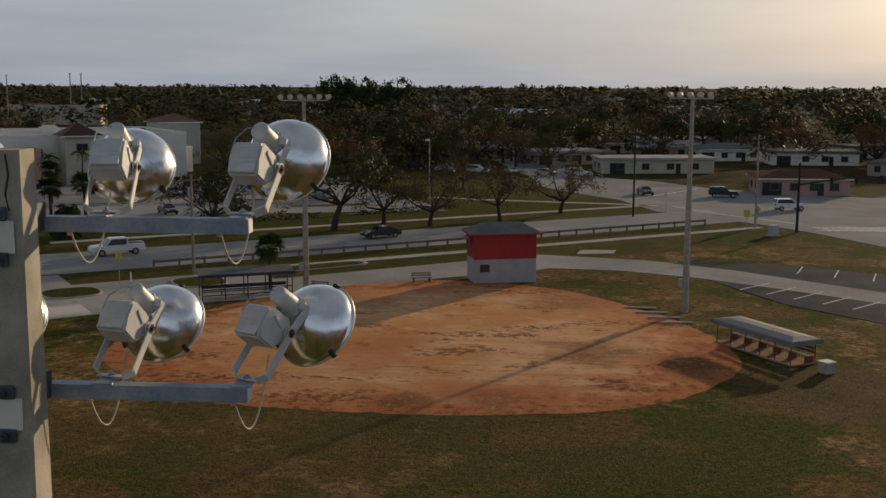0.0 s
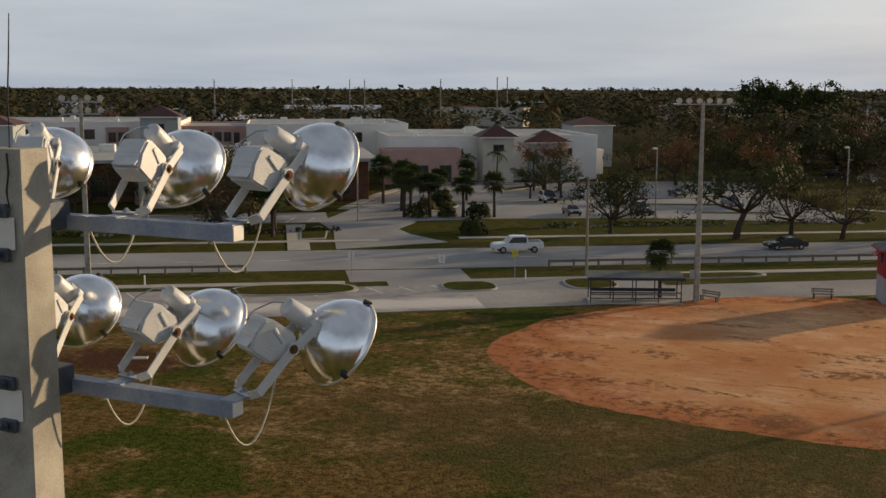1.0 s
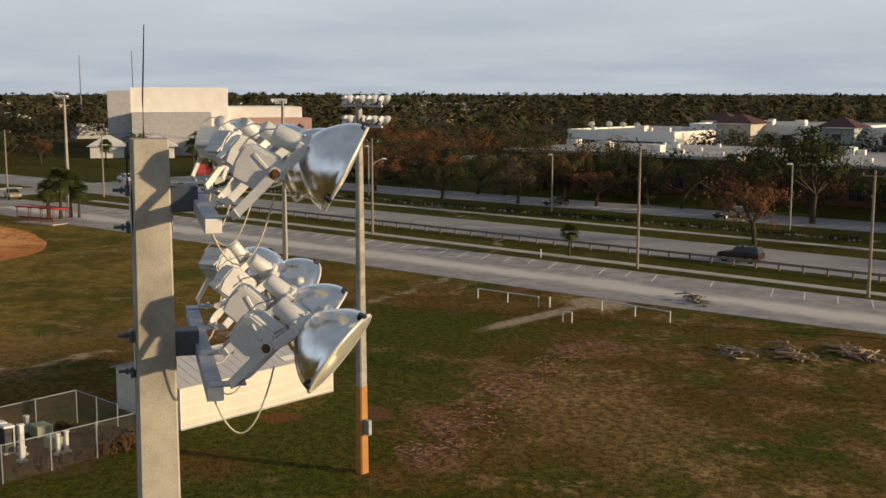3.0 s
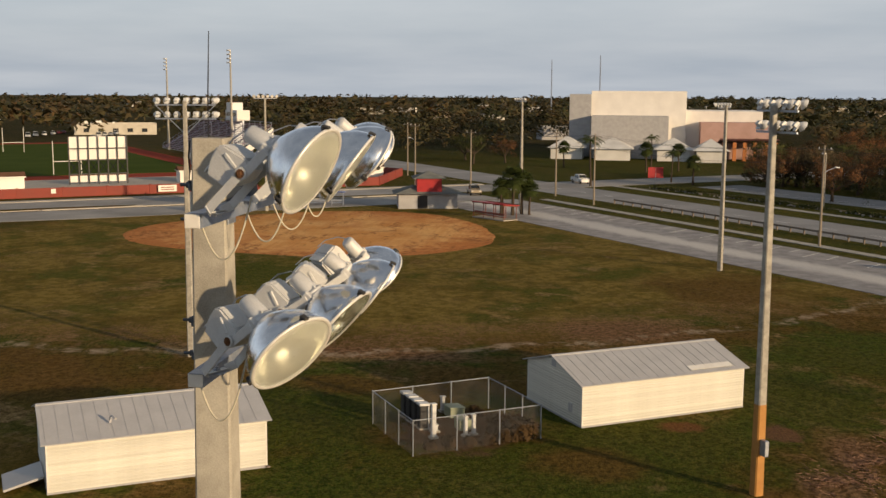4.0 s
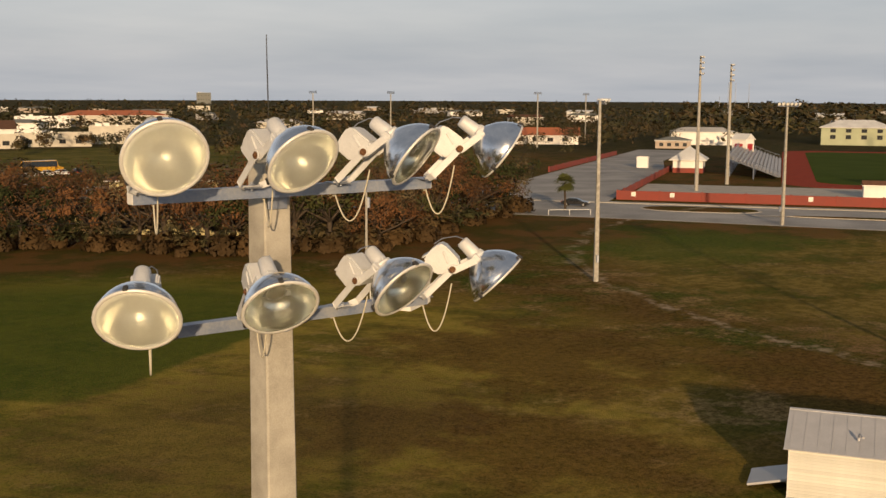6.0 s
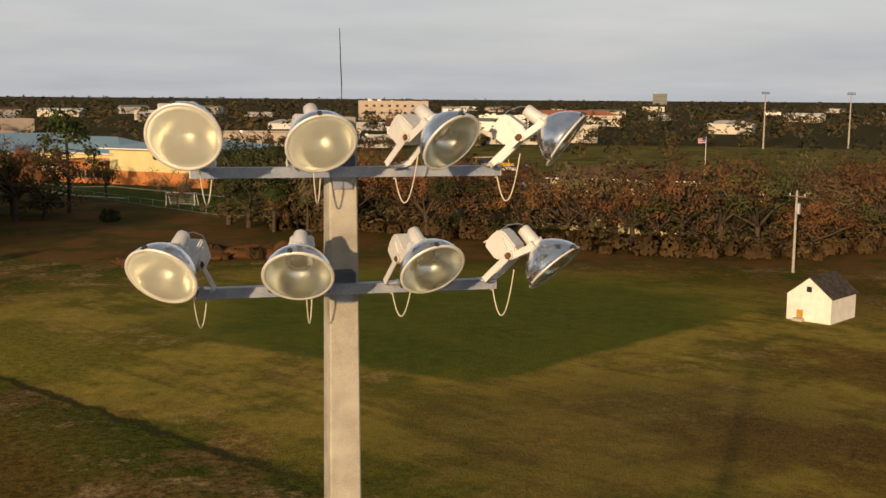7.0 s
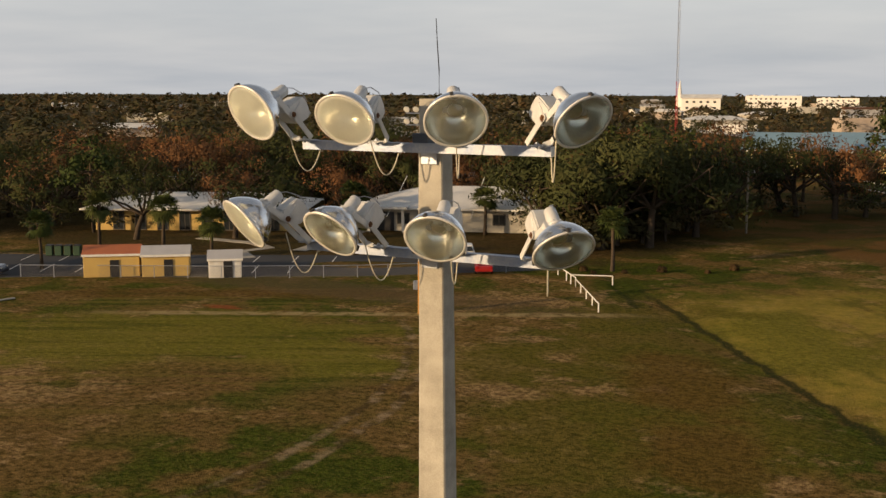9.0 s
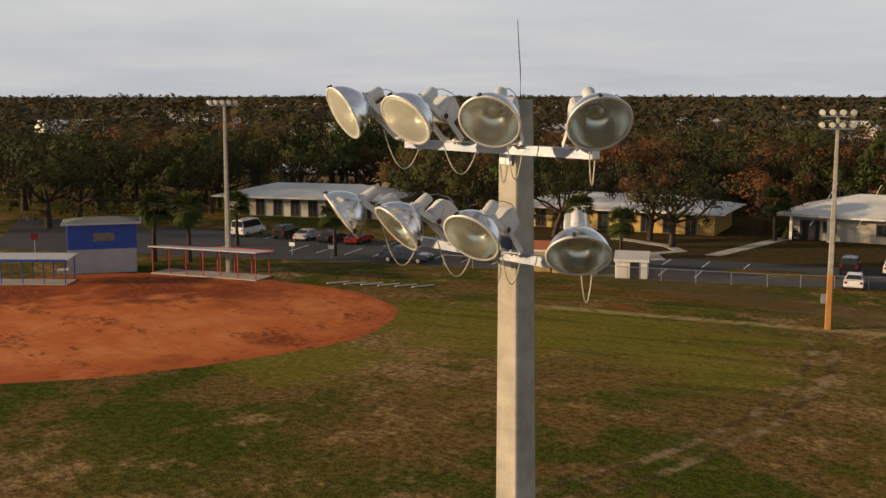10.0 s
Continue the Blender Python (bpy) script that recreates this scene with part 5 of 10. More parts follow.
UP = "weathered timber utility pole with a street light"
UP0 = "weathered timber utility pole"
utility_pole(78.2, -64.2, 11.6, -35, True, UP)
utility_pole(99.0, -51.1, 12.8, -35, False, UP0)
utility_pole(134.2, -30.0, 12.5, -55, True, UP)
utility_pole(29.5, -99.6, 9.8, -55, False, UP0, True)
utility_pole(-18.2, -152.5, 12.4, -60, False, "dark timber utility pole beside the junction", mat=BLACK_METAL)
utility_pole(-33.0, -141.5, 12.2, 130, True, "pale concrete utility pole with a street light", mat=CONCRETE)
utility_pole(64.5, 95.5, 8.7, 20, False, "pale utility pole with a transformer beside the hut", True, CONCRETE)
utility_pole(-28.6, 137.3, 8.5, 60, False, UP0)
utility_pole(181.0, -2.0, 12.0, -20, True, UP)
utility_pole(208.0, 22.0, 11.5, -20, False, UP0)
utility_pole(214.0, 34.0, 12.5, 160, True, UP)
utility_pole(196.0, 5.0, 12.0, 160, False, UP0)
utility_pole(240.0, 40.0, 12.0, 160, False, UP0)


def street_lamp(x, y, h, face, label, heads=1):
    t = thing("street_lamp", pose(x, y, 0, 0, 0, face), label, "street lamp", "car-park lamps")
    part("pole", rod(bmesh.new(), (0, 0, -0.3), (0, 0, h), 0.13, 0.09, 10), CONCRETE, t)
    for k in range(heads):
        bm = block(bmesh.new(), (0.65, 0.42, 0.28), ((0.4 if k == 0 else -0.4), 0, h - 0.05), (0, 0, 0), 0.06)
        part("lamp_head", bm, WHITE_PAINT, t, "pale boxy lamp head")
    return t


SL = "pale car-park lamp on a straight concrete pole"
for x, y, h in ((121.9, -84.3, 9.1), (96.5, -113.4, 8.5), (152.0, -62.0, 9.0), (72.0, -128.0, 9.0), (36.0, -150.0, 10.0), (12.0, -166.0, 10.0), (184.0, -40.0, 9.0)):
    street_lamp(x, y, h, 50, SL)


def cable_run(a, b, sag, label):
    """Overhead wires strung between two poles."""
    bm = bmesh.new()
    pa, pb = Vector(a), Vector(b)
    side = (pb - pa).cross(Vector((0, 0, 1))).normalized()
    for o in (-0.95, 0.95, 0.0):
        pts = []
        for k in range(11):
            f = k / 10
            p = pa.lerp(pb, f) + side * o
            p.z -= 4 * sag * f * (1 - f) + (1.8 if o == 0 else 0)
            pts.append(p)
        path_tube(bm, pts, 0.018, 4)
    return tagged(new("overhead_cable", mesh_of("overhead_cable", bm, BLACK_METAL)), label, "cable", "overhead cables")


OC = "black overhead wires strung between utility poles"
for a, b_ in (((-33, -141.5, 12.1), (29.5, -99.6, 9.5)), ((29.5, -99.6, 9.5), (78.2, -64.2, 11.3)), ((78.2, -64.2, 11.3), (99, -51.1, 12.5)), ((99, -51.1, 12.5), (134.2, -30, 12.2)),
              ((134.2, -30, 12.2), (181, -2, 11.7)), ((181, -2, 11.7), (214, 34, 12.2)), ((-18.2, -152.5, 12.1), (-120, -60, 11)), ((-33, -141.5, 12.0), (-95, -190, 11))):
    cable_run(a, b_, 0.9, OC)
cable_run((64.5, 95.5, 8.3), (-28.6, 137.3, 8.1), 1.4, OC)

# red-and-white lattice mast far behind the trees
mast = thing("radio_mast", pose(-114.3, 394, 0), "slender red-and-white guyed radio mast", "radio mast")
for k in range(9):
    z0, z1 = k * 11.0, (k + 1) * 11.0
    bm = bmesh.new()
    for q in range(3):
        a = 2 * math.pi * q / 3
        rod(bm, (0.42 * math.cos(a), 0.42 * math.sin(a), z0), (0.42 * math.cos(a), 0.42 * math.sin(a), z1), 0.07, None, 5)
        a2 = 2 * math.pi * (q + 1) / 3
        for w in range(5):
            za = z0 + w * 2.2
            rod(bm, (0.42 * math.cos(a), 0.42 * math.sin(a), za), (0.42 * math.cos(a2), 0.42 * math.sin(a2), za + 2.2), 0.03, None, 4)
    part("mast_section", bm, RED_PAINT if k < 2 else GALV, mast)
for x, y, h in ((892, 35.6, 45), (793, -2.7, 45), (1484, 1175, 22), (1492, 1164, 44), (1499, 1155, 44), (1512, 1138, 43)):
    m2 = thing("radio_mast", pose(x, y, 0), "thin grey mast far off above the trees", "radio mast", "far masts")
    part("pole", rod(bmesh.new(), (0, 0, 0), (0, 0, h), 0.55, 0.3, 6), GALV, m2)

# ---- sheds, hut, transformer yard ----
SIDING = material("cream_metal_siding", (0.71, 0.70, 0.64), 0.55, 0.0, (0.60, 0.59, 0.53), 0.6, 18, 0.05, per_object=0.09)
MESH_WIRE = material("chain_link_wire", (0.20, 0.19, 0.18), 0.6, 0.4, None, 6, 50, 0.0)


def metal_shed(x, y, turn, length, depth, eave, ridge, label, patch=False):
    """A long gabled shed; X along its front, origin at its front-left corner."""
    t = thing("storage_shed", pose(x, y, 0, 0, 0, turn), label, "shed", "metal sheds")
    bm = bmesh.new()
    d2 = depth / 2
    prof = [(0, 0), (depth, 0), (depth, eave), (d2, ridge), (0, eave)]
    a = [bm.verts.new((0, p, z)) for p, z in prof]
    b_ = [bm.verts.new((length, p, z)) for p, z in prof]
    bm.faces.new(a)
    bm.faces.new(list(reversed(b_)))
    for k in (0, 1, 4):
        bm.faces.new((a[k], b_[k], b_[(k + 1) % 5], a[(k + 1) % 5]))
    bmesh.ops.recalc_face_normals(bm, faces=bm.faces)
    part("wall", bm, SIDING, t, "cream ribbed metal walls")
    # lapped siding boards on the front and the ends
    bmf = mesh_of("siding_board", solid((length + 0.02, 0.025, 0.145), (length / 2, -0.012, 0), (15, 0, 0)), SIDING)
    bme = mesh_of("siding_board", solid((0.025, depth, 0.145), (-0.012, d2, 0), (0, -15, 0)), SIDING)
    n = int(eave / 0.15)
    for k in range(n):
        z = 0.09 + k * 0.15
        part("siding_board", bmf, None, t, at=pose(0, 0, z))
        part("siding_board", bme, None, t, at=pose(0, 0, z))
        part("siding_board", bme, None, t, at=pose(length, depth, z, 0, 0, 180))
    k = 0
    while eave + k * 0.15 < ridge - 0.15:
        z = eave + 0.05 + k * 0.15
        w = depth * (ridge - z) / (ridge - eave)
        part("siding_board", solid((0.025, w, 0.145), (-0.008, d2, z), (0, -9, 0)), SIDING, t)
        part("siding_board", solid((0.025, w, 0.145), (length + 0.008, d2, z), (0, 9, 0)), SIDING, t)
        k += 1
    run = math.hypot(d2, ridge - eave)
    ang = math.degrees(math.atan2(ridge - eave, d2))
    for sgn in (1, -1):
        yc = d2 + sgn * -d2 / 2 - sgn * 0.12 * math.cos(radians(ang))
        roof = part("roof", solid((length + 0.5, run + 0.32, 0.045), (0, 0, 0), bevel=0.006), GREY_METAL, t, "grey sheet-metal roof", at=pose(length / 2, yc, (eave + ridge) / 2 + 0.0, sgn * ang, 0, 0))
        for q in range(int(length / 0.62) + 1):
            part("roof_rib", RIB, None, roof, at=Matrix.Translation((-length / 2 + q * 0.62, 0, 0.032)) @ Matrix.Diagonal((1, run + 0.3, 1, 1)))
        if patch and sgn == 1:
            part("roof_patch", solid((3.0, 0.5, 0.02), (length * 0.30, -run * 0.36, 0.06), bevel=0.004), WHITE_PAINT, roof, "pale replacement strip on the roof")
    part("ridge_cap", solid((length + 0.5, 0.3, 0.05), (length / 2, d2, ridge + 0.03), bevel=0.01), GREY_METAL, t)
    part("corner_trim", solid((0.07, 0.07, eave), (0.0, 0.0, eave / 2)), WHITE_PAINT, t)
    part("corner_trim", solid((0.07, 0.07, eave), (length, 0.0, eave / 2)), WHITE_PAINT, t)
    part("foundation", solid((length + 0.1, depth + 0.1, 0.16), (length / 2, d2, 0.02)), GREY_BLOCK, t, "grey block footing")
    return t


RIB = mesh_of("roof_rib", solid((0.03, 1.0, 0.014)), GREY_METAL)
TURN = math.degrees(math.atan2(-8.9, 5.4))
s1 = metal_shed(53.9, -2.0, TURN, 11.1, 6.6, 2.5, 3.45, "long cream metal shed, grey gabled roof with a pale patch", True)
s2 = metal_shed(39.5, 22.5, TURN, 10.4, 6.6, 2.5, 3.45, "long cream metal shed with a grey gabled roof beside a ramp")
part("vent", solid((0.05, 0.5, 0.4), (-0.03, 3.3, 3.0), bevel=0.01), GREY_METAL, s1, "gable louvre")
part("meter_box", solid((0.12, 0.3, 0.5), (-0.07, 1.2, 0.9), bevel=0.01), GREY_METAL, s1)
part("loading_ramp", solid((1.9, 2.4, 0.12), (-1.0, 1.9, 0.42), (0, -14, 0), 0.02), GREY_METAL, s2, "grey timber entry ramp")
bm = bmesh.new()
path_tube(bm, [(3.0, 0.9, 2.9), (3.02, 0.9, 3.2), (3.1, 0.7, 3.28), (3.2, 0.4, 3.2)], 0.06, 8)
part("vent_pipe", bm, GREY_METAL, s2)
rnd = random.Random(9)
for k in range(3):
    pl = thing("timber_plank", pose(45.6 + 0.3 * k, 14.2 + 0.5 * k, 0.06 + 0.05 * k, 0, 0, 40 + 9 * k), "loose weathered plank lying beside the shed", "plank", "planks beside the shed")
    part("board", solid((2.4 - 0.4 * k, 0.18, 0.05), bevel=0.006), WOOD_GREY, pl)

yard = thing("transformer_yard", pose(47.6, 6.6, 0), "chain-link fenced yard with electrical cabinets and weeds", "fence")
corners = [Vector((0, 0, 0)), Vector((4.0, -6.4, 0)), Vector((9.4, -3.0, 0)), Vector((5.3, 3.2, 0))]
for k in range(4):
    a, b_ = corners[k], corners[(k + 1) % 4]
    n = 3 if k % 2 else 3
    for q in range(n):
        p = a.lerp(b_, q / n)
        part("post", rod(bmesh.new(), p, p + Vector((0, 0, 1.95)), 0.035, None, 8), GALV, yard)
    part("top_rail", rod(bmesh.new(), a + Vector((0, 0, 1.9)), b_ + Vector((0, 0, 1.9)), 0.025, None, 6), GALV, yard)
    bm = bmesh.new()
    L = (b_ - a).length
    d = (b_ - a).normalized()
    st = 0.16
    i = -1.9
    while i < L:
        for sg in (1, -1):
            x0, z0 = (i, 0.03) if sg > 0 else (i, 1.88)
            t0, t1 = max(0.0, -i), min(1.85, L - i)
            if t1 > t0:
                p0, p1 = a + d * (i + t0), a + d * (i + t1)
                za, zb = (z0 + t0, z0 + t1) if sg > 0 else (z0 - t0, z0 - t1)
                rod(bm, (p0.x, p0.y, za), (p1.x, p1.y, zb), 0.0042, None, 3, False)
        i += st
    w = part("wire_mesh", bm, MESH_WIRE, yard, "diamond chain-link mesh")
    w["kind"] = "stuff"
DARK_CAB = material("dark_cabinet_paint", (0.035, 0.037, 0.040), 0.6, 0.1, (0.022, 0.023, 0.025), 3, 30, 0.05)
for k in range(4):
    x, y = 54.6 - 0.72 * k, 8.15 - 0.44 * k
    cab = thing("electrical_cabinet", pose(x, y, 0, 0, 0, 31), "tall dark electrical cabinet with a pale top inside the fence", "cabinet", "dark cabinets in the yard")
    part("body", solid((0.52, 0.55, 1.30), (0, 0, 0.72), bevel=0.03), DARK_CAB, cab)
    part("hood", solid((0.58, 0.62, 0.14), (0, 0, 1.43), (4, 0, 0), 0.02), CAST, cab, "pale sloping hood")
    part("pad", solid((0.6, 0.64, 0.08), (0, 0, 0.04)), PAVING, cab)
    part("conduit", rod(bmesh.new(), (-0.32, -0.2, 0), (-0.32, -0.2, 1.35), 0.05, None, 8), CAST, cab)
for x, y, h, w in ((50.8, 6.0, 1.85, 0.26), (55.9, 6.2, 0.85, 0.24), (51.4, 4.3, 1.05, 0.2), (51.75, 3.9, 1.05, 0.2), (51.9, 6.1, 0.34, 0.3)):
    c = thing("meter_post", pose(x, y, 0, 0, 0, 31), "pale boxed meter post on a small pad", "meter post", "meter posts in the yard")
    part("body", solid((w, w, h), (0, 0, h / 2 + 0.05), bevel=0.03), CAST, c)
    part("cap", solid((w + 0.06, w + 0.06, 0.06), (0, 0, h + 0.07), bevel=0.01), WHITE_PAINT, c)
    part("pad", solid((w + 0.2, w + 0.2, 0.1), (0, 0, 0.05)), PAVING, c)
GREEN_BOX = material("pale_green_box_paint", (0.30, 0.34, 0.24), 0.6, 0, (0.24, 0.27, 0.19), 2, 20, 0.05)
for x, y, s in ((55.0, 5.4, 1.0), (52.6, 4.6, 0.8)):
    c = thing("transformer_box", pose(x, y, 0, 0, 0, 31), "low pale green transformer box", "transformer", "transformer boxes in the yard")
    part("body", solid((1.0 * s, 0.9 * s, 0.55), (0, 0, 0.33), bevel=0.03), GREEN_BOX, c)
    part("lid", solid((1.06 * s, 0.96 * s, 0.06), (0, 0, 0.63), (4, 0, 0), 0.01), GREEN_BOX, c)

ROOF_DARK = material("dark_mottled_shingle", (0.085, 0.075, 0.065), 0.9, 0, (0.04, 0.036, 0.033), 2.5, 16, 0.3, 0.3)
hut = thing("pump_hut", pose(50.1, 73.4, 0, 0, 0, -58), "small white gabled hut with a dark shingle roof and wooden door", "hut")
HW, HD, HE, HR = 3.9, 4.8, 2.2, 3.75
bm = bmesh.new()
a = [bm.verts.new((x, 0, z)) for x, z in ((0, 0), (HW, 0), (HW, HE), (HW / 2, HR), (0, HE))]
b_ = [bm.verts.new((x, HD, z)) for x, z in ((0, 0), (HW, 0), (HW, HE), (HW / 2, HR), (0, HE))]
bm.faces.new(a)
bm.faces.new(list(reversed(b_)))
for k in (0, 1, 4):
    bm.faces.new((a[k], b_[k], b_[(k + 1) % 5], a[(k + 1) % 5]))
bmesh.ops.recalc_face_normals(bm, faces=bm.faces)
part("wall", bm, WHITE_PAINT, hut)
pitch = math.degrees(math.atan2(HR - HE, HW / 2))
for sg in (-1, 1):
    rf = part("roof", solid((math.hypot(HW / 2, HR - HE) + 0.25, HD + 0.3, 0.08), (HW / 2 + sg * (HW / 4 + 0.08), HD / 2, (HE + HR) / 2 - 0.02), (0, sg * pitch, 0), 0.01), ROOF_DARK, hut, "dark shingle roof")
    for q in range(5):
        f = (q + 0.6) / 5.4
        part("shingle_course", solid((0.36, HD + 0.32, 0.03), (HW / 2 + sg * f * (HW / 2 + 0.1), HD / 2, HR - f * (HR - HE) * 1.06 + 0.05), (0, sg * (pitch - 3), 0)), ROOF_DARK, rf)
part("door", solid((0.55, 0.06, 0.85), (1.2, -0.02, 0.5), bevel=0.01), material("varnished_door", (0.50, 0.28, 0.05), 0.5), hut, "small ochre wooden door")
wd = part("window", solid((0.6, 0.05, 0.6), (HW / 2, -0.02, 2.75), bevel=0.01), WHITE_PAINT, hut, "small square gable window")
part("pane", solid((0.46, 0.03, 0.46), (HW / 2, -0.045, 2.75)), GLASS_DARK, wd)
part("step", solid((0.9, 0.5, 0.25), (1.2, -0.3, 0.12), bevel=0.02), PAVING, hut)

# ---- scoring booths and dugouts ----


def booth(x, y, turn, w, d, h, low_mat, high_mat, label, trim, hip=0.9):
    """A two-storey scoring booth: block below, painted panels above, hipped roof."""
    t = thing("scoring_booth", pose(x, y, 0, 0, 0, turn), label, "booth")
    part("lower_wall", solid((w, d, h * 0.48), (0, 0, h * 0.24), bevel=0.02), low_mat, t, "pale painted block base")
    part("upper_wall", solid((w + 0.03, d + 0.03, h * 0.50), (0, 0, h * 0.73), bevel=0.02), high_mat, t)
    n = 9
    bat = mesh_of("batten", solid((0.05, 0.03, h * 0.48), bevel=0.004), high_mat)
    for k in range(n):
        part("batten", bat, None, t, at=pose(-w / 2 + 0.1 + (w - 0.2) * k / (n - 1), -d / 2 - 0.025, h * 0.73))
    for k in range(5):
        part("batten", bat, None, t, at=pose(w / 2 + 0.025, -d / 2 + 0.1 + (d - 0.2) * k / 4, h * 0.73, 0, 0, 90))
        part("batten", bat, None, t, at=pose(-w / 2 - 0.025, -d / 2 + 0.1 + (d - 0.2) * k / 4, h * 0.73, 0, 0, 90))
    bm = bmesh.new()
    ov = 0.5
    lo = [bm.verts.new(p) for p in ((-w / 2 - ov, -d / 2 - ov, h), (w / 2 + ov, -d / 2 - ov, h), (w / 2 + ov, d / 2 + ov, h), (-w / 2 - ov, d / 2 + ov, h))]
    hi = [bm.verts.new(p) for p in ((-(w - d) / 2 - 0.4, 0, h + hip), ((w - d) / 2 + 0.4, 0, h + hip))]
    bm.faces.new((lo[0], lo[1], hi[1], hi[0]))
    bm.faces.new((lo[2], lo[3], hi[0], hi[1]))
    bm.faces.new((lo[1], lo[2], hi[1]))
    bm.faces.new((lo[3], lo[0], hi[0]))
    bm.faces.new(list(reversed(lo)))
    roof = part("roof", bm, SHINGLE, t, "grey hipped shingle roof")
    for sx, sy, L, r in ((0, -1, w + 2 * ov, 0), (0, 1, w + 2 * ov, 0), (1, 0, d + 2 * ov, 90), (-1, 0, d + 2 * ov, 90)):
        part("fascia", solid((L, 0.06, 0.16), (0, 0, 0)), trim, roof, at=pose(sx * (w / 2 + ov), sy * (d / 2 + ov), h - 0.06, 0, 0, r))
    return t


bo = booth(-0.6, -99.6, 195, 6.0, 3.3, 4.75, GREY_BLOCK, RED_PAINT, "red-and-grey two-storey scoring booth behind home plate", RED_PAINT)
part("window", solid((0.9, 0.08, 0.75), (-2.0, -1.66, 1.45), bevel=0.01), GLASS_DARK, bo, "small barred window")
part("door", solid((0.06, 0.8, 0.9), (-3.03, -0.2, 3.9), bevel=0.01), BLACK_METAL, bo, "dark hatch")
part("side_awning", solid((0.9, 1.4, 0.06), (-3.4, -0.3, 4.35), (0, -28, 0), 0.01), RED_PAINT, bo, "raised red hatch flap")
bb = booth(-104.4, 38.1, 66.5, 6.8, 4.2, 5.2, GREY_BLOCK, BLUE_PAINT, "blue-and-grey two-storey scoring booth behind home plate", GREY_METAL, 0.45)
part("window", solid((2.1, 0.1, 0.85), (0.2, -2.13, 3.75), bevel=0.01), WOOD_GREY, bb, "boarded window")
part("step", solid((1.2, 1.4, 0.4), (-3.9, -1.0, 0.2), bevel=0.02), PAVING, bb)

rb = thing("scoring_booth", pose(172.5, 25.2, 0, 0, 0, -77), "low grey block building with a small red upper storey", "booth")
part("lower_wall", solid((9.6, 6.0, 2.5), (0, 0, 1.25), bevel=0.03), GREY_BLOCK, rb, "pale grey block walls")
# no opening is cut: a flat black slab stands for the shaded inside
part("doorway", solid((1.6, 0.1, 2.1), (-0.9, -3.0, 1.1), bevel=0.01), BLACK_METAL, rb, "black slab for the shaded inside of an open doorway")
bm = bmesh.new()
lo = [bm.verts.new(p) for p in ((-5.6, -3.8, 2.45), (5.6, -3.8, 2.45), (5.6, 3.8, 2.45), (-5.6, 3.8, 2.45))]
hi = [bm.verts.new(p) for p in ((-2.3, -1.6, 3.5), (2.3, -1.6, 3.5), (2.3, 1.6, 3.5), (-2.3, 1.6, 3.5))]
for k in range(4):
    bm.faces.new((lo[k], lo[(k + 1) % 4], hi[(k + 1) % 4], hi[k]))
bm.faces.new(hi)
bm.faces.new(list(reversed(lo)))
part("roof", bm, SHINGLE, rb, "grey shingle skirt roof")
part("upper_wall", solid((4.0, 4.6, 2.5), (0.2, -0.8, 3.75), bevel=0.02), RED_PAINT, rb, "red upper storey")
bm = bmesh.new()
lo = [bm.verts.new(p) for p in ((-2.5, -3.7, 4.95), (2.9, -3.7, 4.95), (2.9, 2.1, 4.95), (-2.5, 2.1, 4.95))]
tp = bm.verts.new((0.2, -0.8, 6.0))
for k in range(4):
    bm.faces.new((lo[k], lo[(k + 1) % 4], tp))
bm.faces.new(list(reversed(lo)))
part("cap_roof", bm, SHINGLE, rb, "small grey pyramid roof")




def dugout(x, y, turn, length, depth, h, roof_mat, post_mat, label, bench=True, rail=True, slab=True):
    """An open shelter on posts; X along its front."""
    t = thing("dugout", pose(x, y, 0, 0, 0, turn), label, "dugout")
    part("roof", solid((length + 0.6, depth + 0.7, 0.12), (0, 0, h), (5, 0, 0), 0.02), roof_mat, t)
    part("roof_edge", solid((length + 0.62, 0.06, 0.24), (0, -depth / 2 - 0.37, h - 0.1)), post_mat, t)
    n = max(3, int(length / 1.9) + 1)
    for k in range(n):
        xx = -length / 2 + length * k / (n - 1)
        for yy in (-depth / 2, depth / 2):
            part("post", solid((0.09, 0.09, h), (xx, yy, h / 2 - 0.05), bevel=0.01), post_mat, t)
        part("rafter", solid((0.06, depth + 0.5, 0.14), (xx, 0, h - 0.14), (5, 0, 0)), post_mat, t)
    if slab:
        part("slab", solid((length + 0.3, depth + 0.4, 0.14), (0, 0, 0.07), bevel=0.02), PAVING, t, "concrete floor slab")
    if bench:
        part("bench_seat", solid((length - 0.3, 0.42, 0.06), (0, depth / 2 - 0.35, 0.5), bevel=0.01), post_mat, t)
        part("bench_back", solid((length - 0.3, 0.05, 0.3), (0, depth / 2 - 0.12, 0.9), bevel=0.01), post_mat, t)
    if rail:
        for z in (0.5, 1.0):
            part("rail", solid((length, 0.05, 0.1), (0, -depth / 2, z), bevel=0.01), post_mat, t)
    return t


NAVY_TIMBER = material("dark_blue_timber", (0.035, 0.04, 0.06), 0.7, 0, (0.02, 0.024, 0.035), 2, 30, 0.2)
WOOD_RED = material("red_brown_timber", (0.22, 0.06, 0.035), 0.7, 0, (0.15, 0.045, 0.03), 2, 30, 0.2)


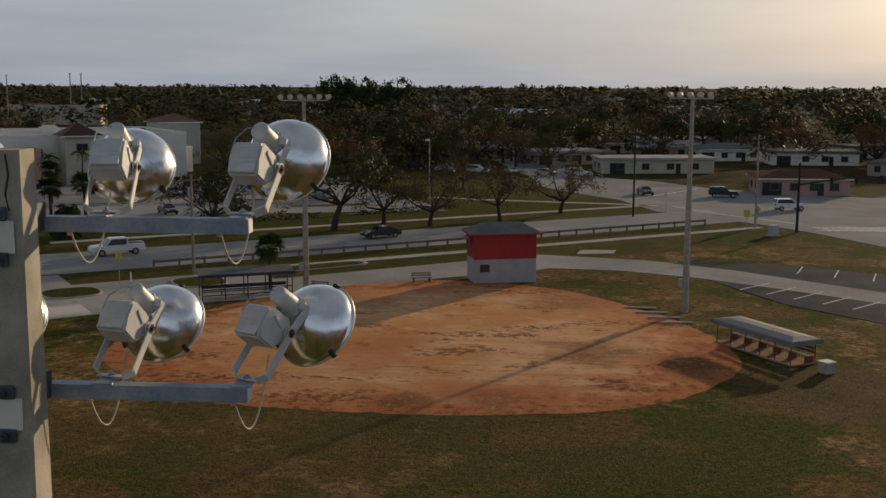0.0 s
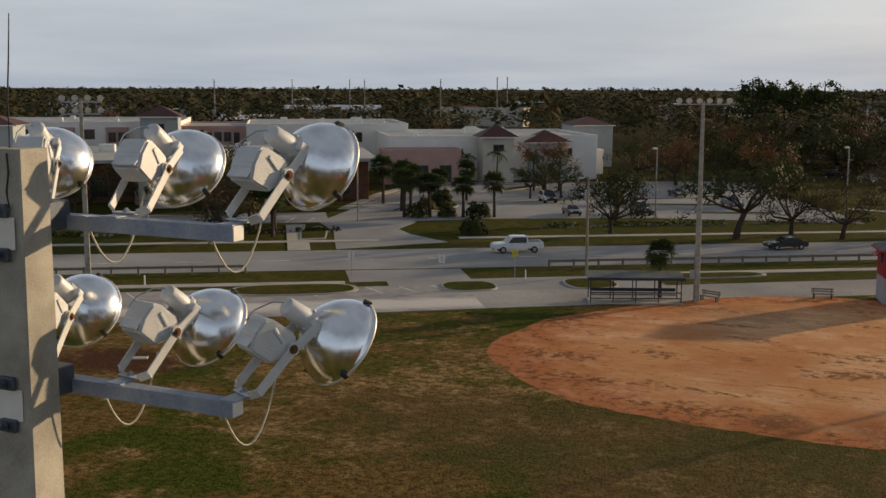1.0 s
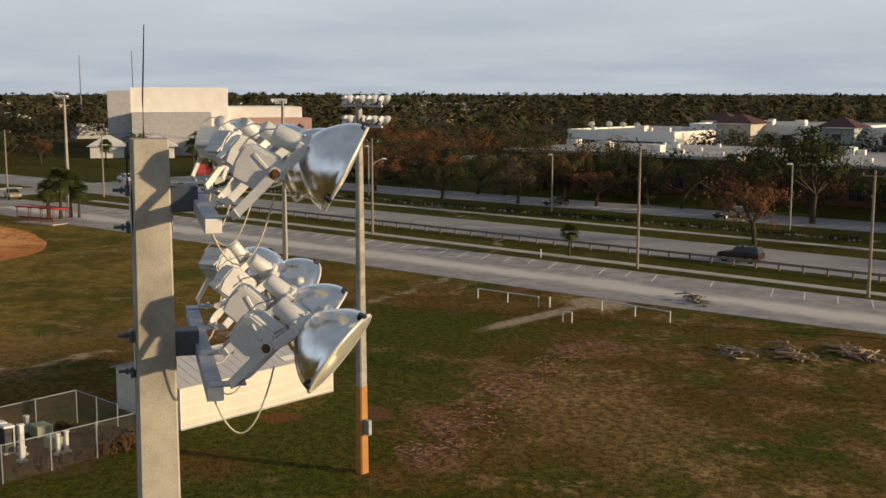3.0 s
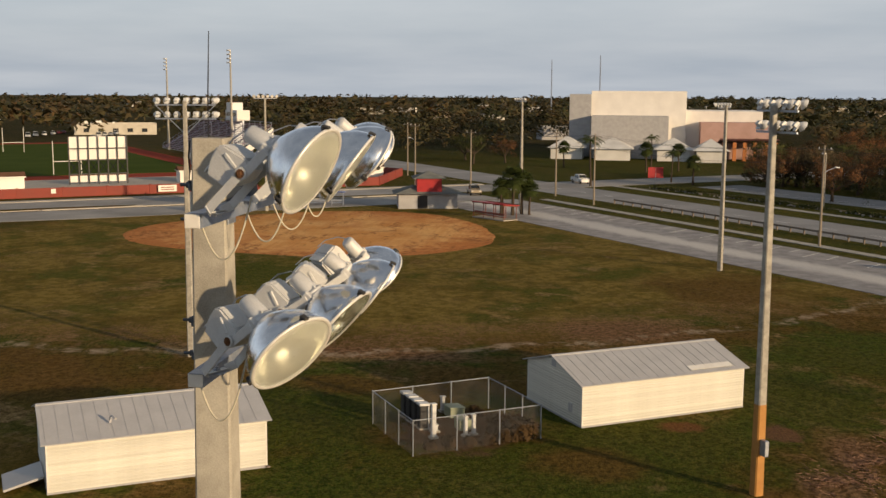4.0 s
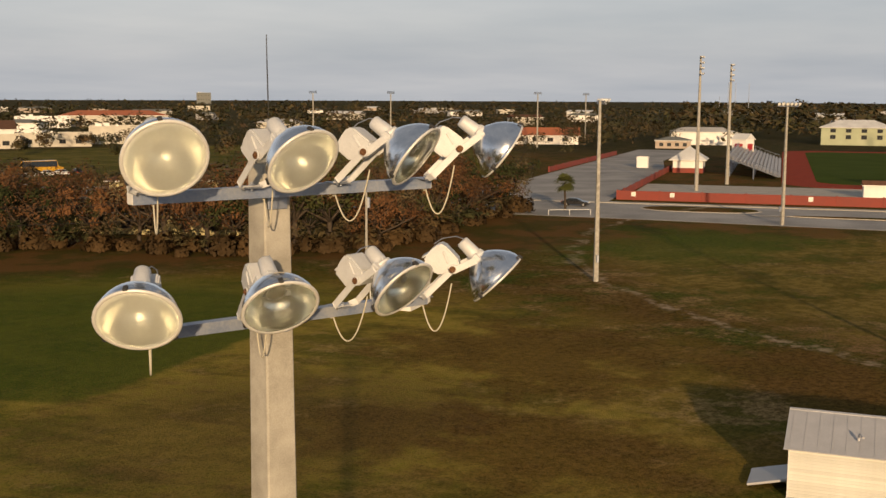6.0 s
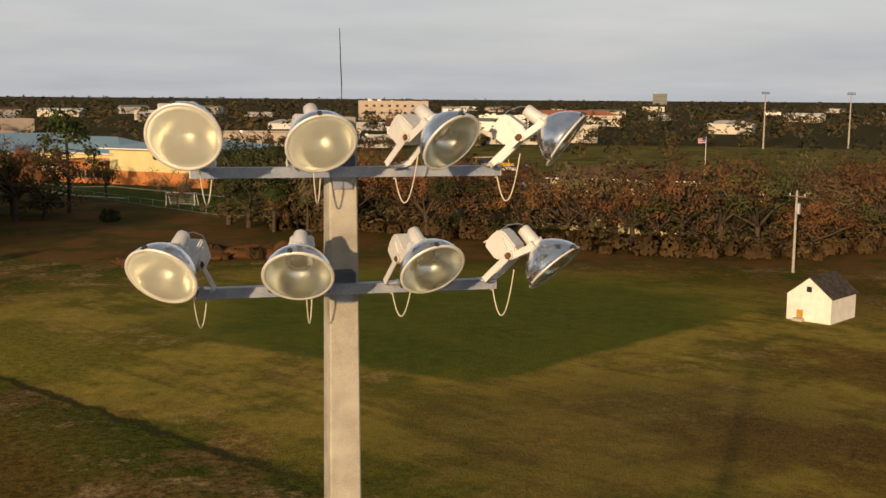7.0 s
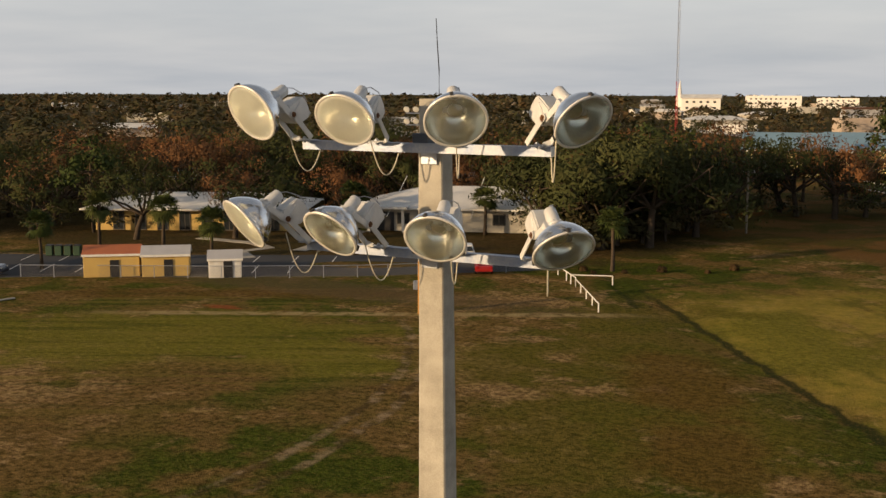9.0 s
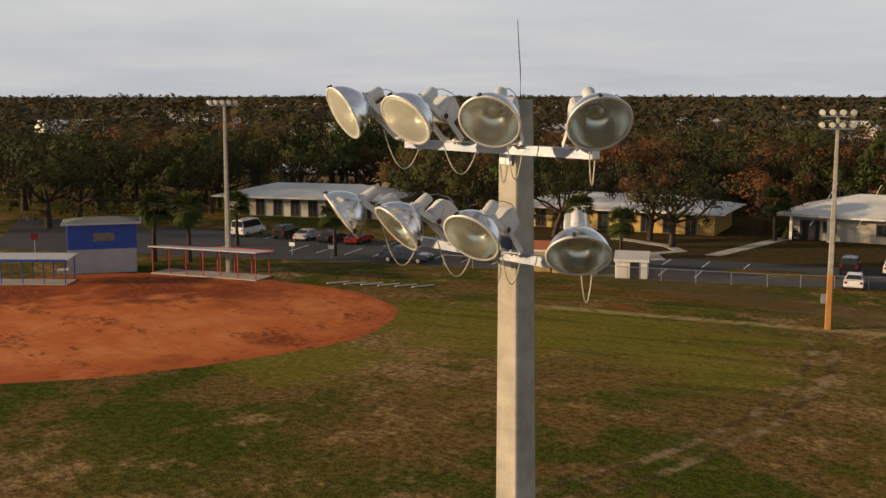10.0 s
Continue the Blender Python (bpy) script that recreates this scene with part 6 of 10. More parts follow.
def bench_shelter(x, y, turn, L, d, h):
    """A low hipped sheet roof on thin posts over one long bench with fins on a slab."""
    t = thing("dugout", pose(x, y, 0, 0, 0, turn), "low open dugout with a grey sheet roof and long bench", "dugout")
    bm = bmesh.new()
    rings = []
    for z, e in ((h - 0.30, 0.0), (h - 0.06, 0.05), (h, 0.16), (h + 0.14, d * 0.42)):
        rings.append([bm.verts.new((sx * (L / 2 + 0.3 - e), sy * (d / 2 + 0.25 - e), z)) for sx, sy in ((-1, -1), (1, -1), (1, 1), (-1, 1))])
    for a, b_ in zip(rings, rings[1:]):
        for k in range(4):
            bm.faces.new((a[k], a[(k + 1) % 4], b_[(k + 1) % 4], b_[k]))
    bm.faces.new(rings[-1])
    bm.faces.new(list(reversed(rings[0])))
    part("roof", bm, DULL_ROOF, t)
    part("slab", solid((L, d, 0.12), (0, 0, 0.06), bevel=0.02), PINK_SLAB, t, "pinkish concrete floor slab")
    n = 6
    for k in range(n):
        xx = -L / 2 + 0.15 + (L - 0.3) * k / (n - 1)
        part("post", rod(bmesh.new(), (xx, -d / 2 + 0.08, 0), (xx, -d / 2 + 0.08, h - 0.1), 0.04, 0.04, 6), WOOD_RED, t)
        part("post", rod(bmesh.new(), (xx, d / 2 - 0.08, 0), (xx, d / 2 - 0.08, h - 0.1), 0.04, 0.04, 6), WOOD_RED, t)
        part("fin", solid((0.10, 0.75, 0.42), (xx, d / 2 - 0.62, 0.33), bevel=0.015), WOOD_RED, t)
    part("seat", solid((L - 0.2, 0.34, 0.06), (0, d / 2 - 0.62, 0.57), bevel=0.01), PAVING, t, "pale worn seat board")
    for z in (0.80, 1.05):
        part("back_board", solid((L - 0.2, 0.04, 0.17), (0, d / 2 - 0.20, z), bevel=0.01), WOOD_RED, t)


DULL_ROOF = material("dull_sheet_roof", (0.17, 0.18, 0.20), 0.6, 0.1, (0.10, 0.105, 0.12), 0.9, 9, 0.12)
PINK_SLAB = material("pinkish_slab", (0.42, 0.29, 0.22), 0.9, 0, (0.26, 0.16, 0.11), 0.9, 8, 0.15)
bench_shelter(-19.7, -72.2, 119.5, 7.9, 2.3, 1.75)
dugout(21.6, -88.9, 203.6, 7.8, 2.2, 2.35, SHINGLE, NAVY_TIMBER, "open dugout with a grey roof over dark slatted benches")
dugout(-94.2, 45.2, 209, 12.2, 2.6, 2.7, GREY_METAL, RED_PAINT, "long open dugout with a pale roof on red posts", False, False)
dugout(-102.0, 28.4, 50, 10.4, 2.6, 2.55, GREY_METAL, BLUE_PAINT, "long open dugout with a pale roof on blue posts", False, False)
dugout(157.6, 12.6, 46, 7.0, 2.4, 2.3, RED_PAINT, WOOD_RED, "low open dugout with a dull red roof beside a palm", True, False)
dugout(172.0, 44.0, 100, 9.5, 2.2, 2.2, BLUE_PAINT, GALV, "low open dugout with a blue roof on thin metal posts", True, False, False)


def bench(x, y, turn, label):
    t = thing("bench", pose(x, y, 0, 0, 0, turn), label, "bench", "benches beside the diamond")
    for k in range(3):
        part("seat_slat", solid((1.9, 0.12, 0.05), (0, -0.15 + 0.15 * k, 0.45), bevel=0.006), WOOD_GREY, t)
    for k in range(2):
        part("back_slat", solid((1.9, 0.04, 0.13), (0, 0.25, 0.65 + 0.2 * k), (-8, 0, 0), 0.006), WOOD_GREY, t)
    for sx in (-0.75, 0.75):
        part("leg", solid((0.08, 0.5, 0.44), (sx, 0, 0.22), bevel=0.01), BLACK_METAL, t)
        part("back_post", solid((0.07, 0.06, 0.9), (sx, 0.29, 0.48), (-6, 0, 0), 0.01), BLACK_METAL, t)
    return t


bench(6.9, -97.6, 195, "dark slatted bench behind the clay infield")
bench(15.7, -92.0, 160, "dark slatted bench beside the light pole")


def plank(x, y, turn, L, label, group):
    t = thing("ground_plank", pose(x, y, 0.09, 0, 0, turn), label, "plank", group)
    part("board", solid((L, 0.28, 0.12), bevel=0.02), PAVING, t)
    return t


for k in range(4):
    plank(-12.6 - 0.75 * k, -87.0 + 1.9 * k, 176 + 3 * k, 2.6, "pale concrete wheel stop on the grass", "wheel stops by the pole")
for k in range(6):
    plank(-82 + 1.35 * k, 52.6 + 1.05 * k, 78, 2.3, "pale concrete wheel stop on the grass", "wheel stops by the red diamond")
ub = thing("utility_box", pose(-22.6, -66.8, 0, 0, 0, 30), "small pale concrete utility box beside the dugout", "utility box")
part("body", solid((0.8, 0.8, 0.75), (0, 0, 0.38), bevel=0.04), PAVING, ub)
part("lid", solid((0.88, 0.88, 0.08), (0, 0, 0.79), bevel=0.02), WHITE_PAINT, ub)

# ---- timber rail along the main road ----
rail = thing("timber_rail", pose(0, 0, 0), "low weathered timber guard rail along the main road", "guard rail")
pst = mesh_of("post", solid((0.2, 0.2, 0.95), (0, 0, 0.42), bevel=0.02), WOOD_GREY)
for s0, s1 in ((-103, -29.5), (1.5, 148)):
    n = int((s1 - s0) / 2.6)
    pts = [Vector((*on_road(s0 + (s1 - s0) * k / n, "rail"), 0)) for k in range(n + 1)]
    for k, p in enumerate(pts):
        d = pts[min(k + 1, n)] - pts[max(k - 1, 0)]
        part("post", pst, None, rail, at=pose(p.x, p.y, 0, 0, 0, math.degrees(math.atan2(d.y, d.x))))
    for k in range(0, n, 2):
        a, b_ = pts[k], pts[min(k + 2, n)]
        d = b_ - a
        part("beam", solid((d.length, 0.1, 0.26), (0, 0, 0.72), bevel=0.015), WOOD_GREY, rail, at=pose((a.x + b_.x) / 2, (a.y + b_.y) / 2, 0, 0, 0, math.degrees(math.atan2(d.y, d.x))))


def pipe_gate(a, b_, label, h=0.9, mat=None):
    """A low horizontal pipe barrier on posts."""
    a, b_ = Vector((*a, 0)), Vector((*b_, 0))
    t = thing("pipe_barrier", pose(a.x, a.y, 0), label, "barrier", "low pipe barriers")
    d = b_ - a
    n = max(2, int(d.length / 2.6) + 1)
    for k in range(n):
        p = d * (k / (n - 1))
        part("post", rod(bmesh.new(), p, p + Vector((0, 0, h)), 0.06, None, 8), mat or CAST, t)
    part("pipe", rod(bmesh.new(), Vector((0, 0, h)), d + Vector((0, 0, h)), 0.055, None, 8), mat or CAST, t)
    return t


PB = "low white-painted pipe barrier on short posts"
pipe_gate((87.2, -29.7), (82.0, -33.6), PB)
pipe_gate((78.9, -38.2), (73.0, -41.6), PB)
pipe_gate((75.4, -33.2), (74.9, -33.8), "short white-painted post pair beside the gap", 0.9)
pipe_gate((-37.5, 94.5), (-33.4, 88.9), PB, 0.9, WHITE_PAINT)
pipe_gate((-33.4, 88.9), (-27.2, 78.4), "long low white-painted timber barrier", 0.75, WHITE_PAINT)
pipe_gate((-34.4, 90.2), (-30.6, 91.4), PB, 0.9, WHITE_PAINT)
pipe_gate((116.8, 121.7), (122.8, 118.3), PB, 0.9)
for x, y in ((65.1, -76.1), (34.2, -95.1), (81.4, -34.4), (109, -44)):
    t = thing("marker_post", pose(x, y, 0), "short white marker post at the parking strip", "post", "marker posts")
    part("post", rod(bmesh.new(), (0, 0, 0), (0, 0, 0.95), 0.07, None, 8), WHITE_PAINT, t)

# ---- timber and brush piles ----


def pile(x, y, n, L, spread, mat, label, seed, category):
    rnd = random.Random(seed)
    t = thing(category.replace(" ", "_"), pose(x, y, 0), label, category)
    for k in range(n):
        z = 0.08 + 0.55 * rnd.random() ** 2 * (1 - 0.5 * rnd.random())
        part("piece", solid((L * (0.4 + 0.8 * rnd.random()), 0.10 + 0.1 * rnd.random(), 0.07 + 0.08 * rnd.random()), bevel=0.01), mat, t,
             at=pose(rnd.gauss(0, spread), rnd.gauss(0, spread * 0.45), z, rnd.uniform(-14, 14), rnd.uniform(-12, 12), rnd.uniform(-70, 70)))
    return t


PALE_WOOD = material("split_pale_timber", (0.36, 0.27, 0.19), 0.85, 0, (0.22, 0.15, 0.10), 2, 30, 0.3)
pile(58.6, -49.2, 46, 2.0, 1.3, PALE_WOOD, "heap of broken pale timber on the grass", 3, "timber pile")
pile(60.2, -44.8, 34, 1.8, 1.0, PALE_WOOD, "heap of broken pale timber on the grass", 4, "timber pile")
pile(61.4, -40.6, 18, 1.6, 0.9, WOOD_GREY, "small heap of broken timber on the grass", 5, "timber pile")
pile(58.0, -54.5, 5, 2.2, 1.2, PALE_WOOD, "few scattered laths on the grass", 6, "timber pile")
pile(80.5, -48.0, 22, 1.6, 1.0, WOOD_GREY, "small heap of dark branches on the grass", 7, "brush pile")
rng = np.random.default_rng(61)
n = 3200
f = rng.random(n)
cx = np.interp(f, (0, 0.35, 0.7, 1), (45.5, 51.5, 59.0, 68.0)) + rng.normal(size=n) * 0.9
cy = np.interp(f, (0, 0.35, 0.7, 1), (-14.0, -18.3, -24.0, -33.0)) + rng.normal(size=n) * 1.1
keep = np.sin(cx * 1.9) + np.sin(cy * 2.3 + 1) + rng.normal(size=n) * 0.6 > -0.3
bm = bmesh.new()
for x, y in zip(cx[keep], cy[keep]):
    a, L, h = rng.uniform(0, math.pi), rng.uniform(0.10, 0.50), rng.uniform(0.01, 0.08)
    d = Vector((math.cos(a) * L, math.sin(a) * L, rng.uniform(-0.02, 0.12)))
    rod(bm, Vector((x, y, h)), Vector((x, y, h)) + d, rng.uniform(0.008, 0.022), 0.005, 3, False)
LITTER = material("dry_branches", (0.30, 0.185, 0.13), 0.9, 0, (0.15, 0.085, 0.06), 1.2, 20, 0.2)
tagged(new("branch_litter", mesh_of("branch_litter", bm, LITTER)), "strewn dry red-brown branches over the grass", "branches", kind="stuff")
ash = thing("ash_slab", pose(46.6, -53.9, 0.03, 0, 0, 30), "pale ash-covered slab in the burnt patch", "slab")
part("slab", solid((1.2, 0.7, 0.08), bevel=0.02), PAVING, ash)

dmp = thing("dumpster", pose(159.3, 58.2, 0, 0, 0, -90), "open orange steel dumpster beside the road", "dumpster")
bm = bmesh.new()
lo = [(-2.0, -0.9), (2.0, -0.9), (2.0, 0.9), (-2.0, 0.9)]
v0 = [bm.verts.new((x * 0.9, y * 0.9, 0.1)) for x, y in lo]
v1 = [bm.verts.new((x * 1.12, y, 1.4)) for x, y in lo]
v2 = [bm.verts.new((x * 1.06, y * 0.92, 1.4)) for x, y in lo]
v3 = [bm.verts.new((x * 0.85, y * 0.85, 0.3)) for x, y in lo]
for r0, r1 in ((v0, v1), (v1, v2), (v2, v3)):
    for k in range(4):
        bm.faces.new((r0[k], r0[(k + 1) % 4], r1[(k + 1) % 4], r1[k]))
bm.faces.new(v3)
bm.faces.new(list(reversed(v0)))
DUMP = material("orange_dumpster_paint", (0.50, 0.10, 0.02), 0.55, 0, (0.36, 0.07, 0.02), 2, 20, 0.1)
part("body", bm, DUMP, dmp)
for k in range(6):
    part("rib", solid((0.08, 0.1, 1.15), (-1.8 + 0.72 * k, -0.9, 0.75), (-4, 0, 0), 0.01), DUMP, dmp)

# ---- buildings ----
PINK = material("pink_stucco", (0.48, 0.32, 0.29), 0.8, 0, (0.38, 0.25, 0.22), 0.4, 8, 0.08)
CREAM = material("cream_stucco", (0.55, 0.52, 0.45), 0.8, 0, (0.43, 0.40, 0.34), 0.4, 8, 0.08)
WHITE_STUCCO = material("white_stucco", (0.80, 0.78, 0.74), 0.8, 0, (0.68, 0.66, 0.63), 0.3, 8, 0.08)
GREY_PANEL = material("grey_green_panel", (0.36, 0.40, 0.40), 0.7, 0, (0.29, 0.33, 0.33), 0.4, 8, 0.05)
BRICK = material("brown_brick", (0.20, 0.095, 0.060), 0.85, 0, (0.13, 0.062, 0.042), 1.5, 14, 0.2)
RED_ROOF = material("dark_red_roof", (0.085, 0.022, 0.021), 0.7, 0, (0.05, 0.016, 0.015), 0.6, 10, 0.15)
ORANGE_ROOF = material("orange_tile_roof", (0.42, 0.13, 0.05), 0.75, 0, (0.30, 0.09, 0.04), 0.6, 10, 0.15)
MEMBRANE = material("pale_roof_membrane", (0.46, 0.46, 0.45), 0.8, 0, (0.30, 0.30, 0.30), 0.12, 3, 0.1)
WHITE_ROOF = material("white_metal_roof", (0.70, 0.70, 0.68), 0.5, 0.0, (0.48, 0.48, 0.47), 0.25, 6, 0.08)
YELLOW_WALL = material("yellow_stucco", (0.60, 0.52, 0.29), 0.8, 0, (0.50, 0.43, 0.23), 0.4, 8, 0.08)
OCHRE = material("ochre_painted_wall", (0.55, 0.38, 0.12), 0.7, 0, (0.46, 0.31, 0.10), 0.5, 10, 0.08)
ORANGE_WALL = material("orange_stucco", (0.48, 0.20, 0.08), 0.8, 0, (0.38, 0.15, 0.06), 0.5, 10, 0.08)
BLUE_ROOF = material("blue_metal_roof", (0.20, 0.33, 0.42), 0.45, 0.2, (0.15, 0.26, 0.34), 0.3, 8, 0.05)
GREEN_STUCCO = material("pale_green_stucco", (0.40, 0.43, 0.30), 0.8, 0, (0.33, 0.36, 0.25), 0.4, 8, 0.08)
BROWN_ROOF = material("brown_shingle", (0.16, 0.085, 0.055), 0.85, 0, (0.10, 0.055, 0.04), 0.7, 10, 0.2)
TAN = material("tan_stucco", (0.44, 0.37, 0.31), 0.8, 0, (0.35, 0.29, 0.24), 0.4, 8, 0.08)
HOUSE_WALLS = [WHITE_STUCCO, CREAM, TAN, GREY_BLOCK, PINK]
HOUSE_ROOFS = [SHINGLE, BROWN_ROOF, WHITE_ROOF, MEMBRANE, SHINGLE]
BRONZE = material("bronze_window_frame", (0.13, 0.115, 0.10), 0.5, 0.3, (0.08, 0.07, 0.06), 2, 20, 0.03)
FOOT = []      # footprints: centre, half sizes, turn
WIN_CACHE = {}


def window_mesh(w, h):
    key = (round(w, 1), round(h, 1))
    if key not in WIN_CACHE:
        bm = bmesh.new()
        for sx in (-1, 1):
            block(bm, (0.12, 0.16, h + 0.12), (sx * w / 2, 0, 0))
        for sz in (-1, 1):
            block(bm, (w, 0.16, 0.12), (0, 0, sz * h / 2))
        WIN_CACHE[key] = (mesh_of("window", bm, BRONZE), mesh_of("pane", solid((w, 0.05, h)), GLASS_DARK), mesh_of("mullion", solid((0.07, 0.1, h)), BRONZE))
    return WIN_CACHE[key]


def clear_of(x, y, margin=2.0):
    for cx, cy, hw, hd, a in FOOT:
        dx, dy = x - cx, y - cy
        c, s = math.cos(a), math.sin(a)
        if abs(dx * c + dy * s) < hw + margin and abs(-dx * s + dy * c) < hd + margin:
            return False
    return True


def building(name, label, category, x, y, turn, w, d, h, wall, roof, style="flat", rise=1.6, rows=(), over=0.5, group="", doors=(), band_mat=None, boxes=0, seed=1):
    """A house or hall. X runs along its front, the front faces -Y. rows: (side, count, sill height, width, height[, from, to])."""
    t = thing(name, pose(x, y, 0, 0, 0, turn), label, category, group)
    FOOT.append((x, y, w / 2, d / 2, radians(turn)))
    rnd = random.Random(seed)
    part("wall", solid((w, d, h), (0, 0, h / 2), bevel=0.04), wall, t)
    if band_mat:
        part("plinth", solid((w + 0.06, d + 0.06, h * 0.38), (0, 0, h * 0.19), bevel=0.02), band_mat, t)
    if style == "flat":
        rf = part("roof", solid((w - 0.5, d - 0.5, 0.1), (0, 0, h + 0.05)), roof, t)
        for sx, sy, L, r in ((0, -1, w, 0), (0, 1, w, 0), (1, 0, d, 90), (-1, 0, d, 90)):
            part("parapet", solid((L + 0.1, 0.3, 0.55), (0, 0, 0), bevel=0.02), wall, rf, at=pose(sx * (w / 2 - 0.12), sy * (d / 2 - 0.12), h + 0.2, 0, 0, r))
        for k in range(boxes):
            bx, by = rnd.uniform(-w * 0.42, w * 0.42), rnd.uniform(-d * 0.4, d * 0.4)
            s = rnd.choice((0.8, 1.0, 1.6, 2.4))
            part("roof_unit", solid((s, s * 0.8, 0.6 + 0.4 * s), (bx, by, h + 0.3 + 0.2 * s), bevel=0.03), WHITE_PAINT, rf)
    elif style == "eave":
        rf = part("roof", solid((w + 2 * over, d + 2 * over, 0.55), (0, 0, h + 0.2), bevel=0.05), roof, t)
        for k in range(boxes):
            s = rnd.choice((0.6, 0.8, 1.0, 1.4, 2.6))
            part("roof_unit", solid((s, s * 0.8, 0.5 + 0.35 * s), (rnd.uniform(-w * 0.45, w * 0.45), rnd.uniform(-d * 0.42, d * 0.42), h + 0.7 + 0.17 * s), bevel=0.03), WHITE_PAINT, rf)
    else:
        bm = bmesh.new()
        lo = [bm.verts.new(p) for p in ((-w / 2 - over, -d / 2 - over, h), (w / 2 + over, -d / 2 - over, h), (w / 2 + over, d / 2 + over, h), (-w / 2 - over, d / 2 + over, h))]
        if style == "gable":
            hi = [bm.verts.new((-w / 2 - over, 0, h + rise)), bm.verts.new((w / 2 + over, 0, h + rise))]
        else:
            r = max((w - d) / 2, 0.05)
            hi = [bm.verts.new((-r, 0, h + rise)), bm.verts.new((r, 0, h + rise))]
        bm.faces.new((lo[0], lo[1], hi[1], hi[0]))
        bm.faces.new((lo[2], lo[3], hi[0], hi[1]))
        bm.faces.new((lo[1], lo[2], hi[1]))
        bm.faces.new((lo[3], lo[0], hi[0]))
        bm.faces.new(list(reversed(lo)))
        rf = part("roof", bm, roof, t)
        for sx, sy, L, q in ((0, -1, w + 2 * over, 0), (0, 1, w + 2 * over, 0)):
            part("fascia", solid((L, 0.08, 0.22)), WHITE_PAINT, rf, at=pose(0, sy * (d / 2 + over), h - 0.08))
    for row in rows:
        side, n, sill, ww, wh = row[:5]
        f0, f1 = row[5:7] if len(row) > 5 else (0.06, 0.94)
        L = w if side in (0, 2) else d
        fr, pn, mu = window_mesh(ww, wh)
        for k in range(n):
            u = L * ((f0 + (f1 - f0) * ((k + 0.5) / n)) - 0.5)
            px, py, rz = ((u, -d / 2, 0), (w / 2, u, 90), (-u, d / 2, 180), (-w / 2, -u, 270))[side]
            o = part("window", fr, None, t, at=pose(px, py, sill + wh / 2, 0, 0, rz))
            part("pane", pn, None, o)
            if ww > 1.0:
                part("mullion", mu, None, o)
    for side, u, dw, dh in doors:
        px, py, rz = ((u, -d / 2, 0), (w / 2, u, 90), (-u, d / 2, 180), (-w / 2, -u, 270))[side]
        part("door", solid((dw, 0.14, dh), (0, 0, dh / 2), bevel=0.01), BLACK_METAL, t, at=pose(px, py, 0.02, 0, 0, rz))
    return t


RT = math.degrees(math.atan2(RU.y, RU.x))      # the road's bearing


def by_road(s0, s1, o0, o1):
    """Centre, size and turn of a block that faces the road from beyond it (front towards the park)."""
    p = RU * ((s0 + s1) / 2) + RN * ((o0 + o1) / 2)
    return p.x, p.y, RT + 180, abs(s1 - s0), abs(o1 - o0)


def school(s0, s1, o0, o1, h, wall, roof, label, **kw):
    x, y, t, w, d = by_road(s0, s1, o0, o1)
    return building("school_building", label, "school building", x, y, t, w, d, h, wall, roof, **kw)


# school: low brick classroom range in front, white ranges and hipped towers behind
school(20, 74, -176, -214, 6.4, BRICK, MEMBRANE, "low brick school range with a broad pale flat roof", style="eave", over=1.6, rows=((0, 9, 0.9, 2.6, 3.2),), boxes=24, seed=3)
school(-17, 12, -176, -214, 6.4, BRICK, MEMBRANE, "low brick school range with a broad pale flat roof", style="eave", over=1.6, rows=((0, 5, 0.9, 2.6, 3.2),), boxes=12, seed=4)
school(80, 128, -178, -214, 6.6, BRICK, MEMBRANE, "low brick school range with a pale flat roof", style="eave", over=1.4, rows=((0, 8, 1.0, 2.6, 3.0),), boxes=10, seed=5)
school(12, 20, -172, -200, 5.6, PINK, MEMBRANE, "pink arched entrance between brick school ranges", rows=((0, 2, 0.2, 2.4, 3.4),), seed=6)
school(18, 80, -238, -272, 10.4, WHITE_STUCCO, MEMBRANE, "long white two-storey school range with dark windows", rows=((0, 9, 7.2, 2.4, 2.0), (0, 9, 1.4, 2.4, 2.0)), boxes=8, seed=7)
school(4, 18, -239, -268, 9.4, PINK, MEMBRANE, "pink link building between white school ranges", rows=((0, 3, 6.0, 2.8, 2.4),))
school(-31, 4, -237, -270, 9.9, WHITE_STUCCO, MEMBRANE, "long white two-storey school range with dark windows", rows=((0, 5, 6.4, 2.4, 2.0),), boxes=6, seed=9)
school(84, 124, -246, -280, 10.2, WHITE_STUCCO, MEMBRANE, "long white two-storey school range with dark windows", rows=((0, 7, 6.4, 2.4, 2.0),), boxes=6, seed=10)
for k in range(6):
    x, y, t, _, _ = by_road(66 - 11.0 * k, 62 - 11.0 * k, -237.6, -237.9)
    building("window_bay", "pink arched window bay on the white school wall", "window bay", x, y, t, 4.6, 0.8, 9.2, PINK, PINK, rows=((0, 2, 6.6, 1.5, 2.0),), group="pink window bays")
school(-66, -24, -210, -242, 8.4, WHITE_STUCCO, MEMBRANE, "white school hall with a flat roof beside the car park", rows=((0, 5, 4.6, 2.0, 1.6),), boxes=9, seed=11)
school(-37, -22, -202, -209, 6.2, PINK, MEMBRANE, "pink school entrance wing", rows=((0, 3, 0.4, 2.2, 3.2),), seed=12)
school(-71, -57, -222, -234, 4.8, WHITE_STUCCO, MEMBRANE, "low white school wing beside the car park", rows=((0, 3, 0.4, 2.2, 2.6),), seed=14)
school(-79.5, -70.5, -243, -255, 9.6, GREY_PANEL, RED_ROOF, "grey school tower block with a dark red hipped roof", style="hip", rise=1.9)
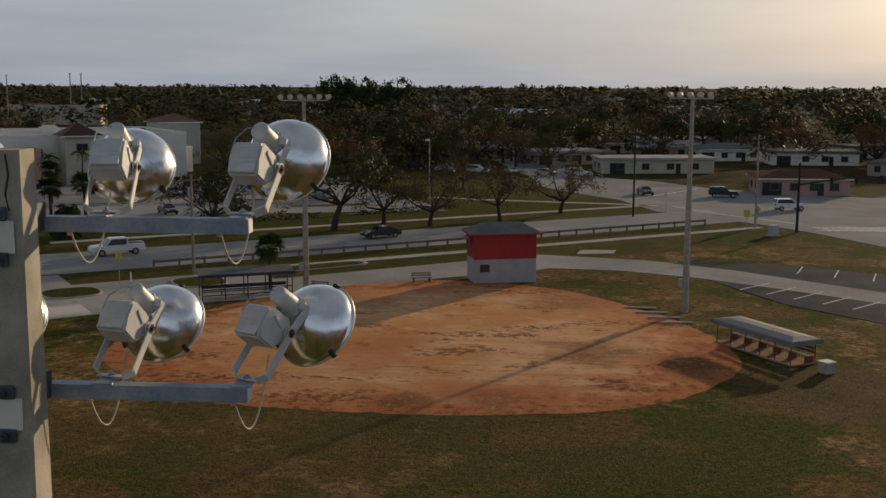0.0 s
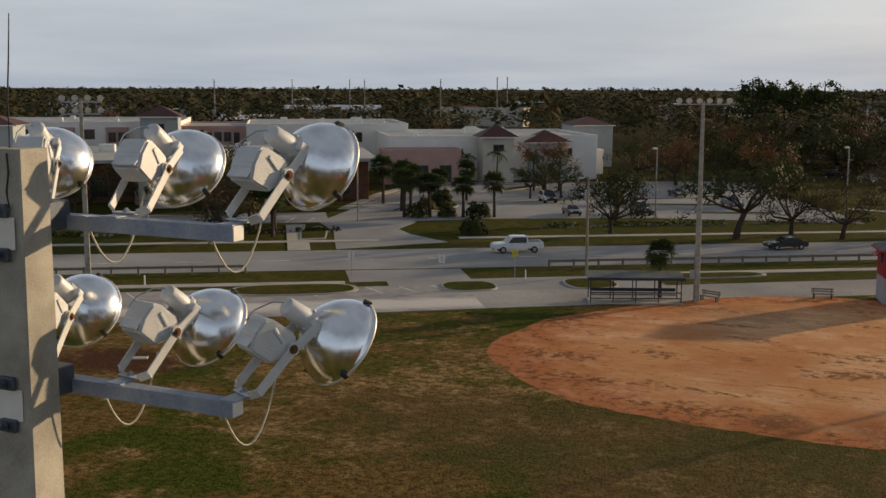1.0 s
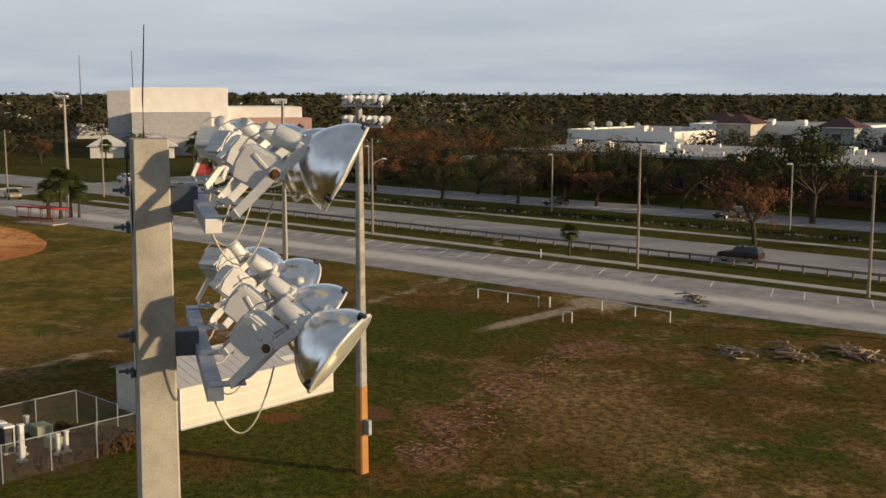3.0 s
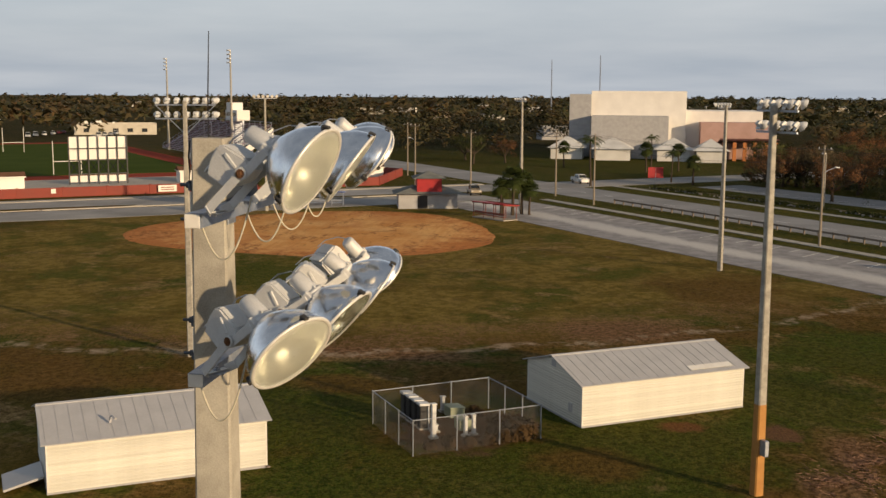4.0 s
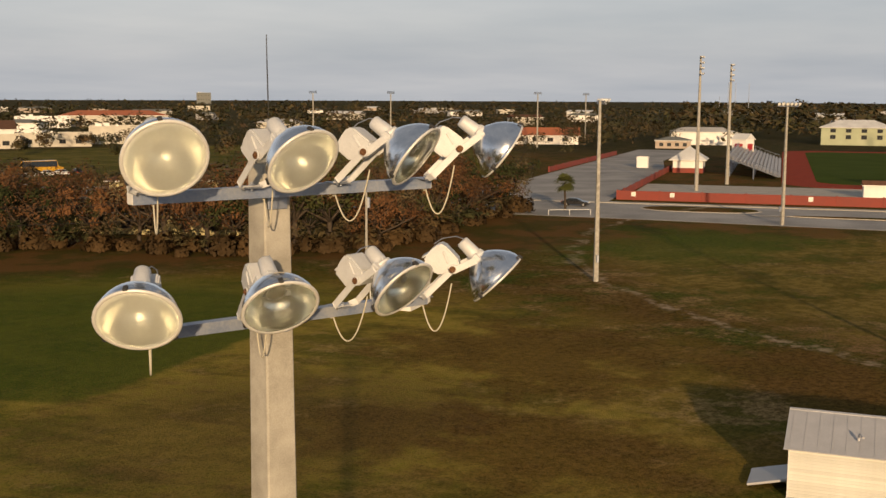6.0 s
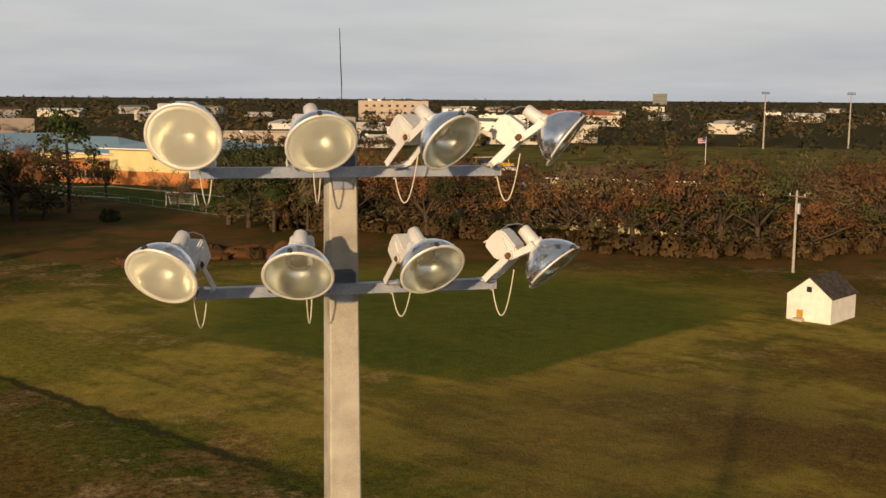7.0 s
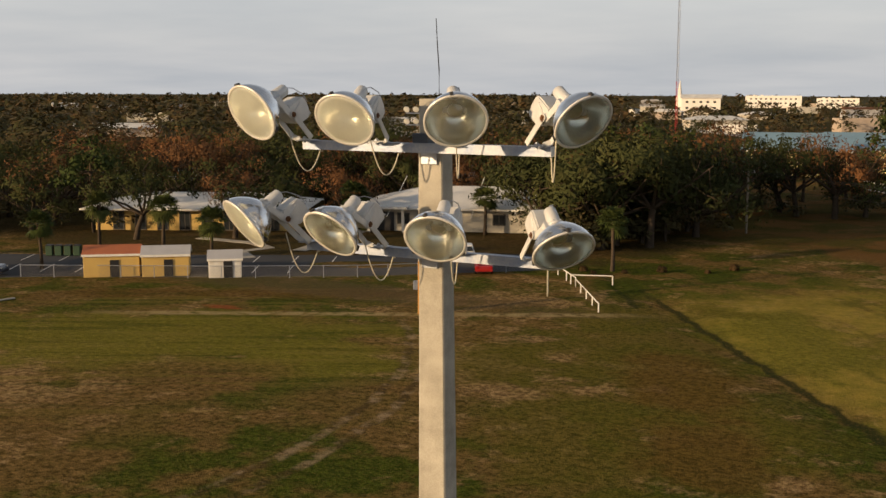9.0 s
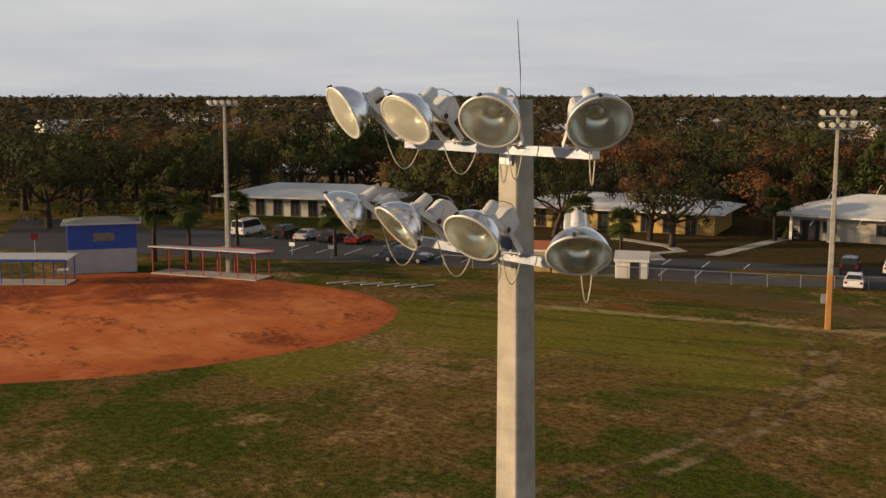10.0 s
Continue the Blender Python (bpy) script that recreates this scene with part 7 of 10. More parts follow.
for s0, o0, w, top, wall in ((47, -217, 12.4, 13.2, GREY_PANEL), (17, -229, 9, 14.4, GREY_PANEL), (12.2, -165.5, 7.2, 9.7, CREAM), (-18.4, -224, 7, 11.2, CREAM), (-48, -202, 7.4, 11.2, CREAM), (-60, -207, 9.0, 9.9, GREY_PANEL),
                             (78, -232, 9, 13.2, GREY_PANEL), (104, -238, 10, 13.4, CREAM), (120, -262, 9, 13.2, CREAM)):
    x, y, t, _, _ = by_road(s0, s0 + w, o0, o0 - w)
    building("school_tower", "square school stair tower with a dark red hipped roof", "tower", x, y, t, w - 1.4, w - 1.4, top - 2.3, wall, RED_ROOF, style="hip", rise=2.3, over=0.9, rows=((0, 1, top - 5.0, 2.0, 1.2),), group="school towers")
school(112, 140, -216, -250, 9.2, WHITE_STUCCO, MEMBRANE, "white two-storey school range with roof dishes", rows=((0, 8, 5.8, 2.6, 1.5), (3, 3, 5.8, 2.6, 1.5)), boxes=9, seed=13)
school(112, 134, -204, -216, 6.0, PINK, MEMBRANE, "low pink school wing with dark windows", rows=((0, 5, 1.0, 2.0, 2.6),))
for s, o in ((126, -224), (131, -226), (136, -228), (138.5, -224)):
    x, y = on_road(s, o)
    dish = thing("satellite_dish", pose(x, y, 9.3, 0, 0, 200 + s), "white satellite dish standing on the school roof", "satellite dish", "roof dishes")
    bm = bmesh.new()
    lathe(bm, [(0.0, 0.02), (0.03, 0.35), (0.15, 0.78), (0.16, 0.8), (0.18, 0.78), (0.06, 0.35), (0.03, 0.02)], 16)
    part("reflector", bm, WHITE_PAINT, dish, at=pose(0, 0, 1.3, 0, -35, 0))
    part("mount", rod(bmesh.new(), (0, 0, 0), (0, 0, 1.3), 0.08, None, 6), GALV, dish)

# auditorium: tall pale box with a stepped, lower front
aud = building("auditorium", "tall pale windowless auditorium with stepped lower wings", "auditorium", 351, -14.9, -92, 27.6, 48, 18.9, WHITE_STUCCO, MEMBRANE)
part("fly_wall", solid((6.4, 49.2, 18.4), (-17.0, -1.0, 9.2), bevel=0.05), GREY_BLOCK, aud, "grey side wall")
part("stage_wing", solid((22, 9, 12.2), (-2.4, -28.4, 6.1), bevel=0.05), GREY_BLOCK, aud, "lower grey metal wing")
part("side_wing", solid((22, 30, 13.6), (24.8, -6, 6.8), bevel=0.05), WHITE_STUCCO, aud, "pale side wing")
part("lobby", solid((20, 8, 10.5), (27.8, -25, 5.25), bevel=0.05), PINK, aud, "pink entrance front")
part("canopy", solid((16, 9, 0.5), (30.8, -33, 5.4), (-8, 0, 0), 0.05), RED_ROOF, aud, "dark sloping canopy")
for k in range(6):
    part("column", solid((1.0, 1.0, 5.2), (24 + 2.8 * k, -37, 2.6), bevel=0.05), ORANGE_WALL, aud)
for k, (xx, yy, w) in enumerate(((-20, -34, 9), (-7, -38, 10), (10, -38, 9), (20, -42, 8))):
    bm = bmesh.new()
    block(bm, (w, 10, 3.2), (xx, yy, 1.6))
    lo = [bm.verts.new(p) for p in ((xx - w / 2 - 1, yy - 6, 3.2), (xx + w / 2 + 1, yy - 6, 3.2), (xx + w / 2 + 1, yy + 6, 3.2), (xx - w / 2 - 1, yy + 6, 3.2))]
    tp = bm.verts.new((xx, yy, 6.4))
    for q in range(4):
        bm.faces.new((lo[q], lo[(q + 1) % 4], tp))
    part("pavilion", bm, WHITE_ROOF, aud, "low pavilion with a pale peaked roof")
FOOT.append((330, -20, 34, 40, 0))

# houses across the junction
rnd = random.Random(21)
HL = ["single-storey house with a low hipped roof", "single-storey pale stucco house with a low roof", "small single-storey house with a carport"]
spots = [(-30, -234, 8, 24, 9), (-11, -257, 24, 16, 9), (-50, -190, 0, 15, 9), (-70, -262, 0, 20, 9), (8, -276, 8, 18, 9), (-46, -318, 10, 22, 10), (9, -274, 10, 15, 9), (-40, -284, 4, 18, 9), (-84, -232, 35, 19, 9), (-52, -274, 14, 17, 9),
         (-100, -250, 30, 18, 9), (-24, -300, 8, 18, 9), (18, -310, 5, 17, 9), (-112, -214, 45, 18, 9), (-92, -290, 25, 18, 9), (-128, -240, 40, 18, 9)]
for i, (x, y, tr, w, d) in enumerate(spots):
    wall, roof = rnd.choice(HOUSE_WALLS), rnd.choice(HOUSE_ROOFS)
    building("house", rnd.choice(HL), "house", x, y, 180 + tr, w, d, 2.9, wall, roof, style=rnd.choice(("hip", "hip", "gable", "eave")), rise=1.4, rows=((0, 4, 0.9, 1.5, 1.2), (1, 2, 0.9, 1.4, 1.2), (3, 2, 0.9, 1.4, 1.2)),
             group="suburban houses", doors=((0, w * 0.18, 1.0, 2.1), (0, -w * 0.36, 3.2, 2.2)))

# low white-roofed hall and its neighbours beyond the dark car park
wh = building("church_hall", "long low hall with a white flat-edged roof and cream walls", "hall", -62.5, 127.5, 19.5, 29, 14, 3.2, CREAM, WHITE_ROOF, style="hip", rise=2.3, over=1.6, rows=((0, 4, 1.0, 1.6, 1.4),), doors=((0, -12.0, 2.4, 2.5),))
for k in range(5):
    part("seam", solid((0.08, 15.0, 0.06), (-11 + 5.5 * k, -3.8, 4.4), (16, 0, 0)), WHITE_PAINT, wh)
for xx in (-14.0, -9.4):
    part("porch_post", solid((0.35, 0.35, 3.1), (xx, -8.2, 1.55)), WHITE_PAINT, wh)
part("porch_roof", solid((6.2, 3.2, 0.35), (-11.7, -8.0, 3.3), bevel=0.03), WHITE_ROOF, wh)
building("church_hall", "long ochre hall with a low white roof among trees", "hall", -96, 110, 26, 27, 12, 3.0, OCHRE, WHITE_ROOF, style="hip", rise=1.6, over=1.6, rows=((0, 8, 0.1, 1.4, 2.4),))
building("church_hall", "low cream hall with a white roof among trees", "hall", -137, 86, 34, 26, 12, 3.0, CREAM, WHITE_ROOF, style="hip", rise=1.6, over=1.6, rows=((0, 8, 0.1, 1.4, 2.4),))
building("church_hall", "low hall with a pale ribbed roof behind the trees", "hall", -75, 178, 15, 30, 12, 3.2, CREAM, WHITE_ROOF, style="gable", rise=1.6, over=1.6, rows=((0, 6, 0.8, 1.4, 1.6),))
building("church_hall", "low pale-roofed hall behind the trees", "hall", -138, 140, 30, 26, 12, 3.2, TAN, WHITE_ROOF, style="gable", rise=1.4, over=1.4)
building("church_hall", "low pale-roofed hall behind the trees", "hall", -176, 118, 35, 24, 12, 3.2, TAN, WHITE_ROOF, style="gable", rise=1.4, over=1.4)
# garden sheds in the lot
for x, y, w, d, h, wall, roof, lab in ((-77.1, 73.2, 5.4, 3.6, 2.3, OCHRE, ORANGE_ROOF, "ochre garden shed with a red-brown gabled roof"), (-72.6, 76.0, 4.6, 3.4, 2.2, OCHRE, GREY_METAL, "ochre garden shed with a pale grey roof"),
                                       (-66.7, 78.0, 3.2, 2.8, 1.9, WHITE_PAINT, GREY_METAL, "small white garden shed with a grey roof")):
    building("garden_shed", lab, "shed", x, y, 38, w, d, h, wall, roof, style="gable", rise=0.75, over=0.15, group="garden sheds", doors=((0, 0.3, 0.9, 1.7),))

# yellow school with blue roofs beyond the meadow
building("school_building", "yellow gymnasium with an orange base and a curved blue-grey roof", "gymnasium", 6.4, 229, -38, 24, 24, 7.4, YELLOW_WALL, BLUE_ROOF, style="hip", rise=2.2, over=1.4, band_mat=ORANGE_WALL)
building("school_building", "yellow school hall with a broad blue-grey roof", "school building", -13, 251, -38, 26, 17, 5.6, YELLOW_WALL, BLUE_ROOF, style="hip", rise=3.2, over=1.2)
building("school_building", "low orange school wing with pale eaves", "school building", -13.7, 233.9, -38, 12, 8, 4.2, ORANGE_WALL, MEMBRANE, rows=((0, 5, 1.2, 1.6, 1.4),))
building("school_building", "yellow gabled school hall with a blue roof", "school building", -44, 252, 10, 22, 22, 5.6, YELLOW_WALL, BLUE_ROOF, style="gable", rise=3.6, over=1.0)
building("school_building", "yellow gabled school wing with a blue roof", "school building", -31, 273, 10, 20, 18, 5.6, YELLOW_WALL, BLUE_ROOF, style="gable", rise=3.2, over=1.0)
# the school's lawn, its paths, wire fence and goal
LAWN = material("school_lawn", (0.075, 0.100, 0.018), 0.95, 0, (0.036, 0.052, 0.010), 0.25, 3.0, 0.3)
bm = bmesh.new()
prism(bm, [(-31, 226), (-17.5, 204), (4.3, 168.6), (16, 160), (26, 188), (9, 209), (-9, 223), (-18, 229), (-30, 246)], -0.2, 0.05)
surface("ground_school_lawn", bm, LAWN, "mown green lawn in front of the yellow school", "lawn")
for line, w in ((((-31, 243), (-24, 230), (-16.8, 219.3), (-10.3, 220.5), (-4.4, 212.8), (2.9, 204.2), (12, 192)), 1.5), (((-23, 214), (-15, 200.5), (-6.6, 193.7)), 1.2)):
    bm = bmesh.new()
    l_, r_ = strip_outline(line, w)
    prism(bm, [(p[0], p[1]) for p in l_] + [(p[0], p[1]) for p in reversed(r_)], -0.1, 0.09)
    surface("pavement_school_path", bm, PAVING, "pale concrete path curving over the school lawn", "path")
fence = thing("wire_fence", pose(0, 0, 0), "low galvanised wire fence along the school lawn", "fence")
fa, fb = Vector((-24, 214.5, 0)), Vector((8, 162.6, 0))
for k in range(17):
    q = fa.lerp(fb, k / 16)
    part("post", rod(bmesh.new(), (q.x, q.y, 0), (q.x, q.y, 1.2), 0.035, 0.035, 6), GALV, fence)
for z in (0.1, 1.15):
    part("rail", rods([(fa + Vector((0, 0, z)), fb + Vector((0, 0, z)))], 0.025, 5), GALV, fence)
goal = thing("soccer_goal", pose(2.4, 179, 0, 0, 0, -20), "white soccer goal with a sagging net on the lawn", "goal")
part("goal_frame", rods([((-2.4, 0, 0), (-2.4, 0, 2.2)), ((-2.4, 0, 2.2), (2.4, 0, 2.2)), ((2.4, 0, 2.2), (2.4, 0, 0)), ((-2.4, 0, 2.2), (-2.4, 0.8, 2.2)), ((2.4, 0, 2.2), (2.4, 0.8, 2.2)), ((-2.4, 0.8, 2.2), (-2.4, 2.2, 0)), ((2.4, 0.8, 2.2), (2.4, 2.2, 0)), ((-2.4, 2.2, 0), (2.4, 2.2, 0))], 0.06, 6), WHITE_PAINT, goal)
part("net", rods([((-2.4 + 0.3 * k, 0, 2.2), (-2.4 + 0.3 * k, 2.1, 0)) for k in range(1, 16)] + [((-2.4, 2.2 * f, 2.2 - 2.2 * f), (2.4, 2.2 * f, 2.2 - 2.2 * f)) for f in (0.15, 0.3, 0.45, 0.6, 0.75, 0.9)], 0.015, 3), WHITE_PAINT, goal)
for x, y, w, d, h, wall, roof, style, lab in ((30, 398, 48, 20, 4.4, TAN, MEMBRANE, "flat", "long flat-roofed tan warehouse"), (72, 380, 24, 12, 3.8, MEMBRANE, MEMBRANE, "flat", "long low flat-roofed building"),
                                              (104, 416, 34, 22, 6.4, WHITE_STUCCO, BROWN_ROOF, "gable", "white hall with a large brown gabled roof"), (104, 398, 28, 10, 4.4, CREAM, MEMBRANE, "flat", "low cream flat-roofed school block"),
                                              (132, 402, 26, 10, 4.6, CREAM, MEMBRANE, "flat", "low cream flat-roofed school block"), (162, 416, 22, 16, 6.4, CREAM, MEMBRANE, "flat", "cream flat-roofed school block"),
                                              (252, 652, 62, 20, 6.6, CREAM, ORANGE_ROOF, "hip", "long cream school with an orange tiled roof"), (205, 640, 30, 18, 6.0, WHITE_STUCCO, MEMBRANE, "flat", "white flat-roofed school block"),
                                              (166, 780, 50, 14, 13.6, TAN, MEMBRANE, "flat", "tall tan apartment block far off"), (-262, 1268, 60, 30, 13.0, WHITE_STUCCO, MEMBRANE, "flat", "long cream civic building far off"),
                                              (-195, 1280, 44, 30, 10.5, WHITE_STUCCO, MEMBRANE, "flat", "long cream civic building far off"), (1118, 2338, 32, 30, 25.0, SHINGLE, MEMBRANE, "flat", "grey tower block on the horizon"),
                                              (408, 250, 27, 14, 7.2, GREEN_STUCCO, WHITE_ROOF, "hip", "pale green two-storey office building with white trim"), (452, 205, 34, 14, 4.4, CREAM, MEMBRANE, "flat", "low cream office building"),
                                              (300, 330, 40, 14, 3.6, WHITE_STUCCO, ORANGE_ROOF, "gable", "low white building with an orange roof"), (-233, 862, 30, 16, 13.0, WHITE_STUCCO, WHITE_ROOF, "gable", "white church far off above the trees")):
    tr = math.degrees(math.atan2(y, x)) - 90
    building("far_building", lab, "building", x, y, tr, w, d, h, wall, roof, style=style, rise=3.0, over=0.8, rows=((0, max(3, int(w / 6)), h * 0.35, 2.0, 1.6), (0, max(3, int(w / 6)), h * 0.72, 2.0, 1.4)) if h > 7 else ((0, max(3, int(w / 6)), 1.2, 2.2, 1.5),), group="far buildings", boxes=4)
sp = thing("church_spire", pose(-249, 858, 0), "white church spire above the far trees", "spire")
part("spire", rod(bmesh.new(), (0, 0, 12), (0, 0, 27), 2.4, 0.2, 8), WHITE_PAINT, sp)
part("base", solid((5, 5, 14), (0, 0, 7)), WHITE_STUCCO, sp)
# low houses behind the eastern tree row
for i, (x, y, tr, w) in enumerate(((61, 137, -42, 26), (88, 190, -30, 30), (112, 160, -45, 22))):
    building("house", "long low yellow building with a brown roof behind the trees", "house", x, y, tr, w, 11, 3.0, YELLOW_WALL, BROWN_ROOF, style="hip", rise=1.8, over=0.9, rows=((0, 6, 0.9, 1.6, 1.3),), group="low buildings behind the trees")
building("house", "small tan single-storey building beyond the stadium", "house", 320, 271, -50, 13, 9, 3.0, TAN, SHINGLE, style="hip", rise=1.3, rows=((0, 4, 0.9, 1.4, 1.2),), group="far town houses")
# town roofs among the woods beyond the school
rnd = random.Random(78)
for k in range(34):
    a = radians(rnd.uniform(-140, -35))
    r = rnd.uniform(420, 900)
    x, y = r * math.cos(a), r * math.sin(a)
    if clear_of(x, y, 14):
        building("house", rnd.choice(HL), "house", x, y, math.degrees(a) + 90 + rnd.uniform(-25, 25), rnd.uniform(16, 44), rnd.uniform(9, 14), rnd.uniform(4.5, 8.0), rnd.choice(HOUSE_WALLS[:4]), rnd.choice(HOUSE_ROOFS + [WHITE_ROOF, WHITE_ROOF]), style=rnd.choice(("hip", "gable", "flat")), rise=1.8, group="far town houses")
# scattered town roofs far out
rnd = random.Random(77)
for k in range(120):
    a = radians(rnd.uniform(-20, 118) if k < 84 else rnd.uniform(118, 165))
    r = rnd.uniform(430, 1500)
    x, y = r * math.cos(a), r * math.sin(a)
    if not clear_of(x, y, 14) or 180 < x < 420 and 40 < y < 260:
        continue
    w = rnd.uniform(14, 34)
    building("house", rnd.choice(HL), "house", x, y, math.degrees(a) - 90 + rnd.uniform(-25, 25), w, rnd.uniform(9, 14), rnd.uniform(3.2, 6.0), rnd.choice(HOUSE_WALLS[:4]), rnd.choice(HOUSE_ROOFS + [WHITE_ROOF]), style=rnd.choice(("hip", "gable", "flat")), rise=1.8, group="far town houses")

# ---- stadium ----
TRACK = material("red_running_track", (0.30, 0.060, 0.036), 0.85, 0, (0.23, 0.046, 0.03), 0.3, 6, 0.1)
TURF = material("football_turf", (0.062, 0.085, 0.016), 0.95, 0, (0.040, 0.062, 0.010), 0.09, 2.0, 0.2)
WALL_RED = material("red_painted_wall", (0.24, 0.040, 0.026), 0.75, 0, (0.17, 0.032, 0.022), 0.4, 10, 0.1)
SEAT_PURPLE = material("purple_grey_seats", (0.40, 0.25, 0.36), 0.6, 0.0, (0.30, 0.18, 0.27), 0.6, 12, 0.05)
SEAT_ALU = material("aluminium_planks", (0.52, 0.50, 0.48), 0.5, 0.5, (0.40, 0.38, 0.37), 0.6, 12, 0.05)


def field_shape(bm, s0, s1, o0, o1, r, z, n=9):
    """A rounded rectangle in the stadium's frame."""
    out = []
    for cs, co, a0 in ((s1 - r, o1 - r, 0), (s0 + r, o1 - r, 90), (s0 + r, o0 + r, 180), (s1 - r, o0 + r, 270)):
        for k in range(n):
            a = radians(a0 + 90 * k / (n - 1))
            out.append(on_stadium(cs + r * math.cos(a), co + r * math.sin(a)))
    return prism(bm, out, -0.1, z)


surface("ground_track", field_shape(bmesh.new(), 4, 77, 238, 414, 14, 0.05), TRACK, "red running track round the football field", "running track")
surface("ground_football_field", field_shape(bmesh.new(), 11.6, 69.5, 249, 404, 9, 0.09), TURF, "green football field inside the running track", "football field")
bm = bmesh.new()
prism(bm, [on_stadium(*p) for p in ((-24, 204), (82, 204), (82, 237.5), (-24, 237.5))], -0.1, 0.045)
surface("pavement_stadium_slab", bm, PAVING, "pale concrete apron behind the stadium wall", "paving")
wall = thing("stadium_wall", pose(0, 0, 0), "long red-painted wall with white sign squares along the street", "wall", kind="structure")
for s0, s1, o0, o1, h in ((-25, 90, 197.5, 197.5, 1.7), (-25, -23.5, 198.0, 286, 1.4), (90, 105.5, 197.5, 219.4, 1.8), (105.5, 89.8, 219.8, 261.4, 1.6), (-52.2, -48.3, 268, 360, 1.3)):
    a, b_ = Vector(on_stadium(s0, o0)), Vector(on_stadium(s1, o1))
    d = b_ - a
    n = max(1, int(d.length / 7.5))
    for k in range(n):
        p = a.lerp(b_, (k + 0.5) / n)
        part("panel", solid((d.length / n - 0.08, 0.22, h), (0, 0, h / 2), bevel=0.02), WALL_RED, wall, at=pose(p.x, p.y, 0, 0, 0, math.degrees(math.atan2(d.y, d.x))))
        q = a.lerp(b_, k / n)
        part("pier", solid((0.35, 0.35, h + 0.12), (0, 0, (h + 0.12) / 2), bevel=0.02), WALL_RED, wall, at=pose(q.x, q.y, 0, 0, 0, math.degrees(math.atan2(d.y, d.x))))
SA = math.degrees(math.atan2(SU.y, SU.x))
for s in (-22, -15, 9, 27, 52, 74):
    p = on_stadium(s, 197.3)
    part("sign", solid((0.8, 0.06, 0.8), (0, 0, 1.1), bevel=0.01), WHITE_PAINT, wall, "blank white square sign", at=pose(p[0], p[1], 0, 0, 0, SA))
for s, w in ((47, 3.4), (61, 4.0)):
    p = on_stadium(s, 196.9)
    sg = thing("banner_sign", pose(p[0], p[1], 0, 0, 0, SA), "white banner sign with dark lines of print", "sign", "banners on the wall")
    part("board", solid((w, 0.06, 1.2), (0, 0, 0.95), bevel=0.01), WHITE_PAINT, sg)
    for q in range(2):
        part("print_bar", solid((w * 0.7, 0.02, 0.16), (0, -0.04, 1.15 - 0.4 * q)), WALL_RED, sg)

# scoreboard seen from behind
c = on_stadium(39.6, 223.5)
sb = thing("scoreboard", pose(c[0], c[1], 0, 0, 0, SA), "large scoreboard seen from behind, pale panels on dark steel lattice", "scoreboard")
for i in range(6):
    part("panel", solid((1.85, 0.5, 4.7), (-4.75 + 1.9 * i, 0.3, 7.2), bevel=0.03), WHITE_STUCCO, sb)
for i in range(3):
    part("panel", solid((3.6, 0.4, 1.3), (-3.8 + 3.8 * i, 0.3, 1.1), bevel=0.03), WHITE_STUCCO, sb)
for i in range(7):
    x = -5.7 + 1.9 * i
    part("post", solid((0.22, 0.3, 9.6), (x, -0.2, 4.8)), BLACK_METAL, sb)
for i in range(6):
    x = -5.7 + 1.9 * i
    part("brace", rods([((x, -0.3, 2.2), (x + 1.9, -0.3, 4.8)), ((x, -0.3, 4.8), (x + 1.9, -0.3, 2.2))], 0.08, 4), BLACK_METAL, sb)
for z in (2.1, 4.9, 7.2):
    part("beam", solid((11.8, 0.22, 0.22), (0, -0.3, z)), BLACK_METAL, sb)
for s, o, w in ((21.7, 217.5, 5.6), (58.0, 221.5, 5.6)):
    p = on_stadium(s, o)
    building("ticket_hut", "small white hut with a brown roof behind the wall", "hut", p[0], p[1], SA, w, 3.0, 2.5, WHITE_STUCCO, BROWN_ROOF, style="gable", rise=0.8, over=0.3, group="huts behind the wall")


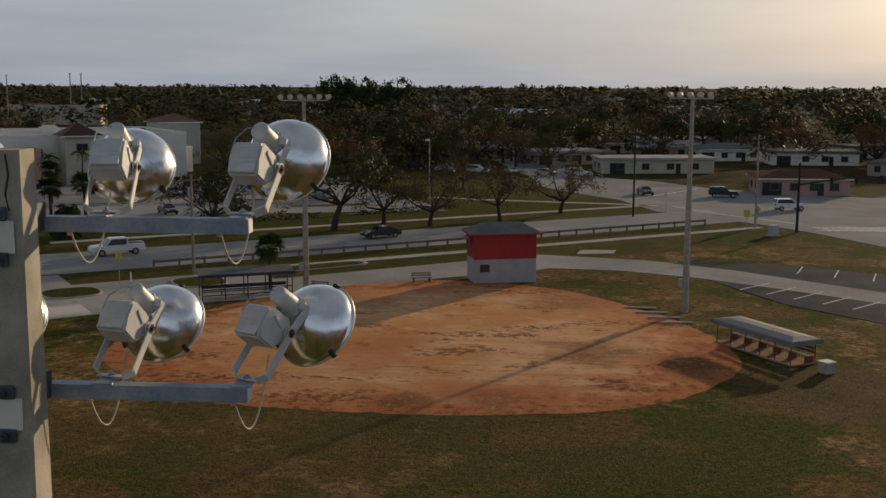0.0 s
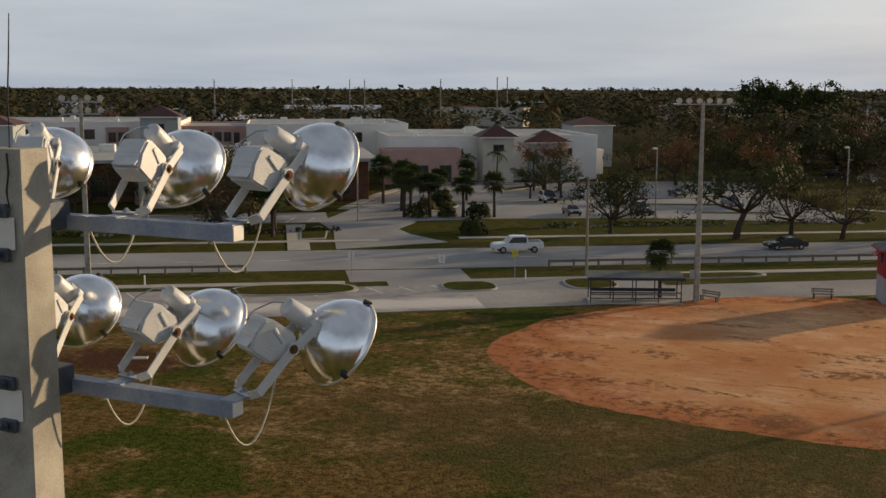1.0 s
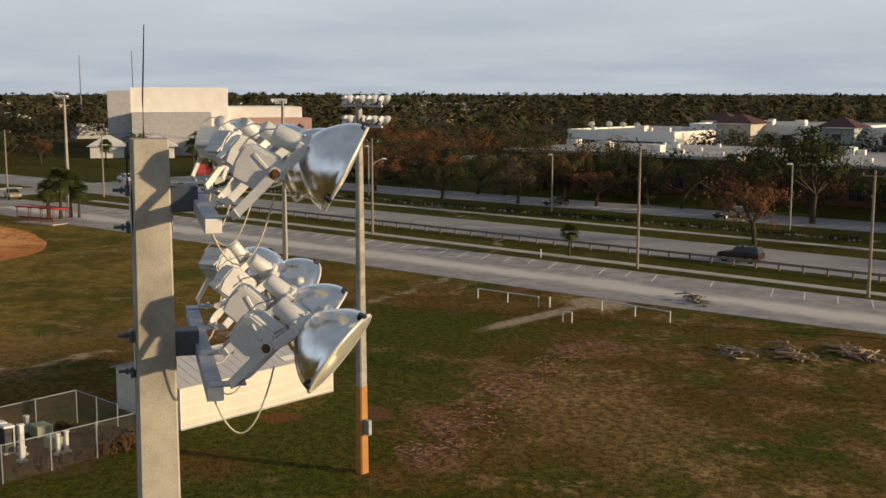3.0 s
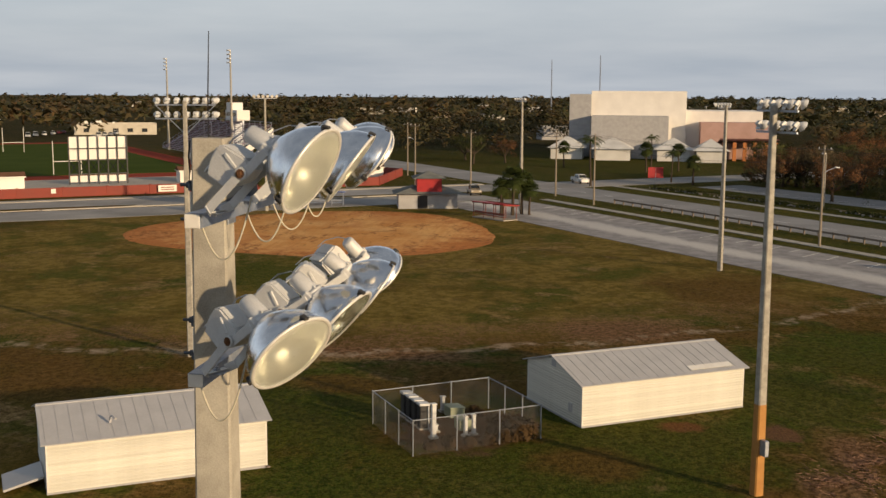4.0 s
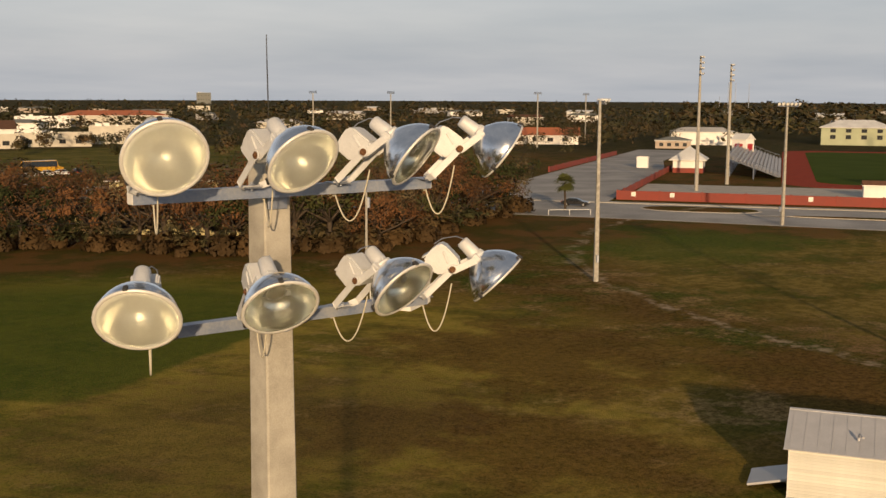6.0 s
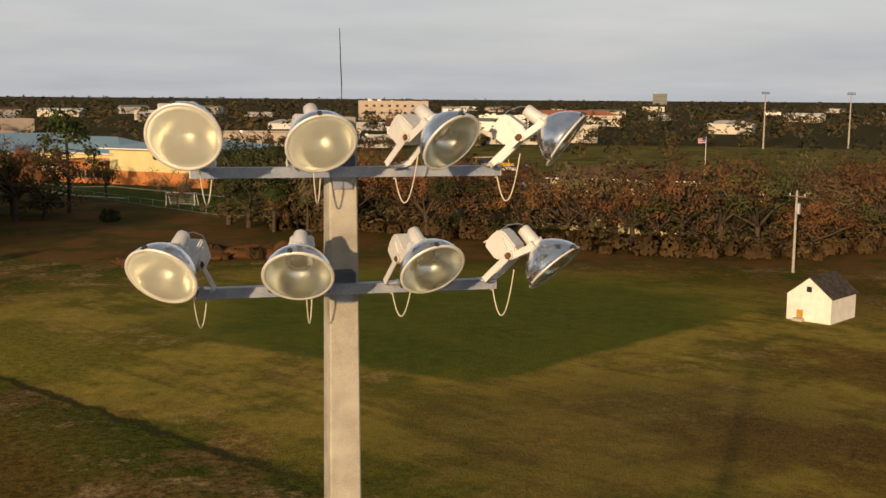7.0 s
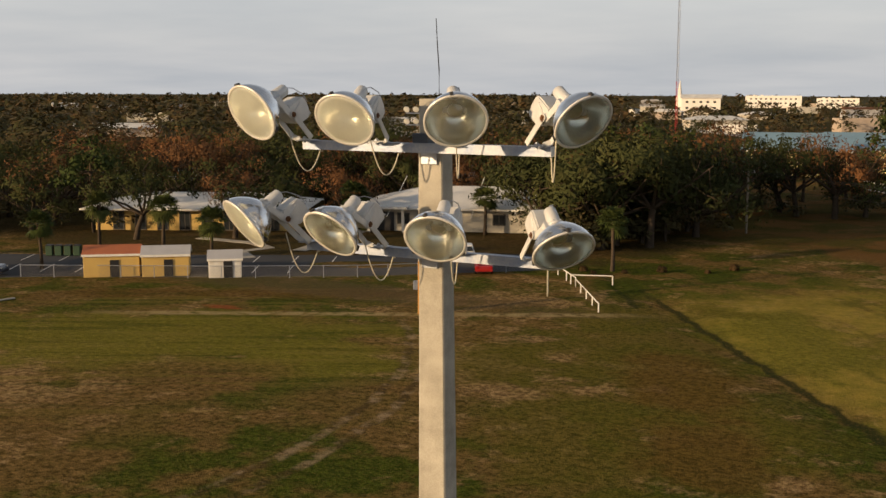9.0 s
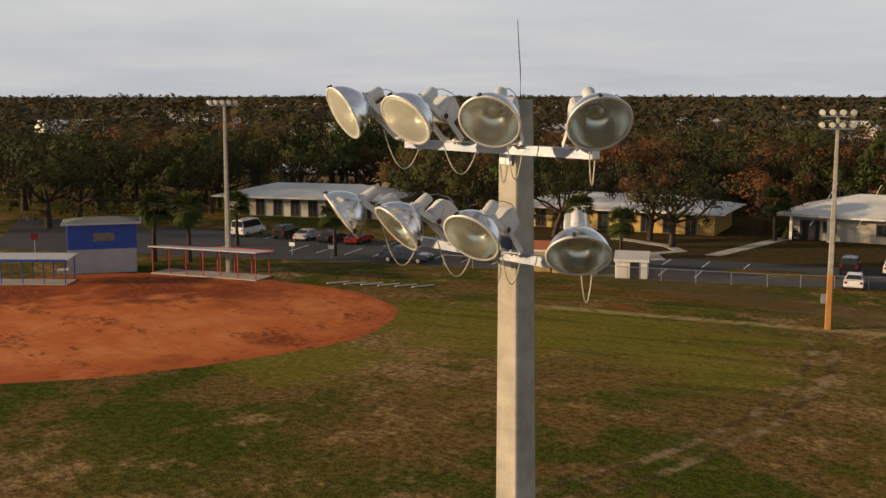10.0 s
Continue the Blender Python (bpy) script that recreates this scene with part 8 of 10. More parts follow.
def bleacher(s0, s1, o0, o1, rows, h0, h1, flip, seat, label, group=""):
    """A raked stand along the field: rows of plank seats on stepped frames."""
    t = thing("bleachers", pose(0, 0, 0), label, "bleachers", group)
    L = o1 - o0
    for k in range(rows):
        f = k / (rows - 1)
        s = s0 + (s1 - s0) * f
        z = h0 + (h1 - h0) * f
        p = on_stadium(s, (o0 + o1) / 2)
        st = abs(s1 - s0) / rows
        part("seat", solid((st * 0.55, L, 0.12), (0, 0, z + 0.45), bevel=0.02), seat, t, at=pose(p[0], p[1], 0, 0, 0, SA))
        part("tread", solid((st * 1.02, L, 0.10), (0, 0, z), bevel=0.02), SEAT_ALU, t, at=pose(p[0], p[1], 0, 0, 0, SA))
    n = max(3, int(L / 8))
    for k in range(n + 1):
        o = o0 + L * k / n
        a, b_ = Vector((*on_stadium(s0, o), h0 - 0.1)), Vector((*on_stadium(s1, o), h1 - 0.1))
        part("rake_beam", rods([(a, b_), (b_, Vector((b_.x, b_.y, 0))), (a.lerp(b_, 0.5), Vector((*a.lerp(b_, 0.5).to_2d(), 0)))], 0.13, 5), GALV, t)
    for o in (o0, o1):
        a, b_ = Vector((*on_stadium(s0, o), h0 + 1.2)), Vector((*on_stadium(s1, o), h1 + 1.2))
        part("hand_rail", rods([(a, b_)] + [(a.lerp(b_, q / 8), a.lerp(b_, q / 8) - Vector((0, 0, 1.2))) for q in range(9)], 0.06, 5), GALV, t)
    a, b_ = Vector((*on_stadium(s1, o0), h1 + 1.2)), Vector((*on_stadium(s1, o1), h1 + 1.2))
    part("back_rail", rods([(a, b_)] + [(a.lerp(b_, q / 14), a.lerp(b_, q / 14) - Vector((0, 0, 1.2))) for q in range(15)], 0.06, 5), GALV, t)
    return t


big = bleacher(78.5, 91.3, 268, 332, 20, 1.7, 9.6, False, SEAT_PURPLE, "large purple-grey home stand with white end walls")
bm = bmesh.new()
a, b_, c_ = Vector((*on_stadium(79.5, 267.4), 1.6)), Vector((*on_stadium(91.6, 267.4), 9.4)), Vector((*on_stadium(91.6, 267.4), 7.6))
d_ = Vector((*on_stadium(82.5, 267.4), 1.6))
off = Vector((*SN, 0)) * 0.4
v = [bm.verts.new(p) for p in (a, b_, c_, d_)]
w = [bm.verts.new(p + off) for p in (a, b_, c_, d_)]
bm.faces.new(v)
bm.faces.new(list(reversed(w)))
for k in range(4):
    bm.faces.new((v[k], v[(k + 1) % 4], w[(k + 1) % 4], w[k]))
bmesh.ops.recalc_face_normals(bm, faces=bm.faces)
part("end_wall", bm, WHITE_STUCCO, big, "white raked end wall")
p = on_stadium(93.4, 304)
pb = part("press_box", solid((3.8, 11, 3.0), (0, 0, 11.9), bevel=0.05), WHITE_STUCCO, big, "white press box above the stand", at=pose(p[0], p[1], 0, 0, 0, SA))
part("press_window", solid((0.1, 9, 1.0), (-1.92, 0, 12.2)), GLASS_DARK, pb)
part("upper_box", solid((3.4, 5, 2.2), (0, 2.6, 14.4), bevel=0.05), WHITE_STUCCO, pb)
for k in range(6):
    part("press_post", solid((0.4, 0.4, 10.4), (0, -5 + 2 * k, 5.2)), GALV, pb)
bleacher(3.4, -8.0, 260, 338, 14, 0.7, 4.8, True, SEAT_ALU, "smaller pale aluminium visitors' stand")
for s, o in ((78, 268), (76, 275)):
    bleacher(s, s - 4, o, o + 6, 4, 0.4, 1.7, True, SEAT_ALU, "small low aluminium bench stand", "small stands")
p = on_stadium(95.6, 263.6)
building("field_house", "white flat-roofed field house with a red base", "field house", p[0], p[1], SA, 14.2, 6.6, 4.3, WHITE_STUCCO, MEMBRANE, band_mat=WALL_RED, boxes=3)
p = on_stadium(98, 219)
building("ticket_hut", "tiny white hut with a red-brown roof", "hut", p[0], p[1], SA, 4, 3, 2.2, WHITE_STUCCO, BROWN_ROOF, style="gable", rise=0.9, over=0.2)
p = on_stadium(-18.6, 281)
building("field_house", "white-roofed pavilion with red lower walls", "field house", p[0], p[1], SA, 7.4, 8.4, 3.3, WHITE_STUCCO, WHITE_ROOF, style="hip", rise=3.3, over=0.9, band_mat=WALL_RED)
p = on_stadium(-7, 326)
tower = building("ticket_tower", "narrow white tower with red panels and a gabled roof", "tower", p[0], p[1], SA - 30, 4.6, 4.4, 7.0, WHITE_STUCCO, WHITE_ROOF, style="gable", rise=1.6, over=0.3)
for rz, dx, dy in ((0, 0, -2.25), (90, 2.35, 0), (270, -2.35, 0)):
    part("red_panel", solid((2.6, 0.1, 5.2), (0, 0, 3.1), bevel=0.02), RED_PAINT, tower, "red wall panel", at=pose(dx, dy, 0, 0, 0, rz))
p = on_stadium(-31.9, 294.5)
building("ticket_hut", "tiny white guard hut with a flat roof", "hut", p[0], p[1], SA, 3, 2.6, 2.5, WHITE_STUCCO, MEMBRANE)
# tall stadium light poles
for s, o, h in ((-12.5, 222, 27), (-7.4, 242, 26), (88, 292, 30), (84.6, 350, 29)):
    p = on_stadium(s, o)
    t = thing("stadium_light", pose(p[0], p[1], 0, 0, 0, SA + (0 if s < 40 else 180)), "very tall stadium light pole with stacked lamp rows", "light pole", "stadium lights")
    part("shaft", rod(bmesh.new(), (0, 0, 0), (0, 0, h), 0.42, 0.2, 8), CONCRETE, t)
    for r in range(4):
        part("crossarm", solid((0.12, 2.6, 0.12), (0.3, 0, h - 0.3 - 1.1 * r)), GALV, t)
        for q in range(3):
            part("lamp", SMALL_LAMP, None, t, at=pose(0.45, -1.0 + q, h - 0.1 - 1.1 * r, 0, 35, 0))
# goal posts
for o, in ((252,), (352,)):
    p = on_stadium(38, o)
    t = thing("goal_post", pose(p[0], p[1], 0, 0, 0, SA), "white football goal post", "goal post", "goal posts")
    part("frame", rods([((-3, 0, 3.0), (3, 0, 3.0)), ((-3, 0, 0), (-3, 0, 7.5)), ((3, 0, 0), (3, 0, 7.5))], 0.09, 6), WHITE_PAINT, t)
# thin far field-light poles
for x, y, h in ((212.6, 353.1, 20.5), (242.6, 345.4, 20.5), (279.8, 302.6, 20.5), (363.3, 361, 20.5), (249.4, -330.3, 20.5), (281.1, -430.2, 21), (248.6, -426.9, 21), (242.9, -430.2, 21), (191.1, -401, 21), (182.1, -438, 22), (178.1, -439.6, 22)):
    t = thing("floodlight_pole", pose(x, y, 0, 0, 0, 30), "thin far field light pole above the trees", "light pole", "far light poles")
    part("shaft", rod(bmesh.new(), (0, 0, 0), (0, 0, h), 0.35, 0.2, 6), CONCRETE, t)
    part("lamp_rack", solid((0.6, 3.0, 0.9), (0, 0, h - 0.3), bevel=0.05), ALU, t)

# ---- trees, palms, shrubs ----


def tube_np(pts, radii, n, verts, faces):
    """Adds a tapering tube through the points."""
    base = len(verts)
    for i, p in enumerate(pts):
        a, c = pts[max(i - 1, 0)], pts[min(i + 1, len(pts) - 1)]
        q = (Vector(c) - Vector(a)).normalized().to_track_quat("Z", "Y")
        for k in range(n):
            verts.append(tuple(Vector(p) + q @ Vector((radii[i] * math.cos(2 * math.pi * k / n), radii[i] * math.sin(2 * math.pi * k / n), 0))))
    for i in range(len(pts) - 1):
        for k in range(n):
            faces.append((base + i * n + k, base + i * n + (k + 1) % n, base + (i + 1) * n + (k + 1) % n, base + (i + 1) * n + k))


def leaf_quads(centres, sizes, rng, out=None, spread=0.42, slim=0.66):
    """Small leaf clumps at the centres, turned mostly outwards from the crown, with the normals that shade them."""
    n = len(centres)
    if out is None:
        out = rng.normal(size=(n, 3)) + np.array([0, 0, 0.4])
    out = out / (np.linalg.norm(out, axis=1)[:, None] + 1e-6)
    nm = rng.normal(size=(n, 3)) * spread + out
    nm /= np.linalg.norm(nm, axis=1)[:, None]
    a = np.cross(nm, rng.normal(size=(n, 3)))
    a /= np.linalg.norm(a, axis=1)[:, None]
    b = np.cross(nm, a)
    a, b = a * sizes[:, None], b * sizes[:, None] * slim
    v = np.stack([centres - a, centres - b * 0.9 - a * 0.1, centres + a, centres + b * 0.9 + a * 0.15], 1).reshape(-1, 3)
    soft = out + nm * 0.35
    soft /= np.linalg.norm(soft, axis=1)[:, None]
    return v, np.arange(n * 4).reshape(n, 4), np.repeat(soft, 4, axis=0)


def quad_mesh(name, v, mat, normals=None):
    """A mesh of loose quads from an array of corners."""
    n = len(v) // 4
    me = bpy.data.meshes.new(name)
    me.vertices.add(len(v))
    me.vertices.foreach_set("co", v.astype(np.float32).ravel())
    me.loops.add(n * 4)
    me.loops.foreach_set("vertex_index", np.arange(n * 4, dtype=np.int32))
    me.polygons.add(n)
    me.polygons.foreach_set("loop_start", np.arange(0, n * 4, 4, dtype=np.int32))
    me.update()
    me.validate()
    me.materials.append(mat)
    if normals is not None:
        me.shade_smooth()
        me.normals_split_custom_set_from_vertices(normals.astype(np.float32))
    return me


def mesh_np(name, verts, faces, mat, smooth=False):
    me = bpy.data.meshes.new(name)
    me.from_pydata(np.asarray(verts).tolist(), [], np.asarray(faces).tolist())
    me.materials.append(mat)
    if smooth:
        me.shade_smooth()
    return me


def broadleaf(seed, leaves, leaf, mat, wide=1.0, full=1.0, twigs=False):
    """Trunk with forking limbs, leaf clumps round the limb ends; about 10 m high."""
    rng = np.random.default_rng(seed)
    tv, tf, tips = [], [], []
    lean = rng.normal(size=2) * 0.25
    fork = rng.uniform(1.6, 2.8)
    top = np.array([lean[0], lean[1], fork])
    tube_np([(0, 0, -0.3), (lean[0] * 0.4, lean[1] * 0.4, fork * 0.5), tuple(top)], [0.36, 0.27, 0.24], 6, tv, tf)
    n1 = rng.integers(5, 8)
    for i in range(n1):
        az = 2 * math.pi * (i + rng.uniform(-0.3, 0.3)) / n1
        up = rng.uniform(0.12, 1.3)
        d = np.array([math.cos(az), math.sin(az), up])
        d /= np.linalg.norm(d)
        L = rng.uniform(3.2, 4.8) * (0.85 + 0.3 * (up < 0.8) * wide)
        mid = top + d * L * 0.5 + rng.normal(size=3) * 0.25
        end = top + d * L * np.array([wide, wide, 1.0]) + np.array([0, 0, rng.uniform(0.2, 1.0)])
        tube_np([tuple(top), tuple(mid), tuple(end)], [0.17, 0.11, 0.05], 4, tv, tf)
        for j in range(4):
            f = rng.uniform(0.4, 1.0)
            s = mid + (end - mid) * (f - 0.4) / 0.6
            q = d * 0.5 + rng.normal(size=3) * 0.75 + np.array([0, 0, 0.45])
            q /= np.linalg.norm(q)
            e = s + q * rng.uniform(1.4, 2.9)
            tube_np([tuple(s), tuple((s + e) / 2 + rng.normal(size=3) * 0.15), tuple(e)], [0.06, 0.04, 0.015], 3, tv, tf)
            tips.append(e)
            if twigs:
                for _ in range(3):
                    g = e + (e - s) * -rng.uniform(0, 0.7)
                    h = g + rng.normal(size=3) * 0.7 + np.array([0, 0, 0.5])
                    tube_np([tuple(g), tuple(h)], [0.025, 0.008], 3, tv, tf)
        tips.append(end)
    tips = np.array(tips)
    w = rng.uniform(0.5, 1.5, len(tips))
    pick = rng.choice(len(tips), leaves, p=w / w.sum())
    rad = rng.uniform(0.55, 1.15, len(tips)) * full
    off = rng.normal(size=(leaves, 3))
    off /= np.linalg.norm(off, axis=1)[:, None]
    off *= (rng.uniform(0.12, 1.0, leaves) ** 0.5)[:, None]
    off[:, 2] *= 0.75
    c = tips[pick] + off * rad[pick][:, None] * 1.35
    mid = np.array([top[0], top[1], fork + 2.2])
    lv, _, ln = leaf_quads(c, rng.uniform(0.5, 1.25, leaves) * leaf, rng, off * 1.2 + (c - mid) / 3.6 + np.array([0, 0, 0.15]), 0.36, 0.36)
    return mesh_np("trunk", tv, tf, BARK, True), quad_mesh("crown", lv, mat, ln)


def pine(seed, leaves, leaf):
    rng = np.random.default_rng(seed)
    tv, tf = [], []
    tube_np([(0, 0, -0.3), (0.1, 0.05, 4), (0.0, 0.15, 8), (0.1, 0.1, 9.6)], [0.24, 0.19, 0.12, 0.04], 6, tv, tf)
    tips = []
    for i in range(26):
        z = rng.uniform(4.6, 9.4)
        az = rng.uniform(0, 2 * math.pi)
        L = (10.2 - z) * rng.uniform(0.35, 0.62) + 0.5
        e = np.array([L * math.cos(az), L * math.sin(az), z + rng.uniform(-0.1, 0.7)])
        tube_np([(0, 0.1, z), tuple(e * np.array([0.5, 0.5, 1]) + np.array([0, 0, -0.1])), tuple(e)], [0.06, 0.04, 0.015], 4, tv, tf)
        tips.append(e)
    tips = np.array(tips)
    pick = rng.integers(0, len(tips), leaves)
    c = tips[pick] + rng.normal(size=(leaves, 3)) * np.array([0.5, 0.5, 0.28])
    lv, _, ln = leaf_quads(c, rng.uniform(0.6, 1.2, leaves) * leaf, rng, c - tips[pick] + np.array([0, 0, 0.2]))
    return mesh_np("trunk", tv, tf, BARK, True), quad_mesh("crown", lv, LEAF_PINE, ln)


def cabbage_palm(seed, fans=66):
    """Stout trunk with a round head of fan leaves and a skirt of dead ones; about 6 m high."""
    rng = np.random.default_rng(seed)
    tv, tf = [], []
    tube_np([(0, 0, -0.3), (0.05, 0, 1.6), (0.1, 0.05, 3.2), (0.1, 0.1, 4.6)], [0.26, 0.19, 0.18, 0.24], 8, tv, tf)
    lv, lf = [], []
    for i in range(fans):
        az = rng.uniform(0, 2 * math.pi)
        el = rng.uniform(-0.9, 1.35)
        d = Vector((math.cos(az) * math.cos(el), math.sin(az) * math.cos(el), math.sin(el)))
        base = Vector((0.1, 0.1, 4.6)) + d * rng.uniform(0.7, 1.0)
        side = d.cross(Vector((0, 0, 1))).normalized()
        up = side.cross(d)
        for k in range(9):
            f = (k / 8 - 0.5) * 2.5
            v = (d * math.cos(f) + side * math.sin(f)).normalized()
            L = rng.uniform(0.95, 1.3) * (1.05 - 0.12 * abs(f))
            w = v.cross(up).normalized() * 0.085
            m = base + v * L * 0.6 - Vector((0, 0, 0.05))
            e = base + v * L - Vector((0, 0, 0.28 + 0.15 * rng.random()))
            q = len(lv)
            lv += [tuple(base - w * 0.4), tuple(base + w * 0.4), tuple(m + w), tuple(m - w), tuple(e)]
            lf += [(q, q + 1, q + 2, q + 3), (q + 3, q + 2, q + 4)]
    me = bpy.data.meshes.new("crown")
    me.from_pydata(lv, [], lf)
    me.materials.append(LEAF_PALM)
    return mesh_np("trunk", tv, tf, BARK, True), me


def feather_palm(seed, fronds=18):
    rng = np.random.default_rng(seed)
    tv, tf = [], []
    tube_np([(0, 0, -0.3), (0.1, 0, 2.5), (0.2, 0.1, 5.2), (0.2, 0.1, 7.2)], [0.24, 0.16, 0.14, 0.12], 8, tv, tf)
    lv, lf = [], []
    for i in range(fronds):
        az = 2 * math.pi * i / fronds + rng.uniform(-0.2, 0.2)
        el = rng.uniform(-0.1, 1.1)
        L = rng.uniform(2.2, 3.0)
        pts = []
        for k in range(7):
            f = k / 6
            r = L * f * math.cos(el) * (1 - 0.1 * f)
            pts.append(Vector((0.2 + r * math.cos(az), 0.1 + r * math.sin(az), 7.1 + L * f * math.sin(el) - 1.5 * f * f)))
        side = Vector((-math.sin(az), math.cos(az), 0))
        for a, b_ in zip(pts, pts[1:]):
            for sg in (-1, 1):
                for h in (0.2, 0.7):
                    p = a.lerp(b_, h)
                    t = p + side * sg * 0.55 * rng.uniform(0.8, 1.1) + (b_ - a) * 0.5 - Vector((0, 0, 0.25))
                    w = (b_ - a).normalized() * 0.07
                    q = len(lv)
                    lv += [tuple(p - w), tuple(p + w), tuple(t)]
                    lf.append((q, q + 1, q + 2))
    me = bpy.data.meshes.new("crown")
    me.from_pydata(lv, [], lf)
    me.materials.append(LEAF_PALM)
    return mesh_np("trunk", tv, tf, BARK, True), me


def shrub(seed, leaves, leaf, mat):
    rng = np.random.default_rng(seed)
    tv, tf = [], []
    for i in range(6):
        a = rng.uniform(0, 2 * math.pi)
        tube_np([(0, 0, -0.1), (0.4 * math.cos(a), 0.4 * math.sin(a), 0.8)], [0.06, 0.02], 4, tv, tf)
    d = rng.normal(size=(leaves, 3))
    d /= np.linalg.norm(d, axis=1)[:, None]
    d[:, 2] = np.abs(d[:, 2])
    lump = 0.8 + 0.25 * np.sin(d[:, 0] * 5 + seed) * np.cos(d[:, 1] * 4)
    c = d * (rng.uniform(0.55, 1.0, leaves) ** 0.5 * lump)[:, None] * np.array([1.1, 1.1, 1.3]) + np.array([0, 0, 0.1])
    lv, _, ln = leaf_quads(c, rng.uniform(0.6, 1.2, leaves) * leaf, rng, c)
    return mesh_np("stems", tv, tf, BARK), quad_mesh("crown", lv, mat, ln)


KINDS = {
    "oak": [broadleaf(s, 2000, 0.25, LEAF_GREEN, 1.1, 1.15) for s in (1, 2, 3, 4)],
    "brown": [broadleaf(s, 1800, 0.205, LEAF_BROWN, 1.0, 1.15, True) for s in (11, 12, 13, 14)],
    "bare": [broadleaf(s, 2000, 0.20, LEAF_OLIVE, 1.0, 1.15, True) for s in (21, 22, 23)],
    "pine": [pine(s, 900, 0.26) for s in (51, 52)],
    "palm": [cabbage_palm(s) for s in (61, 62, 63)],
    "feather": [feather_palm(s) for s in (71, 72)],
    "shrub": [shrub(s, 520, 0.16, LEAF_GREEN) for s in (81, 82)],
    "dry_shrub": [shrub(s, 420, 0.16, LEAF_DRY) for s in (85, 86)],
}
TALL = {"oak": 8.6, "brown": 8.6, "bare": 8.6, "oak_far": 8.6, "brown_far": 8.6, "pine": 10.0, "palm": 5.9, "feather": 8.0, "shrub": 1.5, "dry_shrub": 1.5}
TEXT = {"oak": ("leafy green oak with a spreading uneven crown", "tree"), "brown": ("winter tree with thin red-brown leaves", "tree"), "bare": ("nearly bare winter tree with fine grey twigs", "tree"),
        "oak_far": ("dark green oak standing in the woods", "tree"), "brown_far": ("red-brown winter tree standing in the woods", "tree"), "pine": ("tall slash pine with clumped needles", "pine"),
        "palm": ("cabbage palm with a round head of fan leaves", "palm"), "feather": ("slender palm with arching feather leaves", "palm"), "shrub": ("rounded dark green shrub with small leaves", "shrub"), "dry_shrub": ("dry brown weedy shrub", "shrub")}
plant_rnd = random.Random(5)
JOINED = []      # far trees and undergrowth, too many to count


def plant(kind, x, y, h, group=""):
    tr, cr = plant_rnd.choice(KINDS[kind])
    k = h / TALL[kind]
    name = {"pine": "pine_tree", "palm": "palm_tree", "feather": "palm_tree", "shrub": "shrub", "dry_shrub": "shrub"}.get(kind, "tree")
    t = thing(name, pose(x, y, 0, 0, 0, plant_rnd.uniform(0, 360)), TEXT[kind][0], TEXT[kind][1], group)
    w = k * plant_rnd.uniform(0.88, 1.15)
    s = Matrix.Diagonal((w, w, k, 1))
    part("trunk", tr, None, t, at=s)
    part("crown", cr, None, t, at=s)
    return t


# lot and verge trees beyond the main road
for kind, x, y, h in (("oak", 21.6, -133.6, 11.0), ("bare", 16, -141, 9.0), ("bare", 9.7, -139.4, 9.6), ("bare", 0.5, -143.3, 8.4), ("bare", -7.9, -155.4, 9.6), ("oak", 36.7, -131, 9.2),
                      ("oak", 24, -186, 8), ("bare", 8, -190, 8),
                      ("palm", 68.5, -135.1, 6.8), ("palm", 65.3, -137, 6.2), ("palm", 61, -139, 5.8), ("palm", 57, -141, 6.4), ("shrub", 66.8, -136.4, 2.6), ("shrub", 63.4, -138.4, 2.2), ("shrub", 59.2, -140, 2.8), ("shrub", 70.6, -146, 2.4), ("shrub", 70, -150, 3.0), ("shrub", 72.6, -156, 2.6), ("palm", 71.8, -153, 5.6), ("shrub", 74.4, -160.6, 2.2), ("shrub", 52.2, -123, 3.0), ("palm", 80, -150, 7.5), ("feather", 77, -176, 7),
                      ("feather", 62, -182, 7.5), ("palm", 70, -160, 6.5), ("palm", 20.0, -91.6, 5.2), ("brown", 112, -73, 9.4), ("palm", 98.8, -93.8, 4.4), ("bare", 76.5, -104, 8.2), ("palm", 77.5, -110.5, 7.0),
                      ("palm", 75.5, -113, 6.6), ("palm", 79, -113.5, 6.8), ("palm", 73.5, -109.5, 6.2), ("oak", 92, -121, 11.8), ("oak", 96, -126, 11), ("oak", 129, -92.5, 13), ("pine", 136, -97, 14), ("oak", 141, -88, 12),
                      ("palm", 118, -102, 9), ("palm", 108, -112, 6), ("palm", 90.4, -153, 9.2), ("palm", 88, -150, 8.6), ("palm", 93, -151, 8.8), ("oak", 122, -107, 6.8), ("oak", 130, -104, 7.4), ("brown", 136, -99, 7),
                      ("oak", 126, -111, 6.6), ("brown", 115, -116, 6.4), ("bare", 84, -116, 8.0), ("brown", 80, -119, 7), ("oak", 99, -130, 10.5), ("oak", 103, -134, 11.5), ("palm", 70, -140, 7), ("palm", 72.5, -142, 7.4),
                      ("oak", 39.7, -143, 8.0), ("oak", 58, -172, 6.8), ("oak", 62, -168, 6.4), ("feather", 74, -182, 7.4), ("feather", 66, -180, 7), *[(("oak", "palm", "brown", "oak", "palm", "bare")[k % 6], *on_road(-8 + 5.6 * k, -163 - 5 * ((k * 7) % 3)), 6.2 + 0.7 * ((k * 5) % 4)) for k in range(15)]):
    plant(kind, x, y, h, "trees beyond the main road")
